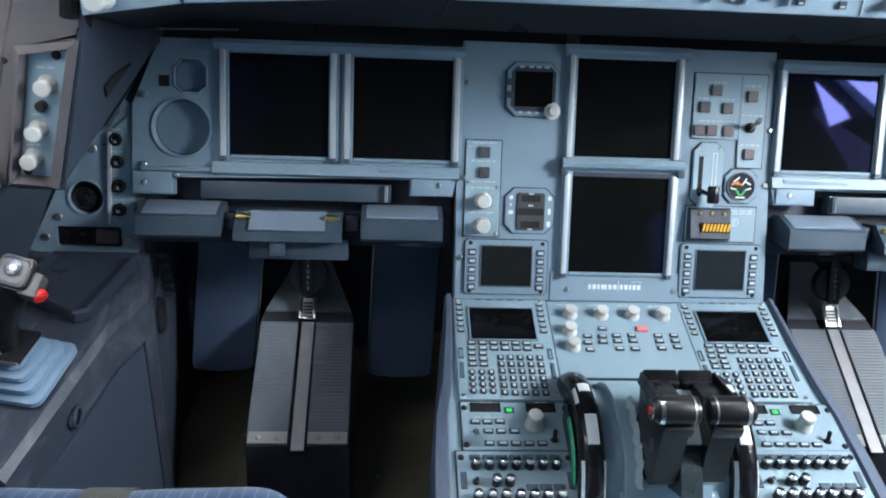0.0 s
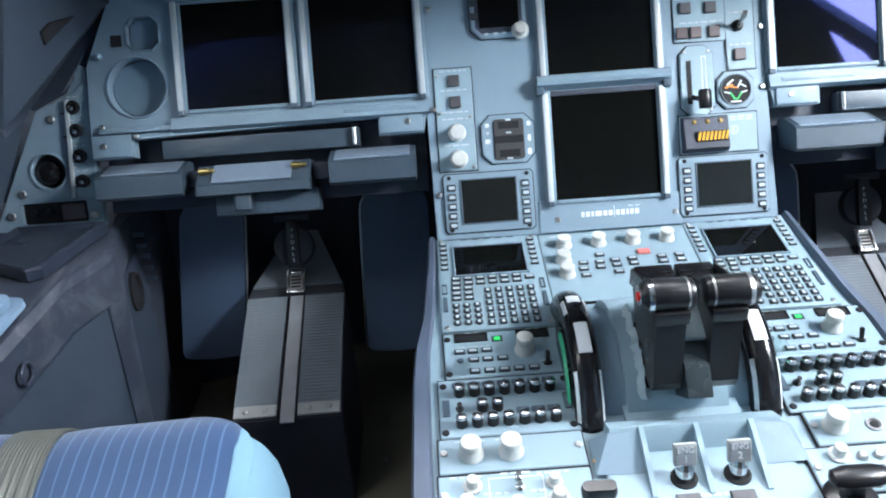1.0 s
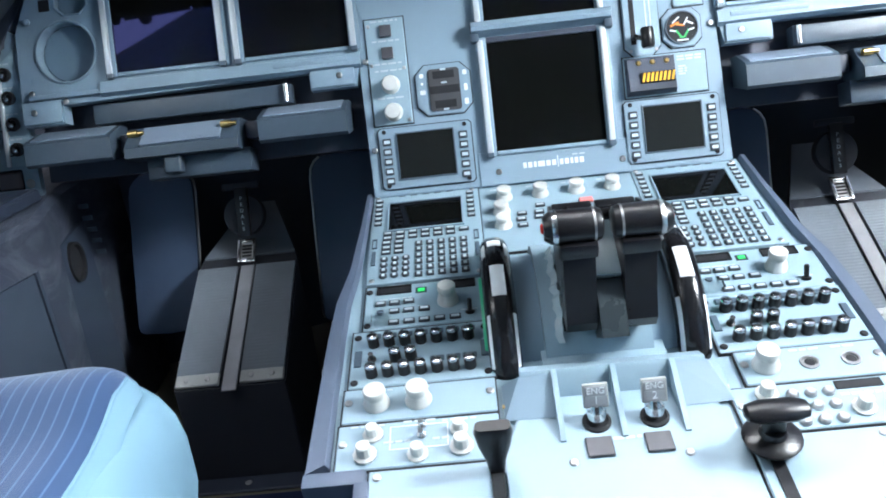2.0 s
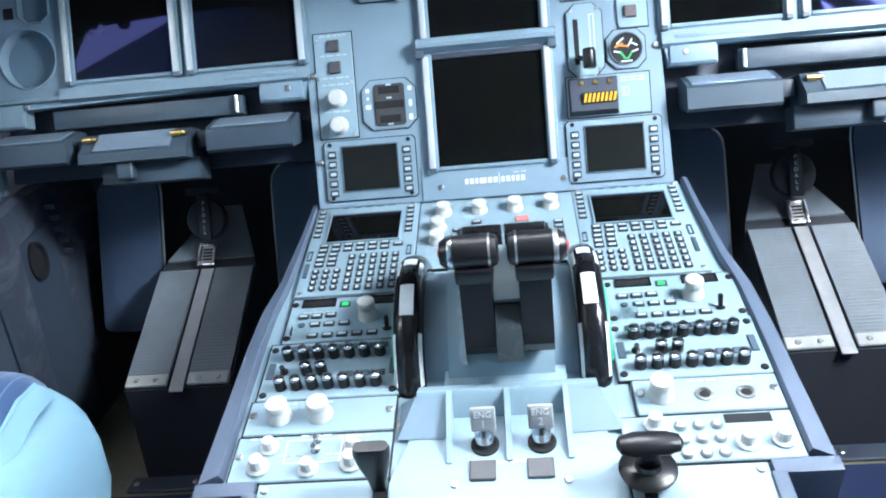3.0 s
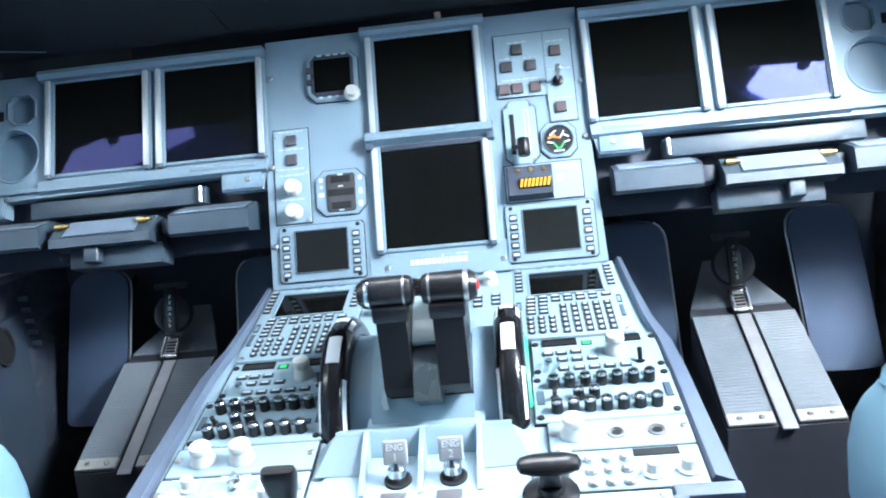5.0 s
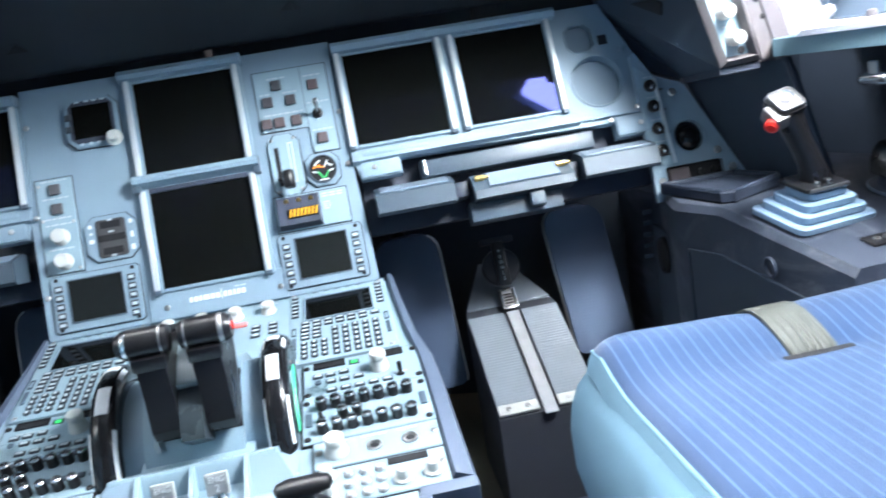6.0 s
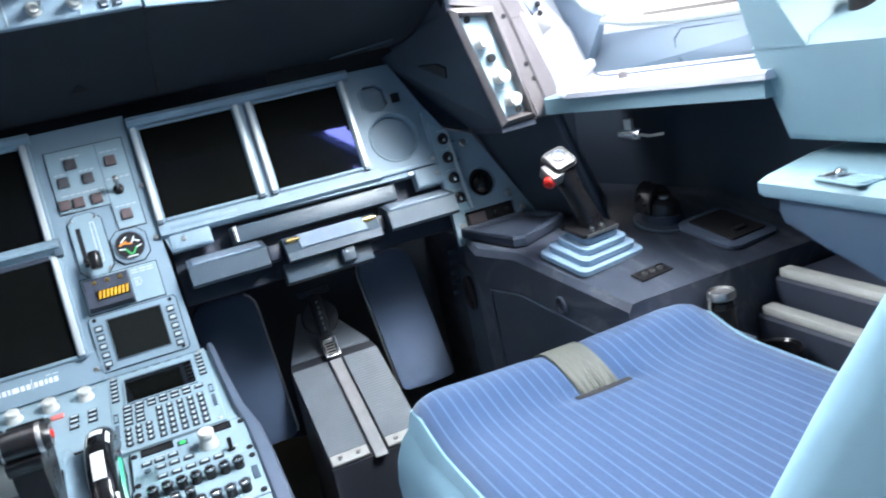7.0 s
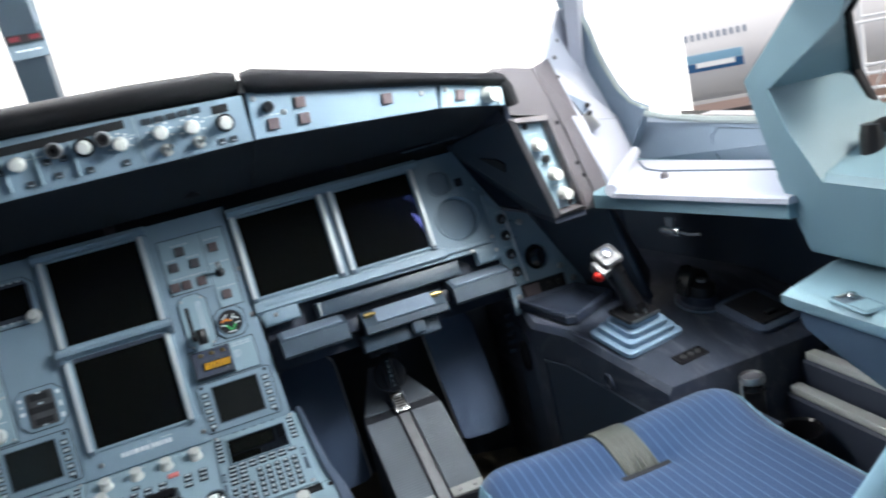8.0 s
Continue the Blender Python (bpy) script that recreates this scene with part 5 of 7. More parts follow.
for s in (-1, 1):
    tw = thing("trim_handwheel", "black glossy pitch trim handwheel with white painted marks", "handwheel", PED @ pose(s * 0.1025, -0.27, -0.05), group="trim wheels")
    r = 0.127
    prof = [(r - 0.045, -0.008), (r - 0.036, -0.013), (r - 0.027, -0.0165), (r - 0.017, -0.0178), (r - 0.0095, -0.0165), (r - 0.0042, -0.013), (r - 0.001, -0.0078), (r, -0.0025), (r, 0.0025), (r - 0.001, 0.0078), (r - 0.0042, 0.013), (r - 0.0095, 0.0165), (r - 0.017, 0.0178), (r - 0.027, 0.0165), (r - 0.036, 0.013), (r - 0.045, 0.008)]
    n = 64
    rs = [[(x, rr * math.cos(2 * math.pi * i / n), rr * math.sin(2 * math.pi * i / n)) for rr, x in prof] for i in range(n)]
    part("rim", loft(B(), rs, True), GLOSS, tw, "glossy black rim")
    part("web", loft(B(), [[(x, 0.088 * math.cos(2 * math.pi * i / 40), 0.088 * math.sin(2 * math.pi * i / 40)) for i in range(40)] for x in (-0.006, 0.006)]), MATTE, tw)
    for a, da, x0, x1 in ((106, 9.5, -0.008, 0.008), (74, 4, -0.008, 0.008), (139, 14, -0.0162, -0.0128), (139, 14, 0.0128, 0.0162), (80, 7, 0.0115, 0.0155), (80, 7, -0.0155, -0.0115)):
        rim_r = sorted((px, pr) for pr, px in prof if pr > r - 0.018)
        xs = [x0 + (x1 - x0) * i / 4 for i in range(5)]
        rad = []
        for px in xs:
            for (xa, ra), (xb, rb) in zip(rim_r, rim_r[1:]):
                if xa <= px <= xb:
                    rad.append(ra + (rb - ra) * (px - xa) / (xb - xa))
                    break
        rs = []
        for i in range(9):
            t = radians(a + da * (2 * i / 8 - 1))
            ring = [(px, q + 0.0006) for px, q in zip(xs, rad)] + [(px, q - 0.003) for px, q in zip(xs[::-1], rad[::-1])]
            rs.append([(px, q * math.cos(t), q * math.sin(t)) for px, q in ring])
        part("white_mark", loft(B(), rs), WHITE, tw, "white painted mark")
    sc = thing("trim_scale", "curved pale trim scale with a lit green band beside the wheel", "scale", PED @ pose(s * 0.1025, -0.27, -0.05), group="trim scales")
    part("scale_plate", loft(B(), [[(s * x, rr * math.cos(t), rr * math.sin(t)) for x, rr in ((0.0182, 0.09), (0.0192, 0.09), (0.0192, 0.05), (0.0182, 0.05))] for t in [radians(60 + 90 * i / 14) for i in range(15)]]), NAVY, sc)
    part("green_band", loft(B(), [[(s * x, rr * math.cos(t), rr * math.sin(t)) for x, rr in ((0.0185, 0.094), (0.0218, 0.0925), (0.0218, 0.084), (0.0185, 0.084))] for t in [radians(86 + 62 * i / 14) for i in range(15)]]), GREEN_BAND, sc, "green painted band")

# ---------------------------------------------------------------- engine master switches
em = thing("engine_switch_panel", "pale blue-grey engine switch panel with recessed bays and thin walls", "control panel", PED)
part("plate", poly(B(), [(-0.115, -0.62), (0.115, -0.62), (0.115, -0.5), (0.1, -0.432), (0.072, -0.392), (-0.066, -0.392), (-0.094, -0.432), (-0.115, -0.5)], -0.012, 0.001, 0.001), PANEL_LIGHT, em)
part("back_wall", loft(B(), [[(x, -0.424, 0.0), (x, -0.412, 0.024), (x, -0.408, 0.0265), (x, -0.388, 0.014), (x, -0.384, 0.0)] for x in (-0.0905, -0.0875, 0.0965, 0.0995)]), PANEL_LIGHT, em)
for x in (-0.056, 0.0045, 0.0655):
    part("bay_wall", loft(B(), [[(x + d, -0.408, 0.0), (x + d, -0.408, 0.0272), (x + d, -0.416, 0.0268), (x + d, -0.484, 0.003), (x + d, -0.484, 0.0)] for d in (-0.0028, -0.002, 0.002, 0.0028)]), PANEL_LIGHT, em)
for s in (-1, 1):
    x0 = -0.056 if s < 0 else 0.0655
    part("corner_gusset", loft(B(), [[(x0, -0.411, 0.0255), (x0, -0.452, 0.002), (x0, -0.4, 0.001)], [(x0 + s * 0.036, -0.411, 0.0235), (x0 + s * 0.055, -0.45, 0.0015), (x0 + s * 0.055, -0.4, 0.001)]]), PANEL, em)
    part("gold_tab", box(B(), *sorted((0.004 + s * 0.116, 0.004 + s * 0.103)), -0.4335, -0.4285, 0.0012, 0.003, 0.0005, 1), BRASS, em)
for x in (-0.0225, 0.0345):
    part("marker_plate", box(B(), x - 0.013, x + 0.013, -0.507, -0.483, 0.001, 0.0045, 0.001, 1), KEY_GREY, em, "grey square annunciator")
writing(em, -0.008, 0.02, -0.487, 0.0035, 0.0012)
for x, y in ((-0.066, -0.44), (0.077, -0.44), (-0.05, -0.51), (0.06, -0.51)):
    part("screw", SCREW, None, em, "", at2(x, y, 0.001))


def text_mesh(name, body, size, material):
    cu = bpy.data.curves.new(name, "FONT")
    cu.body, cu.size, cu.align_x, cu.align_y, cu.extrude = body, size, "CENTER", "CENTER", 0.0003
    tmp = new(name, cu)
    dg = bpy.context.evaluated_depsgraph_get()
    me = bpy.data.meshes.new_from_object(tmp.evaluated_get(dg))
    bpy.data.objects.remove(tmp)
    bpy.data.curves.remove(cu)
    me.materials.clear()
    me.materials.append(material)
    return me


for x, digit in ((-0.022, "1"), (0.0355, "2")):
    es = thing("engine_master_switch", "bright metal engine master switch with a lettered square head", "switch", PED @ pose(x + 0.002, -0.462, 0.001), group="engine master switches")
    part("collar", lathe(B(), [(0.0145, 0), (0.0145, 0.002), (0.0115, 0.003), (0.011, 0.0015)], n=24), MATTE, es, "black collar")
    st = part("stem", lathe(B(), [(0.0055, 0), (0.0055, 0.004), (0.0095, 0.006), (0.0098, 0.015), (0.0075, 0.018), (0.0065, 0.022)], n=20), CHROME, es, "polished metal stem", pose(0, 0, 0, -12, 0, 0))
    hd = part("head", box(B(), -0.0145, 0.0145, -0.0035, 0.0035, -0.002, 0.0265, 0.0022, 2), SILVER, es, "square silver head", pose(0, 0.004, 0.0195, -26, 0, 0) @ Matrix.Scale(0.87, 4))
    face = part("label_face", box(B(), -0.0122, 0.0122, -0.0042, -0.003, 0.0005, 0.0242, 0.001, 1), LABEL_GREY, hd, "grey label face")
    part("digit_plate", box(B(), -0.0118, 0.0118, -0.0045, -0.004, 0.001, 0.0125), STRIP, hd, "worn metal digit plate")
    part("lettering", text_mesh("lettering", "ENG", 0.0105, WHITE), None, hd, "", pose(0, -0.0046, 0.0185, 90, 0, 0))
    part("lettering", text_mesh("lettering", digit, 0.0125, WHITE), None, hd, "", pose(0, -0.0049, 0.0072, 90, 0, 0))

sb = thing("speedbrake_lever", "black tapered speed brake lever handle", "lever", PED @ pose(-0.1235, -0.51, 0.0))
part("slot", box(B(), -0.006, 0.006, -0.09, 0.004, 0.002, 0.0035), MATTE, sb)
part("handle", loft(B(), [[(x * k, y * k2, z) for x, y in rrect(-0.0165, 0.0165, -0.008, 0.008, 0.006, 3)] for k, k2, z in ((0.45, 0.7, 0.0), (0.6, 0.8, 0.02), (0.95, 1, 0.04), (1.1, 1, 0.056), (1.0, 0.8, 0.063))]), BLACK, sb, "black rubber-like handle")
fl = thing("flap_lever", "black flap lever with a wide wing-shaped handle", "lever", PED @ pose(0.134, -0.512, 0.0))
part("stem", loft(B(), [[(x * k, y, z) for x, y in rrect(-0.009, 0.009, -0.006, 0.006, 0.004, 3)] for k, z in ((1.5, 0.002), (1.3, 0.02), (1.0, 0.045))]), BLACK, fl)
part("slot", box(B(), -0.006, 0.006, -0.09, 0.01, 0.002, 0.0035), MATTE, fl)
part("collar", lathe(B(), [(0.026, 0.012), (0.0275, 0.0155), (0.025, 0.0175), (0.013, 0.02), (0.0115, 0.026)], n=24), BLACK, fl, "black flared collar")
part("handle", loft(B(), [[(x, 0.0 + ry * math.cos(a), 0.05 + rz * math.sin(a)) for a in [2 * math.pi * k / 14 for k in range(14)]] for x, ry, rz in ((-0.03, 0.004, 0.0025), (-0.027, 0.0095, 0.006), (-0.014, 0.0135, 0.0085), (0.014, 0.0135, 0.0085), (0.027, 0.0095, 0.006), (0.03, 0.004, 0.0025))]), BLACK, fl, "wing-shaped black handle")

# ---------------------------------------------------------------- footwell: pedal boxes and rudder pedals
for s, c in ((-1, -0.521), (1, 0.4905)):
    pb = thing("pedal_box", "charcoal pedal box with two ribbed heel rests and a metal strip", "pedal box", pose(c, 0, 0), group="pedal boxes")

    def top(y):
        return 0.176 + (y + 0.086) * 0.475

    ys = (-0.088, -0.086, 0.13, 0.15, 0.30)
    hw = (0.088, 0.09, 0.09, 0.085, 0.026)
    part("housing", loft(B(), [[(-w, y, 0.0), (w, y, 0.0), (w * 0.97, y, top(min(y, 0.15)) - 0.004 + (0.05 if y > 0.2 else 0)), (-w * 0.97, y, top(min(y, 0.15)) - 0.004 + (0.05 if y > 0.2 else 0))] for y, w in zip(ys, hw)]), PEDALBOX, pb, "charcoal housing")
    part("apex_plate", loft(B(), [[(-w, y, z), (w, y, z), (w, y, z + 0.004), (-w, y, z + 0.004)] for y, w, z in ((0.155, 0.08, 0.285), (0.295, 0.026, 0.335))]), HEELREST, pb, "grey triangular plate")
    for sx in (-1, 1):
        x0, x1 = sorted((sx * 0.0165, sx * 0.0845))
        L = 0.216 / math.cos(math.atan(0.475))
        mm = pose(0, -0.086, top(-0.086), math.degrees(math.atan(0.475)), 0, 0)
        ribs = [(0.02 + k * 0.0016, 0.00445 if k % 4 in (1, 2) else 0.004) for k in range(int((L - 0.02) / 0.0016) + 1)]
        hr = part("heel_rest", loft(B(), [[(x0, y, -0.002), (x1, y, -0.002), (x1, y, z), (x0, y, z)] for y, z in ribs]), HEELREST, pb, "grey ribbed heel rest", mm)
        ep = part("end_plate", box(B(), x0, x1, -0.002, 0.02, -0.002, 0.005, 0.0015, 1), SILVER, pb, "bright metal end plate", mm)
        for xx in (x0 + 0.018, x1 - 0.018):
            part("screw", SCREW, None, ep, "", at2(xx, 0.009, 0.005))
    part("centre_strip", box(B(), -0.0105, 0.0125, -0.014, L, 0.0, 0.003, 0.001, 1), STRIP, pb, "worn slate metal centre strip", mm)
    part("buckle", rim4(B(), -0.01, 0.01, -0.016, 0.016, 0.006, 0.006, 0.0, 0.009, 0.002), CHROME, pb, "bright metal buckle", pose(0, 0.148, 0.297, 40, 0, 0))
    bp = part("buckle_pad", box(B(), -0.01, 0.01, -0.016, 0.016, 0.0, 0.004), STEEL, pb, "", pose(0, 0.148, 0.297, 40, 0, 0))
    for k in range(4):
        part("louvre", box(B(), -0.008, 0.008, -0.011 + k * 0.0065, -0.008 + k * 0.0065, 0.004, 0.0055), BLACK, bp)
    ad = part("adjuster_disc", lathe(B(), [(0.036, 0), (0.036, 0.012), (0.034, 0.016), (0.03, 0.016)], n=28), PEDALBOX, pb, "black pedal adjuster disc", pose(0, 0.185, 0.352, 68, 0, 0))
    part("adjuster_handle", box(B(), -0.0115, 0.0115, -0.038, 0.048, 0.014, 0.024, 0.003, 2), BLACK, ad)
    part("crossbar", box(B(), -0.032, 0.032, 0.044, 0.056, 0.01, 0.022, 0.003, 2), PEDALBOX, ad)
    for i, ch in enumerate("PEDALS"):
        part("lettering", text_mesh("lettering", ch, 0.009, LEGEND), None, ad, "", at2(0, 0.028 - i * 0.0105, 0.0242))
    d = 0.0 if s < 0 else 0.018
    part("base_flange", box(B(), -0.112, 0.116, -0.125, -0.088, 0.0, 0.006, 0.002, 1), NAVY, pb)
    for xx in (-0.1, 0.1, 0.0):
        part("screw", SCREW, None, pb, "", at2(xx, -0.107, 0.006) @ Matrix.Scale(1.2, 4))
    for cx0, cx1, w, zb, zt, nm in ((0.686 - d, 0.663 - d, 0.115, 0.165, 0.44, "outboard"), (0.347 - d, 0.337 - d, 0.12, 0.155, 0.44, "inboard")):
        pl = thing("rudder_pedal", "worn blue-black rudder pedal with rounded corners and a thin bright edge", "rudder pedal", pose(0, 0, 0), group="rudder pedals")
        rs = []
        for k in (0, 0.015, 0.045, 0.1, 0.3, 0.5, 0.7, 0.86, 0.92, 0.96, 0.985, 1.0):
            z = zb + (zt - zb) * k
            cx = s * (cx0 + (cx1 - cx0) * k)
            e = min(k, 1 - k) * (zt - zb)
            cr = 0.012 if k < 0.5 else 0.035
            hw2 = w / 2 - (cr - math.sqrt(max(0, cr * cr - (cr - e) ** 2)) if e < cr else 0)
            y = 0.13 + 0.07 * k
            bow = 0.006
            rs.append([(cx - hw2, y + bow, z), (cx, y, z), (cx + hw2, y + bow, z), (cx + hw2, y + 0.026, z), (cx, y + 0.026, z), (cx - hw2, y + 0.026, z)])
        part("tread", loft(B(), rs), PEDAL, pl, "worn dark rubber tread")
        side = -1 if nm == "outboard" else 1
        edge = [(r[0] if side * s < 0 else r[2]) for r in rs]
        part("edge_strip", rods(B(), [(x + side * s * 0.003, y + 0.006, z) for x, y, z in edge[1:-1]], 0.0022, 6), STEEL, pl, "thin bright edge strip")
        part("arm", rods(B(), [(s * cx1, 0.2, zt - 0.08), (s * cx1, 0.4, zt - 0.02), (s * cx1, 0.6, zt)], 0.014), MATTE, pl)

# ---------------------------------------------------------------- side consoles


def ctop(y):
    return 0.470 + (y + 0.23) * 0.231 if y < -0.2 else 0.4769 - 0.03 * (y + 0.2)


def cin(y):
    return 0.73 + 0.25 * (-y - 0.1) if y < -0.1 else 0.73 + 0.25 * min(y + 0.1, 0.18)


for s in (-1, 1):
    sd = "left" if s < 0 else "right"
    ys = [0.3, 0.12, 0.08, 0.04, -0.1, -0.2, -0.25, -0.40, -0.428]
    off = -0.015 if s < 0 else 0.0
    con = thing("side_console", "charcoal side console with a scuffed plastic top", "console", None, group="side consoles")
    part("body", loft(B(), [[(s * (cin(y) + 0.004), y, 0.0), (s * cin(y), y, ctop(y) - 0.012), (s * (cin(y) + 0.008), y, ctop(y) - 0.001), (s * (cin(y) + 0.02), y, ctop(y)), (s * 1.18, y, ctop(y)), (s * 1.18, y, 0.0)] for y in ys]), CONSOLE, con, "scuffed charcoal body")
    part("inner_wall", loft(B(), [[(s * (cin(y) - 0.004), y, 0.02), (s * (cin(y) - 0.004), y, ctop(y) - 0.07), (s * (cin(y) + 0.004), y, ctop(y) - 0.07), (s * (cin(y) + 0.004), y, 0.02)] for y in (0.11, -0.13)]), NAVY_WALL, con, "dark navy inner wall panel")
    part("inner_wall", loft(B(), [[(s * (cin(y) - 0.004), y, 0.02), (s * (cin(y) - 0.004), y, ctop(y) - 0.07), (s * (cin(y) + 0.004), y, ctop(y) - 0.07), (s * (cin(y) + 0.004), y, 0.02)] for y in (-0.134, -0.2, -0.41)]), NAVY_WALL, con, "dark navy inner wall panel")
    part("vent_oval", lathe(B(), [(0.03, -0.002), (0.03, 0.006), (0.026, 0.006), (0.024, 0.0)], n=24), MATTE, con, "dark oval vent", pose(s * (cin(0.02) - 0.005), 0.02, 0.36, 0, -90 * s, 0) @ Matrix.Diagonal((1.1, 0.85, 1, 1)))
    for i in range(5):
        part("louvre", box(B(), -0.009, 0.009, -0.004, 0.004, 0, 0.004, 0.001, 1), TABLE, con, "slate louvre slat", pose(s * (cin(0.1) - 0.008), 0.12 + 0.004 * i, 0.42 - i * 0.022, 90, 0, 0))
    part("hook_ring", loft(B(), [[((0.013 + 0.0025 * math.cos(b)) * math.cos(a), (0.013 + 0.0025 * math.cos(b)) * math.sin(a), 0.0025 * math.sin(b)) for b in [2 * math.pi * k / 6 for k in range(6)]] for a in [2 * math.pi * k / 18 for k in range(18)]], True), NAVY, con, "dark moulded ring", pose(s * (cin(-0.3) - 0.006), -0.3, 0.405, 0, 90, 0))
    # rest pad in front of the stick
    pad = thing("console_pad", "dark slate padded cover lying on the side console", "pad", None, group="console pads")
    rs = []
    for dz, ins in ((0.0, 0.003), (0.003, 0.0), (0.016, 0.0), (0.0185, 0.002), (0.0185, 0.006), (0.016, 0.009), (0.0135, 0.012), (0.0125, 0.03)):
        q = [(0.75 + ins, -0.002 - ins), (0.885 - ins, -0.002 - ins), (0.904 - ins, -0.108), (0.893 - ins, -0.126 + ins), (0.787 + ins, -0.19 + ins), (0.77 + ins, -0.18 + ins)]
        rs.append([(s * x + off, y, ctop(y) + dz) for x, y in q])
    part("tray", loft(B(), rs), PAD, pad, "glossy slate tray")
    rim = [(0.754, -0.006), (0.881, -0.006), (0.9, -0.108), (0.889, -0.122), (0.789, -0.186), (0.774, -0.177)]
    part("lip", rods(B(), [(s * x + off, y, ctop(y) + 0.0175) for x, y in rim + rim[:1]], 0.0035, 8), PAD, pad, "raised rounded lip")
    # side stick
    cx, cy = 0.848, -0.275
    bz = ctop(cy)
    ss = thing("side_stick", "black side stick with a red button over a pale blue bellows", "side stick", pose(s * cx, cy, bz - 0.006, 13, 0, s * 12), group="side sticks")
    rs = []
    for i in range(4):
        k = 1 - 0.16 * i
        z = 0.007 + 0.0118 * i
        for dz, e in ((0, 0.0), (0.0075, 0.0), (0.009, -0.003), (0.009, -0.011)):
            rs.append([(x, y, z + dz) for x, y in rrect(0.006 * s - 0.065 * k - e, 0.006 * s + 0.065 * k + e, -0.052 * k - e, 0.052 * k + e, 0.012, 3)])
    part("bellows", loft(B(), rs), BOOT, ss, "pale blue stepped rubber bellows")
    part("collar", box(B(), -0.036, 0.034, -0.027, 0.027, 0.053, 0.06, 0.003, 2), BLACK, ss, "black base plate")
    part("collar_edge", box(B(), -0.03, 0.034, -0.0295, -0.0265, 0.054, 0.0595, 0.001, 1), STEEL, ss, "worn metal edge")
    for x in (-0.014, 0.006):
        part("collar_nut", lathe(B(), [(0.0045, 0.0), (0.0045, 0.006), (0.0025, 0.008)], n=6), CHROME, ss, "bright metal nut", pose(x, -0.021, 0.059))
    path = [(0.006, 0, 0.058), (0.0, 0.002, 0.075), (-0.011, 0.007, 0.098), (-0.024, 0.013, 0.123), (-0.034, 0.019, 0.146), (-0.040, 0.023, 0.162)]
    wd = [(0.024, 0.02), (0.0195, 0.018), (0.0175, 0.018), (0.0175, 0.019), (0.02, 0.021), (0.021, 0.021)]
    gp = part("grip", loft(B(), [[(px * s + a * math.cos(t), py + b * math.sin(t), pz) for t in [2 * math.pi * k / 18 for k in range(18)]] for (px, py, pz), (a, b) in zip(path, wd)]), BLACK, ss, "glossy black moulded grip")
    HT = pose(-0.041 * s, 0.022, 0.16, 24, -10 * s, 0) @ Matrix.Scale(0.95, 4)
    part("head", loft(B(), [[(x * k, y * k, z) for x, y in rrect(-0.023, 0.021, -0.021, 0.021, 0.009, 4)] for k, z in ((0.8, -0.012), (1.0, 0.0), (1.03, 0.012))]), BLACK, gp, "black head", HT)
    part("top_plate", loft(B(), [[(x * k, y * k, z) for x, y in rrect(-0.024, 0.022, -0.022, 0.022, 0.009, 4)] for k, z in ((0.86, 0.0122), (0.9, 0.015), (0.88, 0.0185), (0.76, 0.0195), (0.68, 0.0175))]), WORN_METAL, gp, "worn metal top plate", HT)
    part("radio_switch", lathe(B(), [(0.0115, 0), (0.0105, 0.005), (0.006, 0.007)], n=18), CHROME, gp, "", HT @ pose(-0.001, 0.003, 0.0175))
    part("cheek", box(B(), -0.012, 0.012, -0.019, 0.014, -0.011, 0.011, 0.005, 2), WORN_METAL, gp, "worn metal cheek", HT @ pose(-0.021 * s, -0.006, -0.001))
    part("disconnect_button", lathe(B(), [(0.0095, 0), (0.0095, 0.007), (0.006, 0.0095)], n=16), RED, gp, "red round button", HT @ pose(-0.03 * s, -0.015, -0.004, 90, 0, -55 * s))
    # nose wheel tiller
    tl = thing("steering_tiller", "black hooded steering tiller on the side console", "tiller", pose(s * 1.008, -0.247, ctop(-0.247), 13, 0, s * 20), group="tillers")
    part("base_ring", lathe(B(), [(0.043, 0), (0.043, 0.004), (0.034, 0.007), (0.032, 0.02), (0.022, 0.024)], n=28), NAVY, tl)
    part("rim_seal", lathe(B(), [(0.044, -0.001), (0.045, 0.003), (0.038, 0.004)], n=28), TABLE_TOP, tl, "pale slate ring")
    part("hub", lathe(B(), [(0.03, 0.006), (0.029, 0.026), (0.026, 0.038), (0.018, 0.043)], n=24), BLACK, tl)
    part("hood", loft(B(), [[((0.038 - abs(r) * 0.2) * math.cos(t), 0.012 + r + 0.012 * math.sin(t), 0.022 + 0.04 * math.sin(t)) for t in [math.pi * i / 12 for i in range(13)]] + [((0.031 - abs(r) * 0.2) * math.cos(t), 0.012 + r + 0.01 * math.sin(t), 0.022 + 0.033 * math.sin(t)) for t in [math.pi * i / 12 for i in range(12, -1, -1)]] for r in (-0.012, -0.006, 0.008, 0.016)]), BLACK, tl, "black curved hand grip")
    part("hub_cap", lathe(B(), [(0.009, 0.043), (0.008, 0.047)], n=16), STEEL, tl)
    # small plate and ash tray
    mp = thing("jack_plate", "small black plate with three sockets on the console", "plate", pose(s * 0.893, -0.374, ctop(-0.374), 13, 0, s * 8), group="jack plates")
    part("plate", box(B(), -0.03, 0.03, -0.013, 0.013, 0, 0.003, 0.001, 1), BLACK, mp)
    for i in (-1, 0, 1):
        part("socket", lathe(B(), [(0.005, 0.003), (0.005, 0.005), (0.003, 0.005), (0.0025, 0.003)], i * 0.015, 0, 14), STEEL, mp)
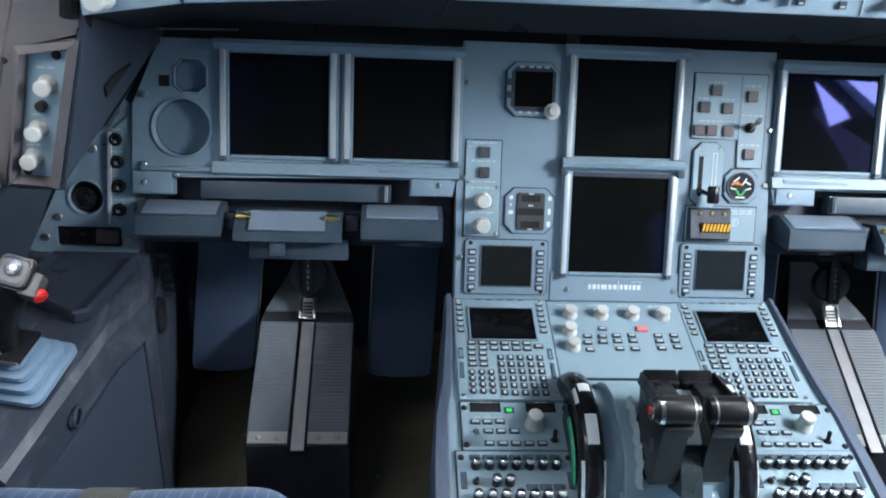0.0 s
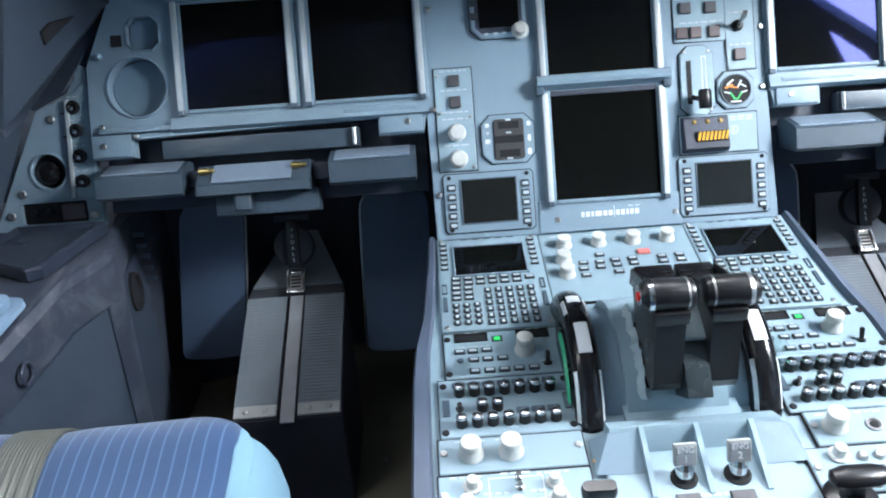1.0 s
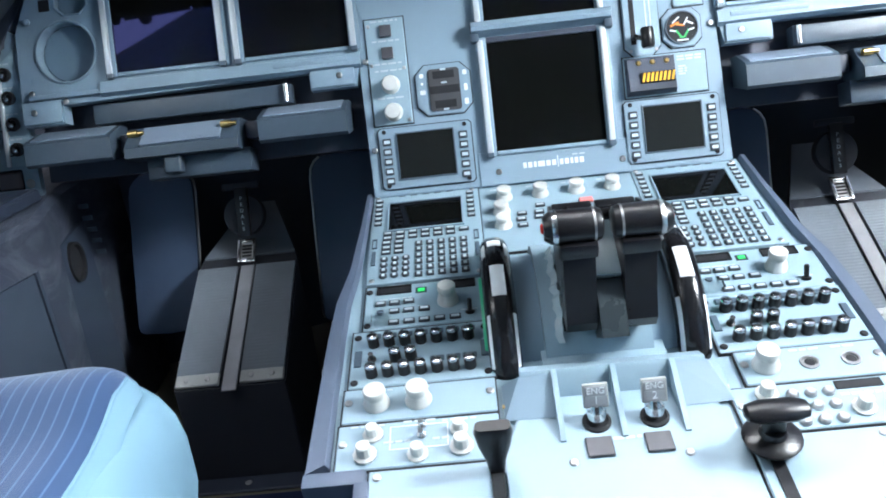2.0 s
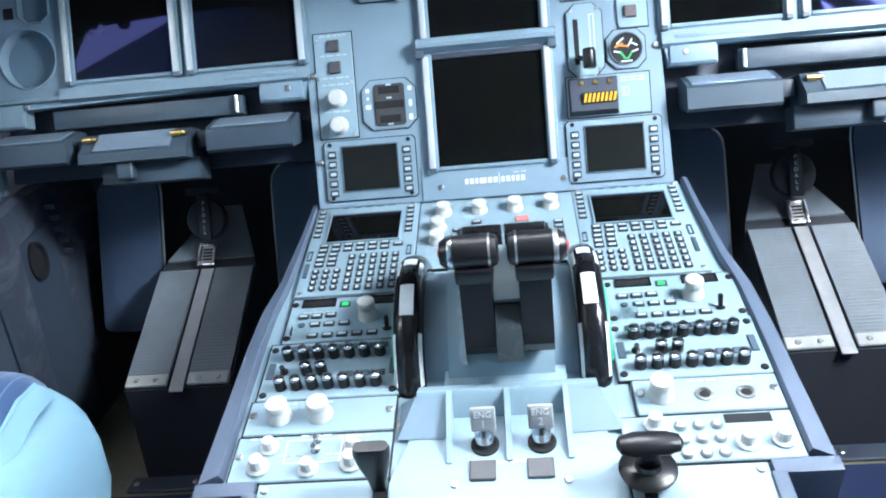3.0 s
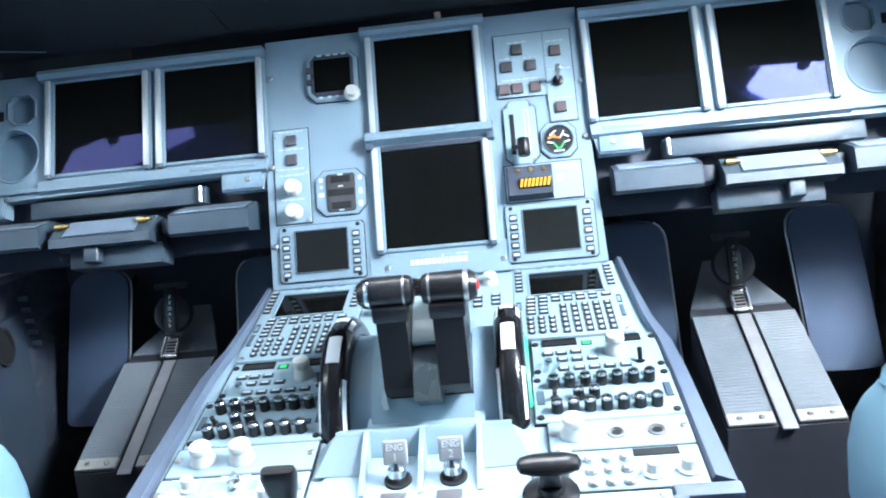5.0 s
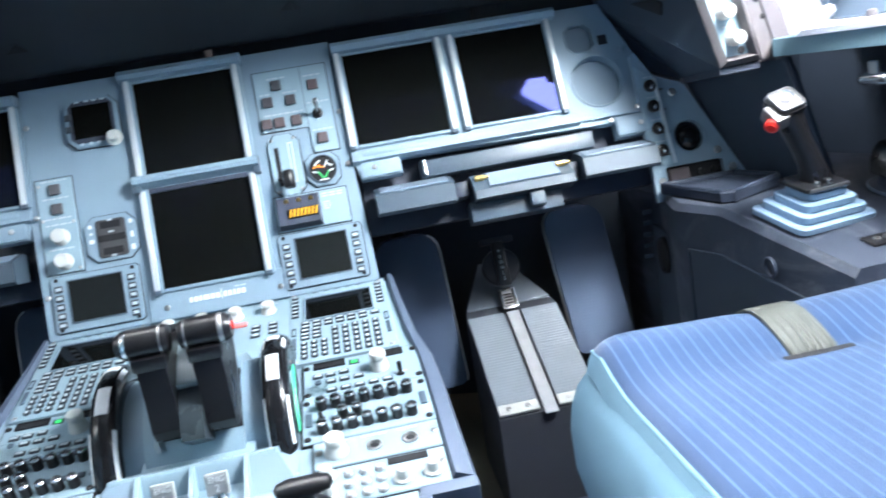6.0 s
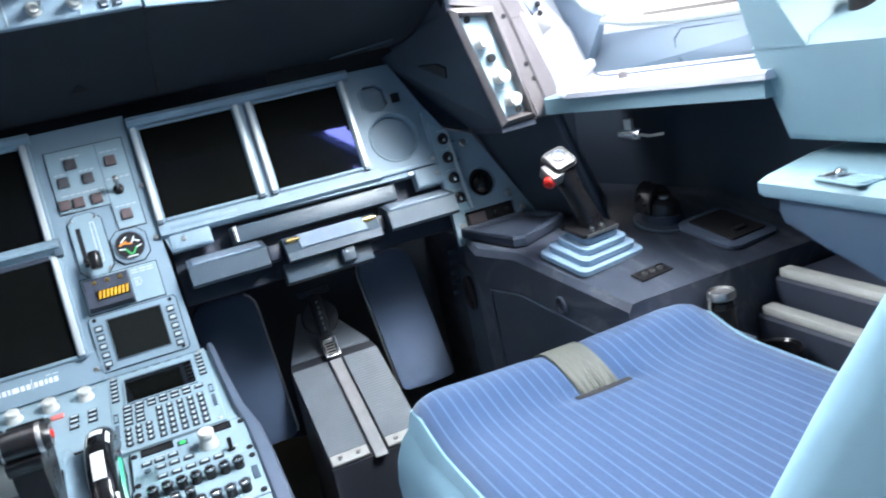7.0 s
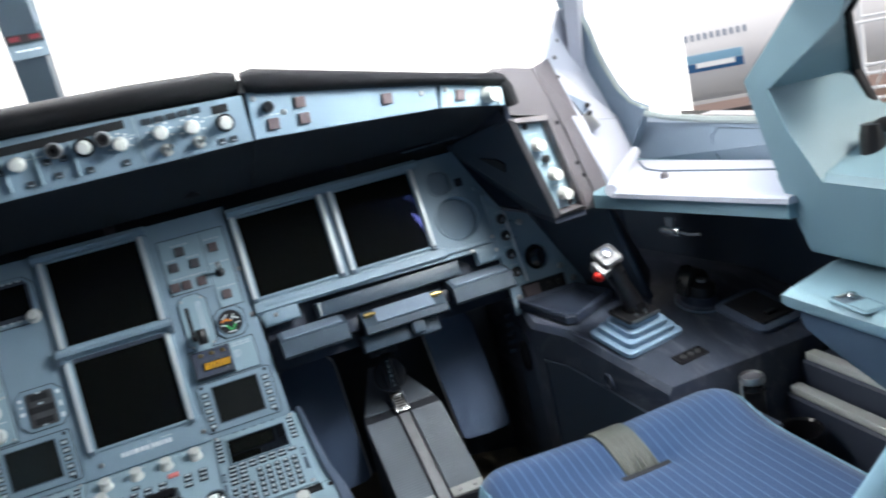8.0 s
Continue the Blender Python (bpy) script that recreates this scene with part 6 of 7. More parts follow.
    at = thing("console_tray", "dark recessed tray in a slate frame on the console", "tray", pose(s * 1.07, -0.328, ctop(-0.328), 13, 0, s * 8), group="console trays")
    part("tray_frame", loft(B(), [[(x, y, z) for x, y in rrect(-0.055 + i, 0.055 - i, -0.06 + i, 0.06 - i, 0.02, 4)] for i, z in ((0, 0), (0, 0.006), (0.004, 0.008))]), RIM, at, "slate frame")
    part("tray_lid", box(B(), -0.038, 0.038, -0.045, 0.045, 0.008, 0.0105, 0.002, 1), MATTE, at, "black lid")
    part("lid_tab", box(B(), -0.012, 0.012, -0.03, -0.02, 0.0105, 0.0145, 0.001, 1), BLACK, at)

    # low storage behind the console
    st = thing("side_storage", "dark storage box with pale edges behind the side console", "storage box", None, group="side storage")
    part("body", box(B(), *sorted((s * 1.022, s * 1.2)), -1.2, -0.432, 0.0, 0.345, 0.004, 1), NAVY, st)
    part("upper_step", box(B(), *sorted((s * 1.061, s * 1.2)), -1.2, -0.432, 0.345, 0.392, 0.004, 1), NAVY, st)
    for x, z in ((1.026, 0.345), (1.064, 0.392)):
        part("edge_strip", box(B(), *sorted((s * x, s * (x + 0.022))), -0.9, -0.44, z, z + 0.014, 0.004, 2), BEIGE, st, "pale edge strip")
    part("inner_bin", lathe(B(), [(0.034, 0.0), (0.037, 0.33), (0.0355, 0.334), (0.032, 0.33), (0.03, 0.26)], s * 0.972, -0.522, 28), GLOSS, st, "black round bin")
    part("panel", box(B(), *sorted((s * 0.90, s * 0.915)), -0.56, -0.432, 0.0, 0.38, 0.004, 2), CONSOLE, st)
    fk = thing("flask", "small steel-capped black flask beside the console", "flask", pose(s * 0.946, -0.456, 0.035) @ Matrix.Diagonal((0.72, 0.72, 0.985, 1)), group="flasks")
    part("body", lathe(B(), [(0.022, -0.035), (0.024, -0.033), (0.024, 0.355), (0.02, 0.365)], n=24), BLACK, fk)
    part("cap", lathe(B(), [(0.0225, 0.368), (0.0275, 0.371), (0.0275, 0.379), (0.0255, 0.382), (0.0225, 0.378)], n=28), STEEL, fk, "brushed steel cap")
    part("cap_disc", lathe(B(), [(0.0225, 0.374), (0.0225, 0.379), (0.0195, 0.38)], n=24), KEY_GREY, fk, "grey cap disc")
    for a in (-1, 1):
        part("clip", rods(B(), [(a * 0.0265, 0.004, 0.34), (a * 0.0285, 0.004, 0.36), (a * 0.026, 0.002, 0.376)], 0.0028, 6), SILVER, fk, "bright wire clip")
    part("clip_ring", lathe(B(), [(0.0255, 0.352), (0.0255, 0.357), (0.023, 0.357)], n=24), BLACK, fk)

    # corner panel beside the dashboard
    K = pose(-0.0165, 0.03 if s < 0 else 0.008, 0.46, 76.5, 0, 0)
    cp = thing("corner_panel", "blue-grey corner panel with four small dark sockets and a round vent", "control panel", K, group="corner panels")
    X = lambda x: s * x
    edge_pts = ((0.764, 0.252), (0.7715, 0.257), (0.7955, 0.214), (0.803, 0.209), (0.842, 0.194), (0.848, 0.188), (0.934, 0.012), (0.764, -0.004))
    vent_line = [(X(0.8395) + 0.0272 * math.cos(2 * math.pi * k / 32), 0.1005 + 0.0272 * math.sin(2 * math.pi * k / 32)) for k in range(32)]
    inset_line = rrect(*sorted((X(0.788), X(0.89))), 0.02, 0.053, 0.004, 3)
    part("plate", pierced(B(), [(X(a), b) for a, b in edge_pts], [vent_line, inset_line], -0.012, 0.0), PANEL, cp)
    part("socket_strip", poly(B(), [(X(a), b) for a, b in ((0.7665, 0.232), (0.7985, 0.206), (0.8075, 0.058), (0.7665, 0.058))], 0.0, 0.003, 0.001), PANEL_LIGHT, cp, "socket strip")
    part("strip_edge", box(B(), -0.0032, 0.0032, 0.0, 0.149, 0.003, 0.0075, 0.0015, 2), RAIL, cp, "polished raised edge", at2(X(0.804), 0.058, 0.0, 3.4 * s))
    for a, b in ((0.787, 0.195), (0.7865, 0.16), (0.7865, 0.121), (0.787, 0.083)):
        so = part("socket", lathe(B(), [(0.0105, 0.003), (0.0105, 0.007), (0.008, 0.0085), (0.0062, 0.0085), (0.0058, 0.004)], X(a), b, 20), BLACK, cp, "black socket")
        part("socket_pin", lathe(B(), [(0.0042, 0.004), (0.0038, 0.011), (0.002, 0.012)], X(a + 0.001), b - 0.002, 12), CHROME, so, "bright connector pin")
        part("socket_tab", box(B(), *sorted((X(a + 0.006), X(a + 0.021))), b - 0.0095, b - 0.0075, 0.003, 0.006, 0.0006, 1), BLACK, so)
        writing(cp, *sorted((X(a - 0.009), X(a + 0.009))), b + 0.0145, 0.002, 0.0032)
    part("strip_screw", SCREW, None, cp, "", at2(X(0.799), 0.104, 0.003) @ Matrix.Scale(0.7, 4))
    part("vent_ring", hoop(B(), [(0.0295, -0.0004), (0.029, 0.002), (0.0268, 0.0022), (0.0262, -0.0125), (0.0275, -0.0125)], X(0.8395), 0.1005, 32), PANEL, cp)
    part("vent_core", lathe(B(), [(0.0268, -0.02), (0.0268, -0.0118), (0.006, -0.0116)], X(0.8395), 0.1005, 32), MATTE, cp, "black round vent")
    part("vent_ball", lathe(B(), [(0.021, -0.012), (0.019, -0.006), (0.013, -0.002), (0.006, -0.0005)], X(0.8435), 0.098, 24), GLOSS, cp, "glossy black vent ball")
    part("inset", box(B(), *sorted((X(0.786), X(0.892))), 0.018, 0.055, -0.016, -0.0085), MATTE, cp, "black inset")
    part("inset_switch", box(B(), *sorted((X(0.794), X(0.83))), 0.024, 0.049, -0.0085, -0.002, 0.002, 1), KEY_BROWN, cp, "brown rocker switch")
    for a in (0.853, 0.876):
        part("inset_socket", lathe(B(), [(0.006, -0.0085), (0.006, -0.005), (0.004, -0.0045)], X(a), 0.037, 14), BLACK, cp)
    for a, b in ((0.8245, 0.179), (0.8845, 0.068), (0.7785, 0.03), (0.906, 0.035)):
        part("screw", SCREW, None, cp, "", at2(X(a), b, 0.0) @ Matrix.Scale(1.5, 4))
    rw = thing("console_riser", "dark navy wall panel rising from the console to the side panel", "panel", None, group="console risers")
    part("panel", world_quad(B(), [(X(a) + 2.1 * off, b, c2) for a, b, c2 in ((0.832, 0.078, 0.672), (0.898, -0.165, 0.672), (0.9, -0.183, 0.634), (0.949, -0.18, 0.474), (0.915, 0.014, 0.47))], 0.008, INSIDE), NAVY_WALL, rw)
    part("return_flange", world_quad(B(), [(X(a) + 2.1 * off, b, c2) for a, b, c2 in ((0.898, -0.165, 0.672), (0.9, -0.183, 0.634), (0.949, -0.18, 0.474), (1.05, -0.02, 0.47), (0.97, -0.02, 0.672))], 0.006, (X(1.3), -0.5, 0.6)), NAVY, rw)

    # gauge panel at the glareshield's end
    G = pose(0, -0.15, 0, 90, 0, 0) if s > 0 else pose(-0.008, -0.15, -0.008, 90, 0, 0)
    gg = thing("side_light_panel", "blue-grey side panel with three ivory knobs in a dark housing", "control panel", G, group="side light panels")
    part("plate", poly(B(), [(X(a), b) for a, b in ((0.764, 0.852), (0.812, 0.846), (0.851, 0.686), (0.812, 0.684))], -0.024, -0.0085), PANEL_LIGHT, gg)
    part("housing", loft(B(), [[(X(a), b, z) for a, b, z in ((0.7455, 0.868, 0.004), (0.822, 0.858, 0.004), (0.8635, 0.674, 0.004), (0.8, 0.671, 0.004))], [(X(a), b, z) for a, b, z in ((0.757, 0.859, 0.0125), (0.8155, 0.85, 0.0125), (0.855, 0.682, 0.0125), (0.808, 0.679, 0.0125))], [(X(a), b, z) for a, b, z in ((0.764, 0.852, -0.012), (0.812, 0.846, -0.012), (0.851, 0.686, -0.012), (0.812, 0.684, -0.012))], [(X(a), b, z) for a, b, z in ((0.75, 0.862, -0.03), (0.82, 0.856, -0.03), (0.862, 0.676, -0.03), (0.803, 0.675, -0.03))]], True), TRIM, gg, "mauve-grey housing rim")
    for a, b in ((0.7955, 0.809), (0.8165, 0.75), (0.829, 0.711)):
        part("knob", KNOB_BIG, None, gg, "", at2(X(a), b, -0.0085) @ Matrix.Diagonal((0.85, 0.85, 0.8, 1)))
    part("black_knob", lathe(B(), [(0.0072, -0.0085), (0.0072, 0.0), (0.005, 0.002)], X(0.8065), 0.781, 16), BLACK, gg)
    for a, b in ((0.779, 0.846), (0.84, 0.692)):
        part("fastener", FASTENER, None, gg, "", at2(X(a), b, -0.0085))
    for a0, b in ((0.783, 0.829), (0.8, 0.768), (0.814, 0.727)):
        writing(gg, min(X(a0), X(a0 + 0.022)), max(X(a0), X(a0 + 0.022)), b, 0.002, -0.0083)

    ck2 = thing("glareshield_cheek", "dark navy cheek panel between dashboard and side panel", "panel", None, group="glareshield cheeks")
    cheek = [(0.712 - 0.9 * off, 0.15, 0.81), (0.7455, -0.15, 0.868), (0.80, -0.15, 0.671), (0.832 - 2.1 * off, 0.062, 0.654), (0.781 - 2.1 * off, 0.072, 0.675), (0.75 - off, 0.112, 0.715)]
    for name, ids in (("rear_facet", (0, 1, 2)), ("lower_facet", (0, 2, 3)), ("inner_facet", (0, 3, 4)), ("inner_facet", (0, 4, 5))):
        part(name, world_quad(B(), [(X(cheek[i][0]), cheek[i][1], cheek[i][2]) for i in ids], 0.01, INSIDE), NAVY_WALL, ck2)
    a, b, c2 = (Vector((X(p[0]), p[1], p[2])) for p in (cheek[0], cheek[1], cheek[2]))
    o = a * 0.38 + b * 0.3 + c2 * 0.32
    e1, e2 = (b - a).normalized(), (c2 - a).normalized()
    part("vent_triangle", world_quad(B(), [o - e1 * 0.026 - e2 * 0.026, o + e1 * 0.018 - e2 * 0.004, o + e1 * 0.02 + e2 * 0.018, o - e1 * 0.016 + e2 * 0.045], -0.003, INSIDE), MATTE, ck2, "black triangular vent")
    part("top_filler", world_quad(B(), [(X(0.744), -0.152, 0.864), (X(0.731), 0.124, 0.79), (X(0.733), 0.124, 0.85), (X(0.738), -0.165, 0.905)], 0.008, INSIDE), NAVY, ck2)
    part("end_filler", world_quad(B(), [(X(0.72), -0.175, 0.93), (X(0.75), -0.146, 0.862), (X(0.84), -0.1, 0.855), (X(0.84), -0.1, 0.93)], 0.012, INSIDE), PADDING, ck2, "black padded end piece")
    bm = B()
    world_quad(bm, [(X(a), b, c2) for a, b, c2 in ((0.80, -0.15, 0.671), (0.862, -0.15, 0.672), (0.93, 0.06, 0.652), (0.834 - 2.1 * off, 0.06, 0.654))], 0.01, (0, 0, 1.5))
    part("underside", bm, NAVY, ck2)

    tr = thing("pillar_trim", "mauve-grey plastic trim at the foot of the window pillar", "trim", G, group="pillar trims")
    part("strip", poly(B(), [(X(a), b) for a, b in ((0.735, 0.90), (0.722, 0.945), (0.76, 0.955), (0.815, 0.942), (0.9, 0.668), (0.864, 0.67), (0.8225, 0.8605), (0.746, 0.8705))], -0.06, 0.002, 0.004), TRIM, tr)
    fore = [(0.806, -0.1505, 0.942), (0.845, -0.1505, 0.832), (0.89, -0.1505, 0.668)]
    rear = [(0.895, -0.03, 0.945), (0.9, -0.1, 0.835), (0.945, -0.118, 0.68)]
    for k in (0, 1):
        part("side_facet", world_quad(B(), [Matrix.Identity(4) @ G.inverted() @ Vector((X(p[0]), p[1], p[2])) for p in (fore[k], rear[k], rear[k + 1], fore[k + 1])], 0.006, G.inverted() @ Vector(INSIDE)), TRIM, tr)
    for a, b in ((0.863, 0.76), (0.872, 0.735), (0.838, 0.84)):
        part("screw", FASTENER, None, tr, "", at2(X(a), b, 0.002) @ Matrix.Scale(0.7, 4))
    pp = thing("pillar_panel", "white lavender painted window pillar panel with small latches", "panel", None, group="pillar panels")
    inner = [(0.945, -0.02, 1.03), (0.885, -0.04, 0.935), (0.88, -0.12, 0.83), (0.925, -0.135, 0.69)]
    outer = [(0.968, -0.03, 1.028), (1.03, 0.04, 0.885), (1.07, 0.05, 0.785), (1.09, 0.03, 0.69)]
    bm = B()
    for p, q, p2, q2 in zip(inner, outer, inner[1:], outer[1:]):
        for tri in ((p, q, q2), (p, q2, p2)):
            world_quad(bm, [(X(v[0]), v[1], v[2]) for v in tri], 0.008, INSIDE)
    part("panel", bm, PILLAR, pp)
    lt = part("latch", box(B(), -0.02, 0.016, -0.016, 0.02, 0, 0.012, 0.003, 2), STEEL, pp, "small metal latch", look((X(0.935), -0.085, 0.812), (X(0.3), -1.2, 0.9)) @ pose(0, 0, 0, 0, 180, -30 * s))
    part("latch_guide", poly(B(), [(-0.016, 0.022), (0.016, 0.022), (0.022, 0.034), (0.004, 0.075), (-0.008, 0.07)], 0.0, 0.006), TABLE_TOP, lt, "grey triangular guide")
    part("latch_tongue", box(B(), -0.004, 0.004, 0.02, 0.06, 0.005, 0.012, 0.002, 1), MATTE, lt)
    for a, b in ((-0.018, -0.012), (0.014, 0.016), (0.02, 0.03)):
        part("latch_screw", lathe(B(), [(0.005, 0.0), (0.005, 0.014), (0.003, 0.016)], a, b, 10), MATTE, lt)
    for a, b, c2 in ((0.9, -0.06, 0.91), (0.915, -0.03, 0.945), (0.97, -0.03, 0.77), (0.985, -0.04, 0.735), (0.865, -0.1, 0.86), (0.93, -0.02, 0.975)):
        part("rivet", lathe(B(), [(0.004, -0.002), (0.004, 0.002), (0.002, 0.003)], n=10), TRIM, pp, "", look((X(a), b, c2), (X(0.3), -1.2, 0.9)) @ pose(0, 0, 0, 0, 180, 0))

    # window shelf
    sh = thing("window_shelf", "pale blue-white window shelf with a raised white edge", "shelf", None, group="window shelves")
    deck = [(0.868, -0.18), (0.975, -0.55), (1.19, -0.62), (1.16, -0.34), (1.085, 0.02), (0.95, -0.05)]
    part("deck", loft(B(), [[(X(a), b, z) for a, b in deck] for z in (0.676, 0.682, 0.700)]), LINING, sh, "pale blue deck with a front lip")
    mat_top = [(0.872, -0.235), (0.969, -0.56), (1.15, -0.6), (1.125, -0.34), (1.045, -0.035)]
    part("cover", loft(B(), [[(X(a), b, z) for a, b in mat_top] for z in (0.7, 0.708)] + [[(X(a + (0.004 if a < 1 else -0.004)), b, 0.711) for a, b in mat_top]]), PILLAR, sh, "white shelf cover")
    part("end_rim", rods(B(), [(X(0.872), -0.24, 0.714), (X(0.96), -0.135, 0.718), (X(1.05), -0.035, 0.726)], 0.011, 8), PILLAR, sh, "raised white rim")
    part("groove", rods(B(), [(X(1.035), -0.07, 0.712), (X(1.012), -0.12, 0.712), (X(0.999), -0.155, 0.712), (X(1.0), -0.2, 0.712), (X(1.073), -0.406, 0.712), (X(1.115), -0.53, 0.712)], 0.0022, 6), TABLE, sh, "dark groove")
    part("knob", lathe(B(), [(0.008, 0), (0.007, 0.008), (0.004, 0.01)], n=14), TRIM, sh, "small dark knob", pose(X(0.973), -0.252, 0.711))
    rl = thing("map_light", "small metal reading light under the window shelf", "lamp", look((X(0.937), -0.303, 0.632), (X(0.955), -0.396, 0.632)) @ Matrix.Scale(0.78, 4), group="map lights")
    part("body", lathe(B(), [(0.009, -0.03), (0.011, -0.025), (0.011, 0.02), (0.007, 0.03)], n=16), CHROME, rl, "bright metal body")
    part("wire", rods(B(), [(0, 0, -0.02), (0.0, -0.004, -0.05), (0, 0.0, -0.085)], 0.003, 6), STEEL, rl)
    part("bracket", box(B(), -0.004, 0.004, 0.0, 0.03, -0.01, 0.01, 0.001, 1), STEEL, rl)

    # wall above the shelf and the lining round the rear window
    wl2 = thing("wall_lining_%s" % sd, "pale blue wall lining below the side window", "wall", None, kind="structure")
    part("panel", loft(B(), [[(X(a), b, c2) for a, b, c2 in ((1.09, 0.06, 0.69), (1.105, 0.12, 0.772), (1.125, 0.12, 0.782), (1.14, 0.12, 0.69))], [(X(a), b, c2) for a, b, c2 in ((1.17, -0.6, 0.69), (1.15, -0.6, 0.768), (1.17, -0.6, 0.778), (1.22, -0.6, 0.69))]]), LINING_BLUE, wl2)
    edge = [(0.949, -0.062, 1.042), (0.983, -0.044, 0.977), (1.004, -0.023, 0.935), (1.022, -0.012, 0.902), (1.047, -0.003, 0.856), (1.064, -0.016, 0.822), (1.079, -0.051, 0.806)]
    back = [(0.945, -0.015, 1.05), (0.972, 0.005, 0.985), (0.995, 0.03, 0.935), (1.01, 0.045, 0.90), (1.037, 0.055, 0.85), (1.06, 0.06, 0.80), (1.08, 0.03, 0.72)]
    # bluer lining colour here puts the shade on the frame's side into paint
    part("corner_frame", loft(B(), [[(X(p[0]), p[1], p[2]), (X(p[0] + 0.02), p[1] + 0.01, p[2] + 0.004), (X(q[0] + 0.03), q[1] + 0.01, q[2]), (X(q[0]), q[1], q[2])] for p, q in zip(edge, back)]), LINING_BLUE, wl2, "pale blue rounded window corner")
    part("corner_seal", rods(B(), [(X(a + 0.006), b, c2) for a, b, c2 in edge], 0.005, 6), FRAME_WIN, wl2, "grey-green window seal")
    part("sill", rods(B(), [(X(1.082), -0.045, 0.797), (X(1.1), -0.1, 0.786), (X(1.125), -0.2, 0.778), (X(1.152), -0.56, 0.774)], 0.007, 8), FRAME_WIN, wl2, "grey-green window seal")
    part("panel_seam", rods(B(), [(X(1.116), -0.215, 0.704), (X(1.1165), -0.2, 0.722), (X(1.119), -0.196, 0.748), (X(1.124), -0.21, 0.762), (X(1.138), -0.4, 0.762)], 0.0016, 6), TABLE, wl2, "fine panel seam")
    rlin = thing("window_lining_%s" % sd, "pale blue moulded lining of the sliding window with a ledge", "wall", None, kind="structure")
    part("box", loft(B(), [[(X(a), b, c2) for a, b, c2 in ((1.008, yb, 0.618), (1.0, yb - 0.004, 0.628), (0.975, yt, 0.737), (0.981, yt, 0.748), (1.1, yt, 0.797), (1.25, yt, 0.797), (1.25, yb, 0.618))] for yb, yt in ((-0.55, -0.536), (-0.558, -0.544), (-1.45, -1.45))]), LINING, rlin)
    key = [[(0.9735, -0.542, 0.736), (0.9735, -0.625, 0.736), (1.1, -0.63, 0.80), (1.19, -0.55, 0.76)], [(0.953, -0.534, 0.829), (0.953, -0.592, 0.812), (1.1, -0.59, 0.825), (1.18, -0.5, 0.82)], [(0.945, -0.529, 0.879), (0.947, -0.572, 0.867), (1.1, -0.567, 0.862), (1.17, -0.48, 0.875)], [(0.945, -0.645, 0.98), (0.953, -0.70, 0.945), (1.06, -0.60, 0.945), (1.12, -0.56, 0.98)], [(0.885, -0.715, 1.12), (0.9, -0.84, 1.1), (0.985, -0.82, 1.1), (1.0, -0.66, 1.12)], [(0.74, -0.86, 1.43), (0.745, -1.04, 1.42), (0.83, -1.03, 1.43), (0.86, -0.82, 1.43)]]
    rs = [[tuple(p + (q - p) * k / 5 for p, q in zip(v0, v1)) for v0, v1 in zip(r0, r1)] for r0, r1 in zip(key, key[1:]) for k in range(5)] + [key[-1]]
    part("column", loft(B(), [[(X(a), b, c2) for a, b, c2 in r] for r in rs]), LINING, rlin, "pale blue leaning column")
    part("seal", rods(B(), [(X(1.098), -0.60, 0.806), (X(1.098), -0.588, 0.826), (X(1.096), -0.572, 0.862), (X(1.058), -0.605, 0.945), (X(0.983), -0.822, 1.1), (X(0.94), -0.9, 1.2)], 0.007, 8), MATTE, rlin, "black window seal")
    part("seal", rods(B(), [(X(1.098), -0.60, 0.806), (X(1.106), -0.65, 0.800), (X(1.12), -1.42, 0.8)], 0.004, 8), FRAME_WIN, rlin, "grey window seal")
    part("upper_panel", world_quad(B(), [(X(0.93), -0.8, 1.205), (X(0.975), -1.65, 1.205), (X(0.845), -1.65, 1.43), (X(0.79), -0.8, 1.43)], 0.02, INSIDE), LINING, rlin, "pale blue panel over the sliding window")
    part("rear_panel", world_quad(B(), [(X(1.155), -1.03, 0.795), (X(1.18), -1.5, 0.795), (X(0.95), -1.65, 1.22), (X(0.925), -1.03, 1.22)], 0.02, INSIDE), LINING, rlin, "pale blue panel behind the sliding window")
    lp3 = part("ledge_latch", rim4(B(), -0.03, 0.03, -0.016, 0.016, 0.006, 0.006, 0, 0.006, 0.002), STEEL, rlin, "metal latch plate", pose(X(1.052), -0.795, 0.7785, 0, -22.4 * s, 0) @ pose(0, 0, 0, 0, 0, 80 if s > 0 else 100))
    part("latch_bar", box(B(), -0.018, 0.018, -0.014, -0.004, 0, 0.006, 0.002, 1), WORN_METAL, lp3)
    part("stud", lathe(B(), [(0.005, 0), (0.004, 0.006)], n=12), TABLE, rlin, "", pose(X(1.02), -0.82, 0.67, 0, -90 * s, 0))
    ch = thing("window_crank", "black folding crank handle of the sliding window", "crank handle", None, group="window cranks")
    part("hub", lathe(B(), [(0.0165, -0.02), (0.0155, 0.012), (0.012, 0.026)], n=20), BLACK, ch, "", pose(X(1.035), -0.65, 0.776))
    part("arm", rods(B(), [(X(1.035), -0.65, 0.79), (X(1.045), -0.657, 0.797), (X(1.075), -0.682, 0.801), (X(1.108), -0.708, 0.802)], 0.0105, 12), BLACK, ch)
    part("knob", lathe(B(), [(0.0145, -0.014), (0.0175, 0.0), (0.0215, 0.056), (0.0225, 0.068), (0.019, 0.074)], n=20), BLACK, ch, "black tapered knob", pose(X(1.108), -0.708, 0.8))
    # box below the ledge
    ar = thing("side_locker", "pale blue lidded locker with a recessed metal latch", "locker", None, group="side lockers")
    foot = [(0.922, -0.585), (1.03, -0.548), (1.2, -0.56), (1.2, -1.2), (0.915, -1.2)]
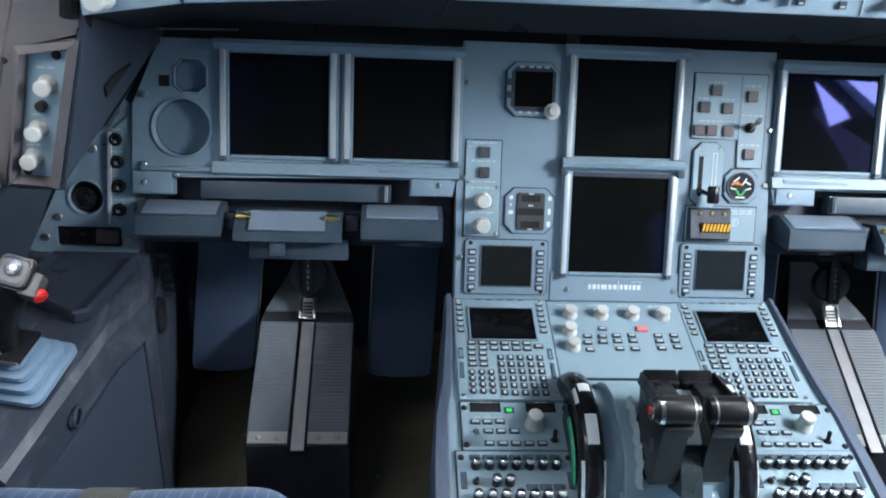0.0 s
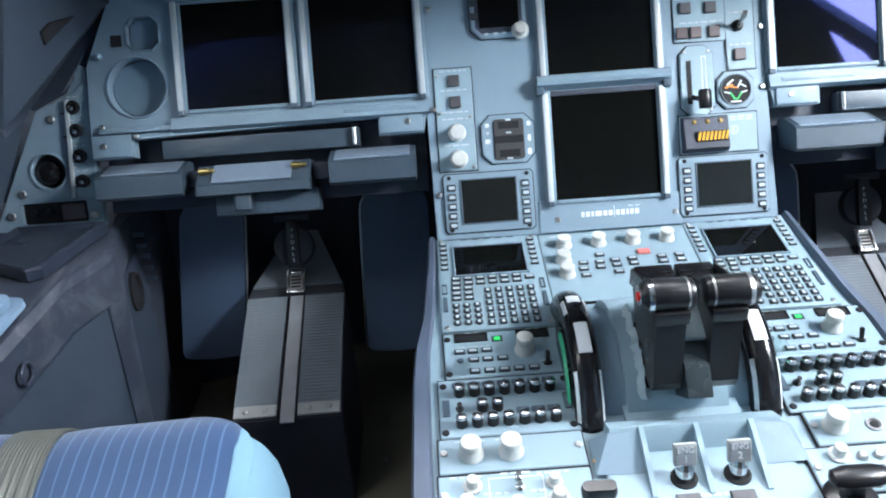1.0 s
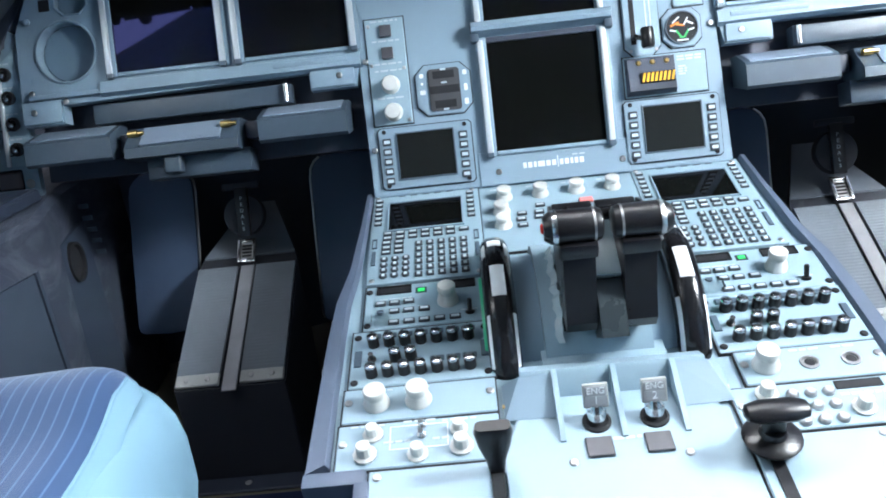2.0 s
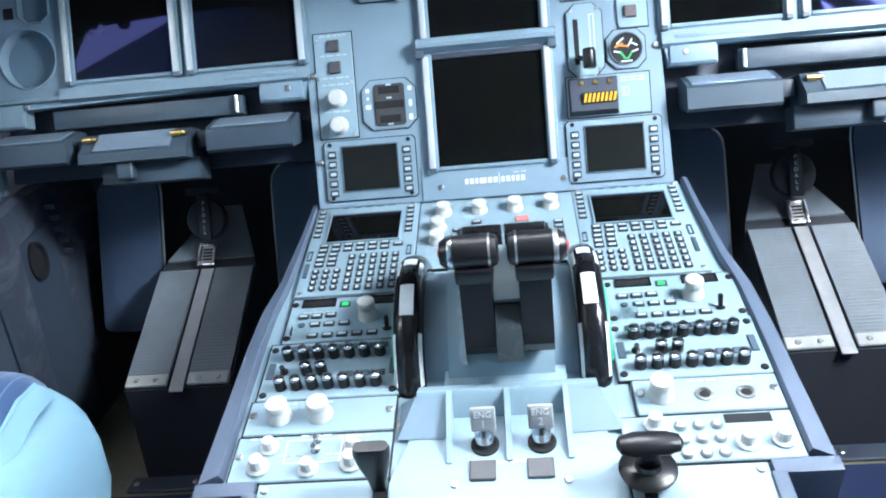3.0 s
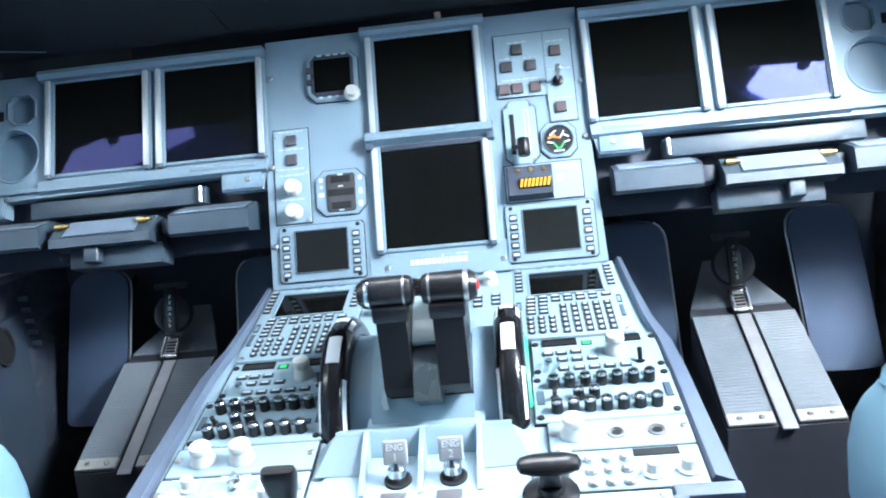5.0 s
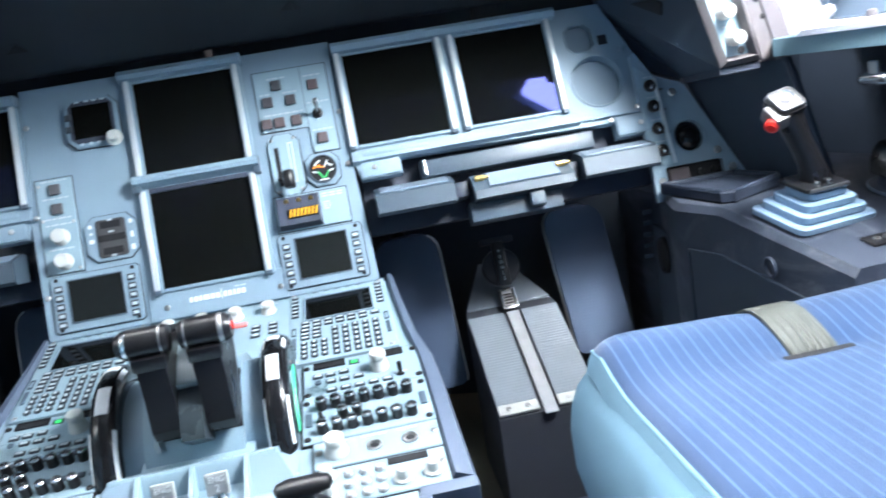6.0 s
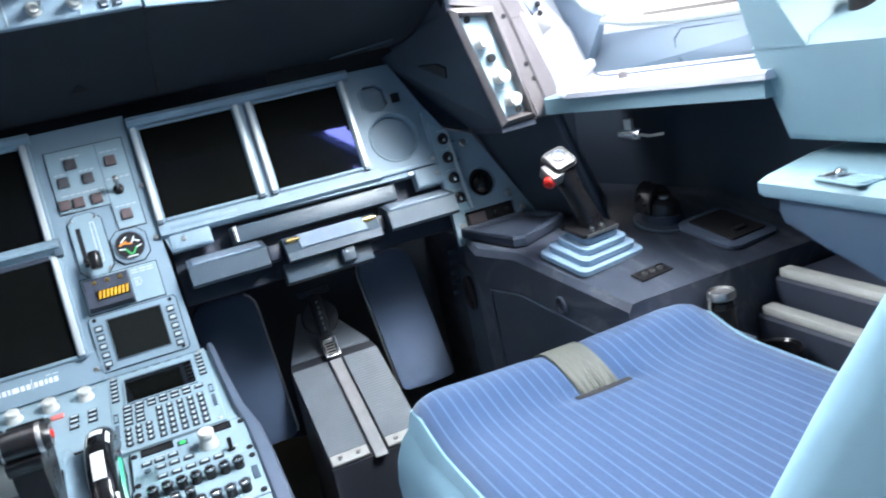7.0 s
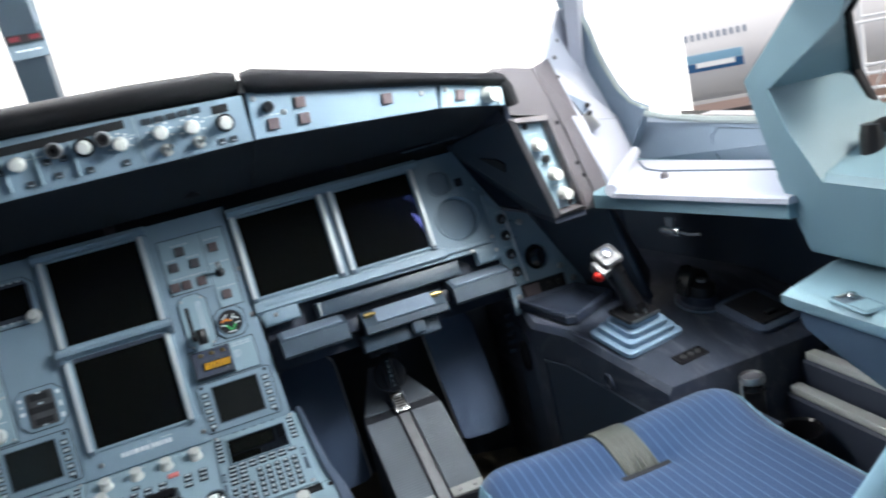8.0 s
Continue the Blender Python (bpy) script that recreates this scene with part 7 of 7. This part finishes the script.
    part("lid", loft(B(), [[(X(a + d), b - (d if b > -1 else 0), z) for a, b in foot] for d, z in ((0.002, 0.568), (-0.002, 0.574), (-0.002, 0.586), (0.006, 0.594), (0.016, 0.596))]), LINING, ar, "pale blue rounded lid")
    part("body", loft(B(), [[(X(a), y, z) for a, z in ((0.93 + g, 0.57), (0.93 + g, zb + 0.022), (0.936 + g, zb + 0.006), (0.95 + g, zb), (1.2, zb), (1.2, 0.57))] for y, g, zb in ((-0.592, 0.03, 0.532), (-0.598, 0.006, 0.526), (-0.66, 0.0, 0.508), (-0.8, 0.0, 0.462), (-1.0, 0.0, 0.395), (-1.2, 0.0, 0.33))]), LOCKER_BLUE, ar, "slate blue rounded locker body")
    la = part("latch_frame", loft(B(), [[(x, y, z) for x, y in rrect(-0.024 + i, 0.024 - i, -0.046 + i, 0.046 - i, 0.01 - i * 0.5, 4)] for i, z in ((0, 0), (0, 0.002), (0.002, 0.0035), (0.004, 0.003), (0.005, 0.0004))]), LINING, ar, "pale blue rounded latch frame", pose(X(0.94), -0.7, 0.5955, 0, 0, -8 * s) @ Matrix.Scale(0.82, 4))
    # dark slate in place of the lining colour paints the cup's inner shade
    part("latch_cup", poly(B(), rrect(-0.0185, 0.0185, -0.0405, 0.0405, 0.006, 4), 0.0, 0.0014), TABLE, la, "latch cup coloured dark for its shade")
    part("latch_flap", poly(B(), rrect(-0.017, 0.017, -0.039, 0.004, 0.003, 3), 0.0014, 0.003, 0.0008), LINING, la, "pale blue latch flap")
    part("latch_stud", lathe(B(), [(0.0045, 0.001), (0.0075, 0.004), (0.008, 0.008), (0.006, 0.0115), (0.002, 0.013)], 0.004, 0.019, 16), CHROME, la, "chrome ball catch")
    part("latch_bar", box(B(), -0.013, 0.013, 0.031, 0.037, 0.0014, 0.006, 0.002, 2), STEEL, la)

# ---------------------------------------------------------------- seats
for s in (-1, 1):
    seat = thing("cockpit_chair", "blue striped cloth pilot chair with pale cyan side bolsters", "chair", pose(0.682 if s > 0 else -0.692, 0, -0.008 if s > 0 else 0), group="pilot seats")

    def crown(x, y):
        """The cushion's top: a raised front roll, a shallow hollow and rounded borders."""
        d = min(0.223 - abs(x), y + 0.98, -0.405 - y)
        cx, cy = max(0, abs(x) - 0.223 + 0.07), max(0, y + 0.405 + 0.07)
        if cx > 0 and cy > 0:
            d = min(d, 0.07 - math.hypot(cx, cy))
        e = 0.045
        drop = e * 0.9 * (1 - math.sqrt(max(0, 1 - (1 - max(d, 0) / e) ** 2))) if d < e else 0
        slot = 0.006 * math.exp(-(((y + 0.552) / 0.016) ** 2)) * (1 if abs(x) < 0.04 else math.exp(-(((abs(x) - 0.04) / 0.014) ** 2)))
        pinch = 0.005 * math.exp(-((x / 0.03) ** 2)) * (1 if -0.55 < y else 0)
        return 0.399 + 0.022 * math.exp(-(((y + 0.475) / 0.055) ** 2)) + 0.008 * (abs(x) / 0.22) ** 2 - drop - slot - pinch

    N = 44
    bm = B()
    grid = [[None] * (N + 1) for _ in range(N + 1)]
    for a in range(N + 1):
        for b in range(N + 1):
            x, y = -0.223 + 0.446 * a / N, -0.98 + 0.575 * b / N
            kx, ky = max(0, abs(x) - 0.153), max(0, y + 0.475)
            if kx > 0 and ky > 0 and math.hypot(kx, ky) > 0.07:
                f = 0.07 / math.hypot(kx, ky)
                x, y = math.copysign(0.153 + kx * f, x), -0.475 + ky * f
            grid[a][b] = bm.verts.new((x, y, crown(x, y)))
    for a in range(N):
        for b in range(N):
            bm.faces.new((grid[a][b], grid[a + 1][b], grid[a + 1][b + 1], grid[a][b + 1]))
    pad_ob = part("cushion", bm, CLOTH, seat, "blue seat cushion with thin light stripes")
    pad_ob.data.materials.append(CLOTH_SIDE)
    for face in pad_ob.data.polygons:
        if abs(face.center.x) > 0.2125:
            face.material_index = 1
    rs = []
    for out, z in ((-0.03, 0.16), (0.006, 0.2), (0.019, 0.26), (0.0195, 0.31), (0.015, 0.34), (0.0075, 0.36), (-0.003, 0.3755), (-0.012, 0.38)):
        rs.append([(x, y, z - 0.0) for x, y in rrect(-0.225 - out, 0.225 + out, -0.98, -0.403 + out * 0.6, 0.055, 6)])
    part("cushion_border", loft(B(), rs), CLOTH_SIDE, seat, "pale cyan cushion border")
    def strap_ring(y, z, k):
        xs = [-0.026 + 0.052 * i / 24 for i in range(25)]
        lift = [k * 0.0022 * math.sin(x * 620 + 0.9 * math.sin(x * 210)) for x in xs]
        return [(x, y, z + h) for x, h in zip(xs, lift)] + [(x, y, z + 0.003 + h) for x, h in zip(xs[::-1], lift[::-1])]

    part("crotch_strap", loft(B(), [strap_ring(-0.557, 0.386, 1.0)] + [strap_ring(y, crown(0.026, y) + 0.0018, max(0.0, min(1.0, (-0.5 - y) / 0.045))) for y in (-0.548, -0.54, -0.53, -0.52, -0.51, -0.49, -0.47, -0.45, -0.435, -0.42, -0.412)] + [strap_ring(-0.4, 0.355, 0), strap_ring(-0.396, 0.26, 0)]), WEBBING, seat, "olive-grey webbing strap creased at its slot")
    for sx in (-1, 1):
        part("piping", rods(B(), [(sx * 0.2125, -0.96 + 0.0333 * k, crown(0.2125, -0.96 + 0.0333 * k) - 0.0003) for k in range(16)], 0.0024, 6), CLOTH_SIDE, seat, "pale cyan piping")
    part("strap_slot", box(B(), -0.036, 0.046, -0.561, -0.549, 0.37, crown(0.0, -0.555) + 0.0012, 0.002, 2), MATTE, seat, "dark strap slot")
    # reclined backrest, with its inboard side towards the aisle
    lean = math.atan2(0.36, 0.6)
    back = []
    for h, w, t in ((0.0, 0.2, 0.09), (0.04, 0.215, 0.11), (0.3, 0.22, 0.12), (0.55, 0.21, 0.11), (0.62, 0.18, 0.08)):
        y0 = -0.955 - h * math.sin(lean)
        z0 = 0.40 + h * math.cos(lean)
        back.append([(x, y0 - yy * math.cos(lean), z0 - yy * math.sin(lean) * 0.9) for x, yy in rrect(-w, w, 0.0, t, 0.03, 4)])
    part("backrest", loft(B(), back), CLOTH_SIDE, seat, "pale cyan reclined backrest")
    front = []
    for h, w in ((0.05, 0.15), (0.08, 0.16), (0.5, 0.16), (0.54, 0.14)):
        y0 = -0.955 - h * math.sin(lean)
        z0 = 0.40 + h * math.cos(lean)
        e = 0.012 if h in (0.08, 0.5) else 0.0
        front.append([(-w, y0, z0), (w, y0, z0), (w * 0.96, y0 + e, z0 + e * 0.5), (-w * 0.96, y0 + e, z0 + e * 0.5)])
    part("back_cushion", loft(B(), front), CLOTH, seat, "blue striped back cushion")
    part("seat_pan", box(B(), -0.2, 0.2, -0.97, -0.43, 0.10, 0.19, 0.02, 2), NAVY, seat)
    part("pedestal", box(B(), -0.13, 0.13, -0.9, -0.5, 0.02, 0.11, 0.01, 1), NAVY, seat)
    for x in (-0.12, 0.12):
        part("floor_rail", box(B(), x - 0.02, x + 0.02, -1.2, -0.4, 0.0, 0.02, 0.003, 1), STEEL, seat, "metal floor rail")

# ---------------------------------------------------------------- standby compass on the centre post
cmp_ = thing("standby_compass", "small blue-grey compass housing on the centre window post", "compass", look((0.0, 0.195, 1.203), (0.12, -1.4, 1.1)) @ pose(0, 0, 0, 0, 180, 0))
part("housing", box(B(), -0.034, 0.034, -0.05, 0.08, -0.03, 0.008, 0.005, 2), POST_PAINT, cmp_)
part("window", box(B(), -0.032, 0.032, -0.022, -0.004, 0.008, 0.012, 0.002, 1), MATTE, cmp_, "black compass window")
for x in (-0.026, 0.008):
    part("red_digit_bar", box(B(), x, x + 0.018, -0.017, -0.009, 0.012, 0.0125), DIM_RED, cmp_, "dim red digits bar")
part("lens_block", box(B(), -0.03, 0.03, 0.008, 0.06, 0.008, 0.022, 0.004, 2), TABLE_TOP, cmp_, "pale grey lens block")
for x in (-0.02, 0.0, 0.02):
    part("lens_bar", box(B(), x - 0.005, x + 0.005, 0.012, 0.056, 0.022, 0.0245, 0.001, 1), SILVER, cmp_)
writing(cmp_, -0.02, 0.024, -0.036, 0.003, 0.0082)

# ---------------------------------------------------------------- outside
thing("ground", "pale concrete airport apron", "ground", None, box(B(), -900, 900, -900, 900, -4.6, -4.5), TARMAC, kind="structure")
# the curtain glows by itself to look sunlit behind the windshield
thing("hangar_door", "tall white hangar door curtain, glowing to stand in for daylight", "hangar door", None, box(B(), -9.0, 8.06, 10.0, 10.3, -4.5, 16.0), DOOR_GLOW, kind="structure")
thing("hangar_wall_right", "pale grey hangar wall round the parked aircraft", "wall", None, loft(B(), [[(8.0, 62.0, z), (75.0, 20.0, z), (70.0, -40.0, z), (75.5, -40.0, z), (76.0, 21.0, z), (8.5, 63.0, z)] for z in (-4.5, 16.0)]), HANGAR, kind="structure")
# added out of view, close and tall, to keep skylight off the left side
thing("hangar_wall_left", "grey hangar wall beside the aircraft's left side", "wall", None, box(B(), -9.6, -9.2, -40.0, 10.3, -4.5, 16.0), HANGAR, kind="structure")
al = thing("airliner", "parked white airliner with a blue band in the hangar", "aircraft", pose(20.3, 20.8, -0.9, 0, 0, -42))
n = 40
part("fuselage", loft(B(), [[(x, r * math.cos(t), dz + r * math.sin(t)) for t in [2 * math.pi * k / n for k in range(n)]] for x, r, dz in ((-14, 1.98, 0), (-13.5, 2.0, 0), (0.0, 2.0, 0), (2.0, 1.9, 0.1), (4.8, 1.5, 0.55), (9.0, 0.8, 1.2), (12.5, 0.2, 1.6))]), SKIN, al, "white fuselage skin")
rb = 2.012
for a0, a1, m2 in ((188, 196, BAND_LIGHT), (196.5, 205, BAND)):
    part("band", loft(B(), [[(x, -rb * math.cos(radians(a - 180)), rb * math.sin(radians(180 - a))) for a in (a0, (a0 + a1) / 2, a1)] + [(x, -(rb - 0.03) * math.cos(radians(a - 180)), (rb - 0.03) * math.sin(radians(180 - a))) for a in (a1, (a0 + a1) / 2, a0)] for x in (-6.0, -2.05)]), m2, al, "blue painted band")
part("band_marking", box(B(), -3.5, -2.3, -1.93, -1.9, -0.72, -0.55), WHITE, al, "white bar marking")
for i in range(16):
    part("cabin_window", poly(B(), rrect(-0.045, 0.045, -0.11, 0.11, 0.04, 3), -0.02, 0.02), TABLE_TOP, al, "", pose(-4.9 + i * 0.2, -1.985, 0.27, 90, 0, 0))
for x in (-9.0, 3.4):
    part("support_stand", rods(B(), [(x, 0, -1.2), (x, 0, -3.6)], 0.2, 8), STEEL, al, "steel support stand")
bx = thing("freight_container", "brown freight container with dark painted bars", "container", pose(15.6, 18.4, -4.5, 0, 0, -37))
part("body", box(B(), -2.6, 4.5, -1.0, 1.0, 0, 2.0, 0.03, 1), CONTAINER, bx)
for x in (-0.55, 0.05, 0.65):
    part("marking_bar", rim4(B(), x - 0.22, x + 0.22, -0.4, 0.4, 0.12, 0.12, 0, 0.01, 0.003), MATTE, bx, "dark painted mark", pose(0, -1.0, 1.5, 90, 0, 0))
sc = thing("scaffold", "white tubular maintenance scaffold in the hangar", "scaffold", pose(14.4, 9.8, -4.5, 0, 0, -54))
for x in (-2.4, -0.6, 1.2, 3.0):
    for y in (0.0, 1.4):
        part("post", rods(B(), [(x, y, 0.0), (x, y, 4.6)], 0.045, 6), WHITE, sc)
for z in (1.0, 2.0, 2.6, 3.1, 4.1):
    for y in (0.0, 1.4):
        part("rail", rods(B(), [(-2.4, y, z), (3.0, y, z)], 0.035, 6), WHITE, sc)
for x in (-2.4, -0.6, 1.2):
    part("brace", rods(B(), [(x, 0.0, 1.0), (x + 1.8, 0.0, 3.1)], 0.03, 6), WHITE, sc)
part("deck", box(B(), -2.4, 3.0, 0, 1.4, 2.0, 2.06), STEEL, sc)
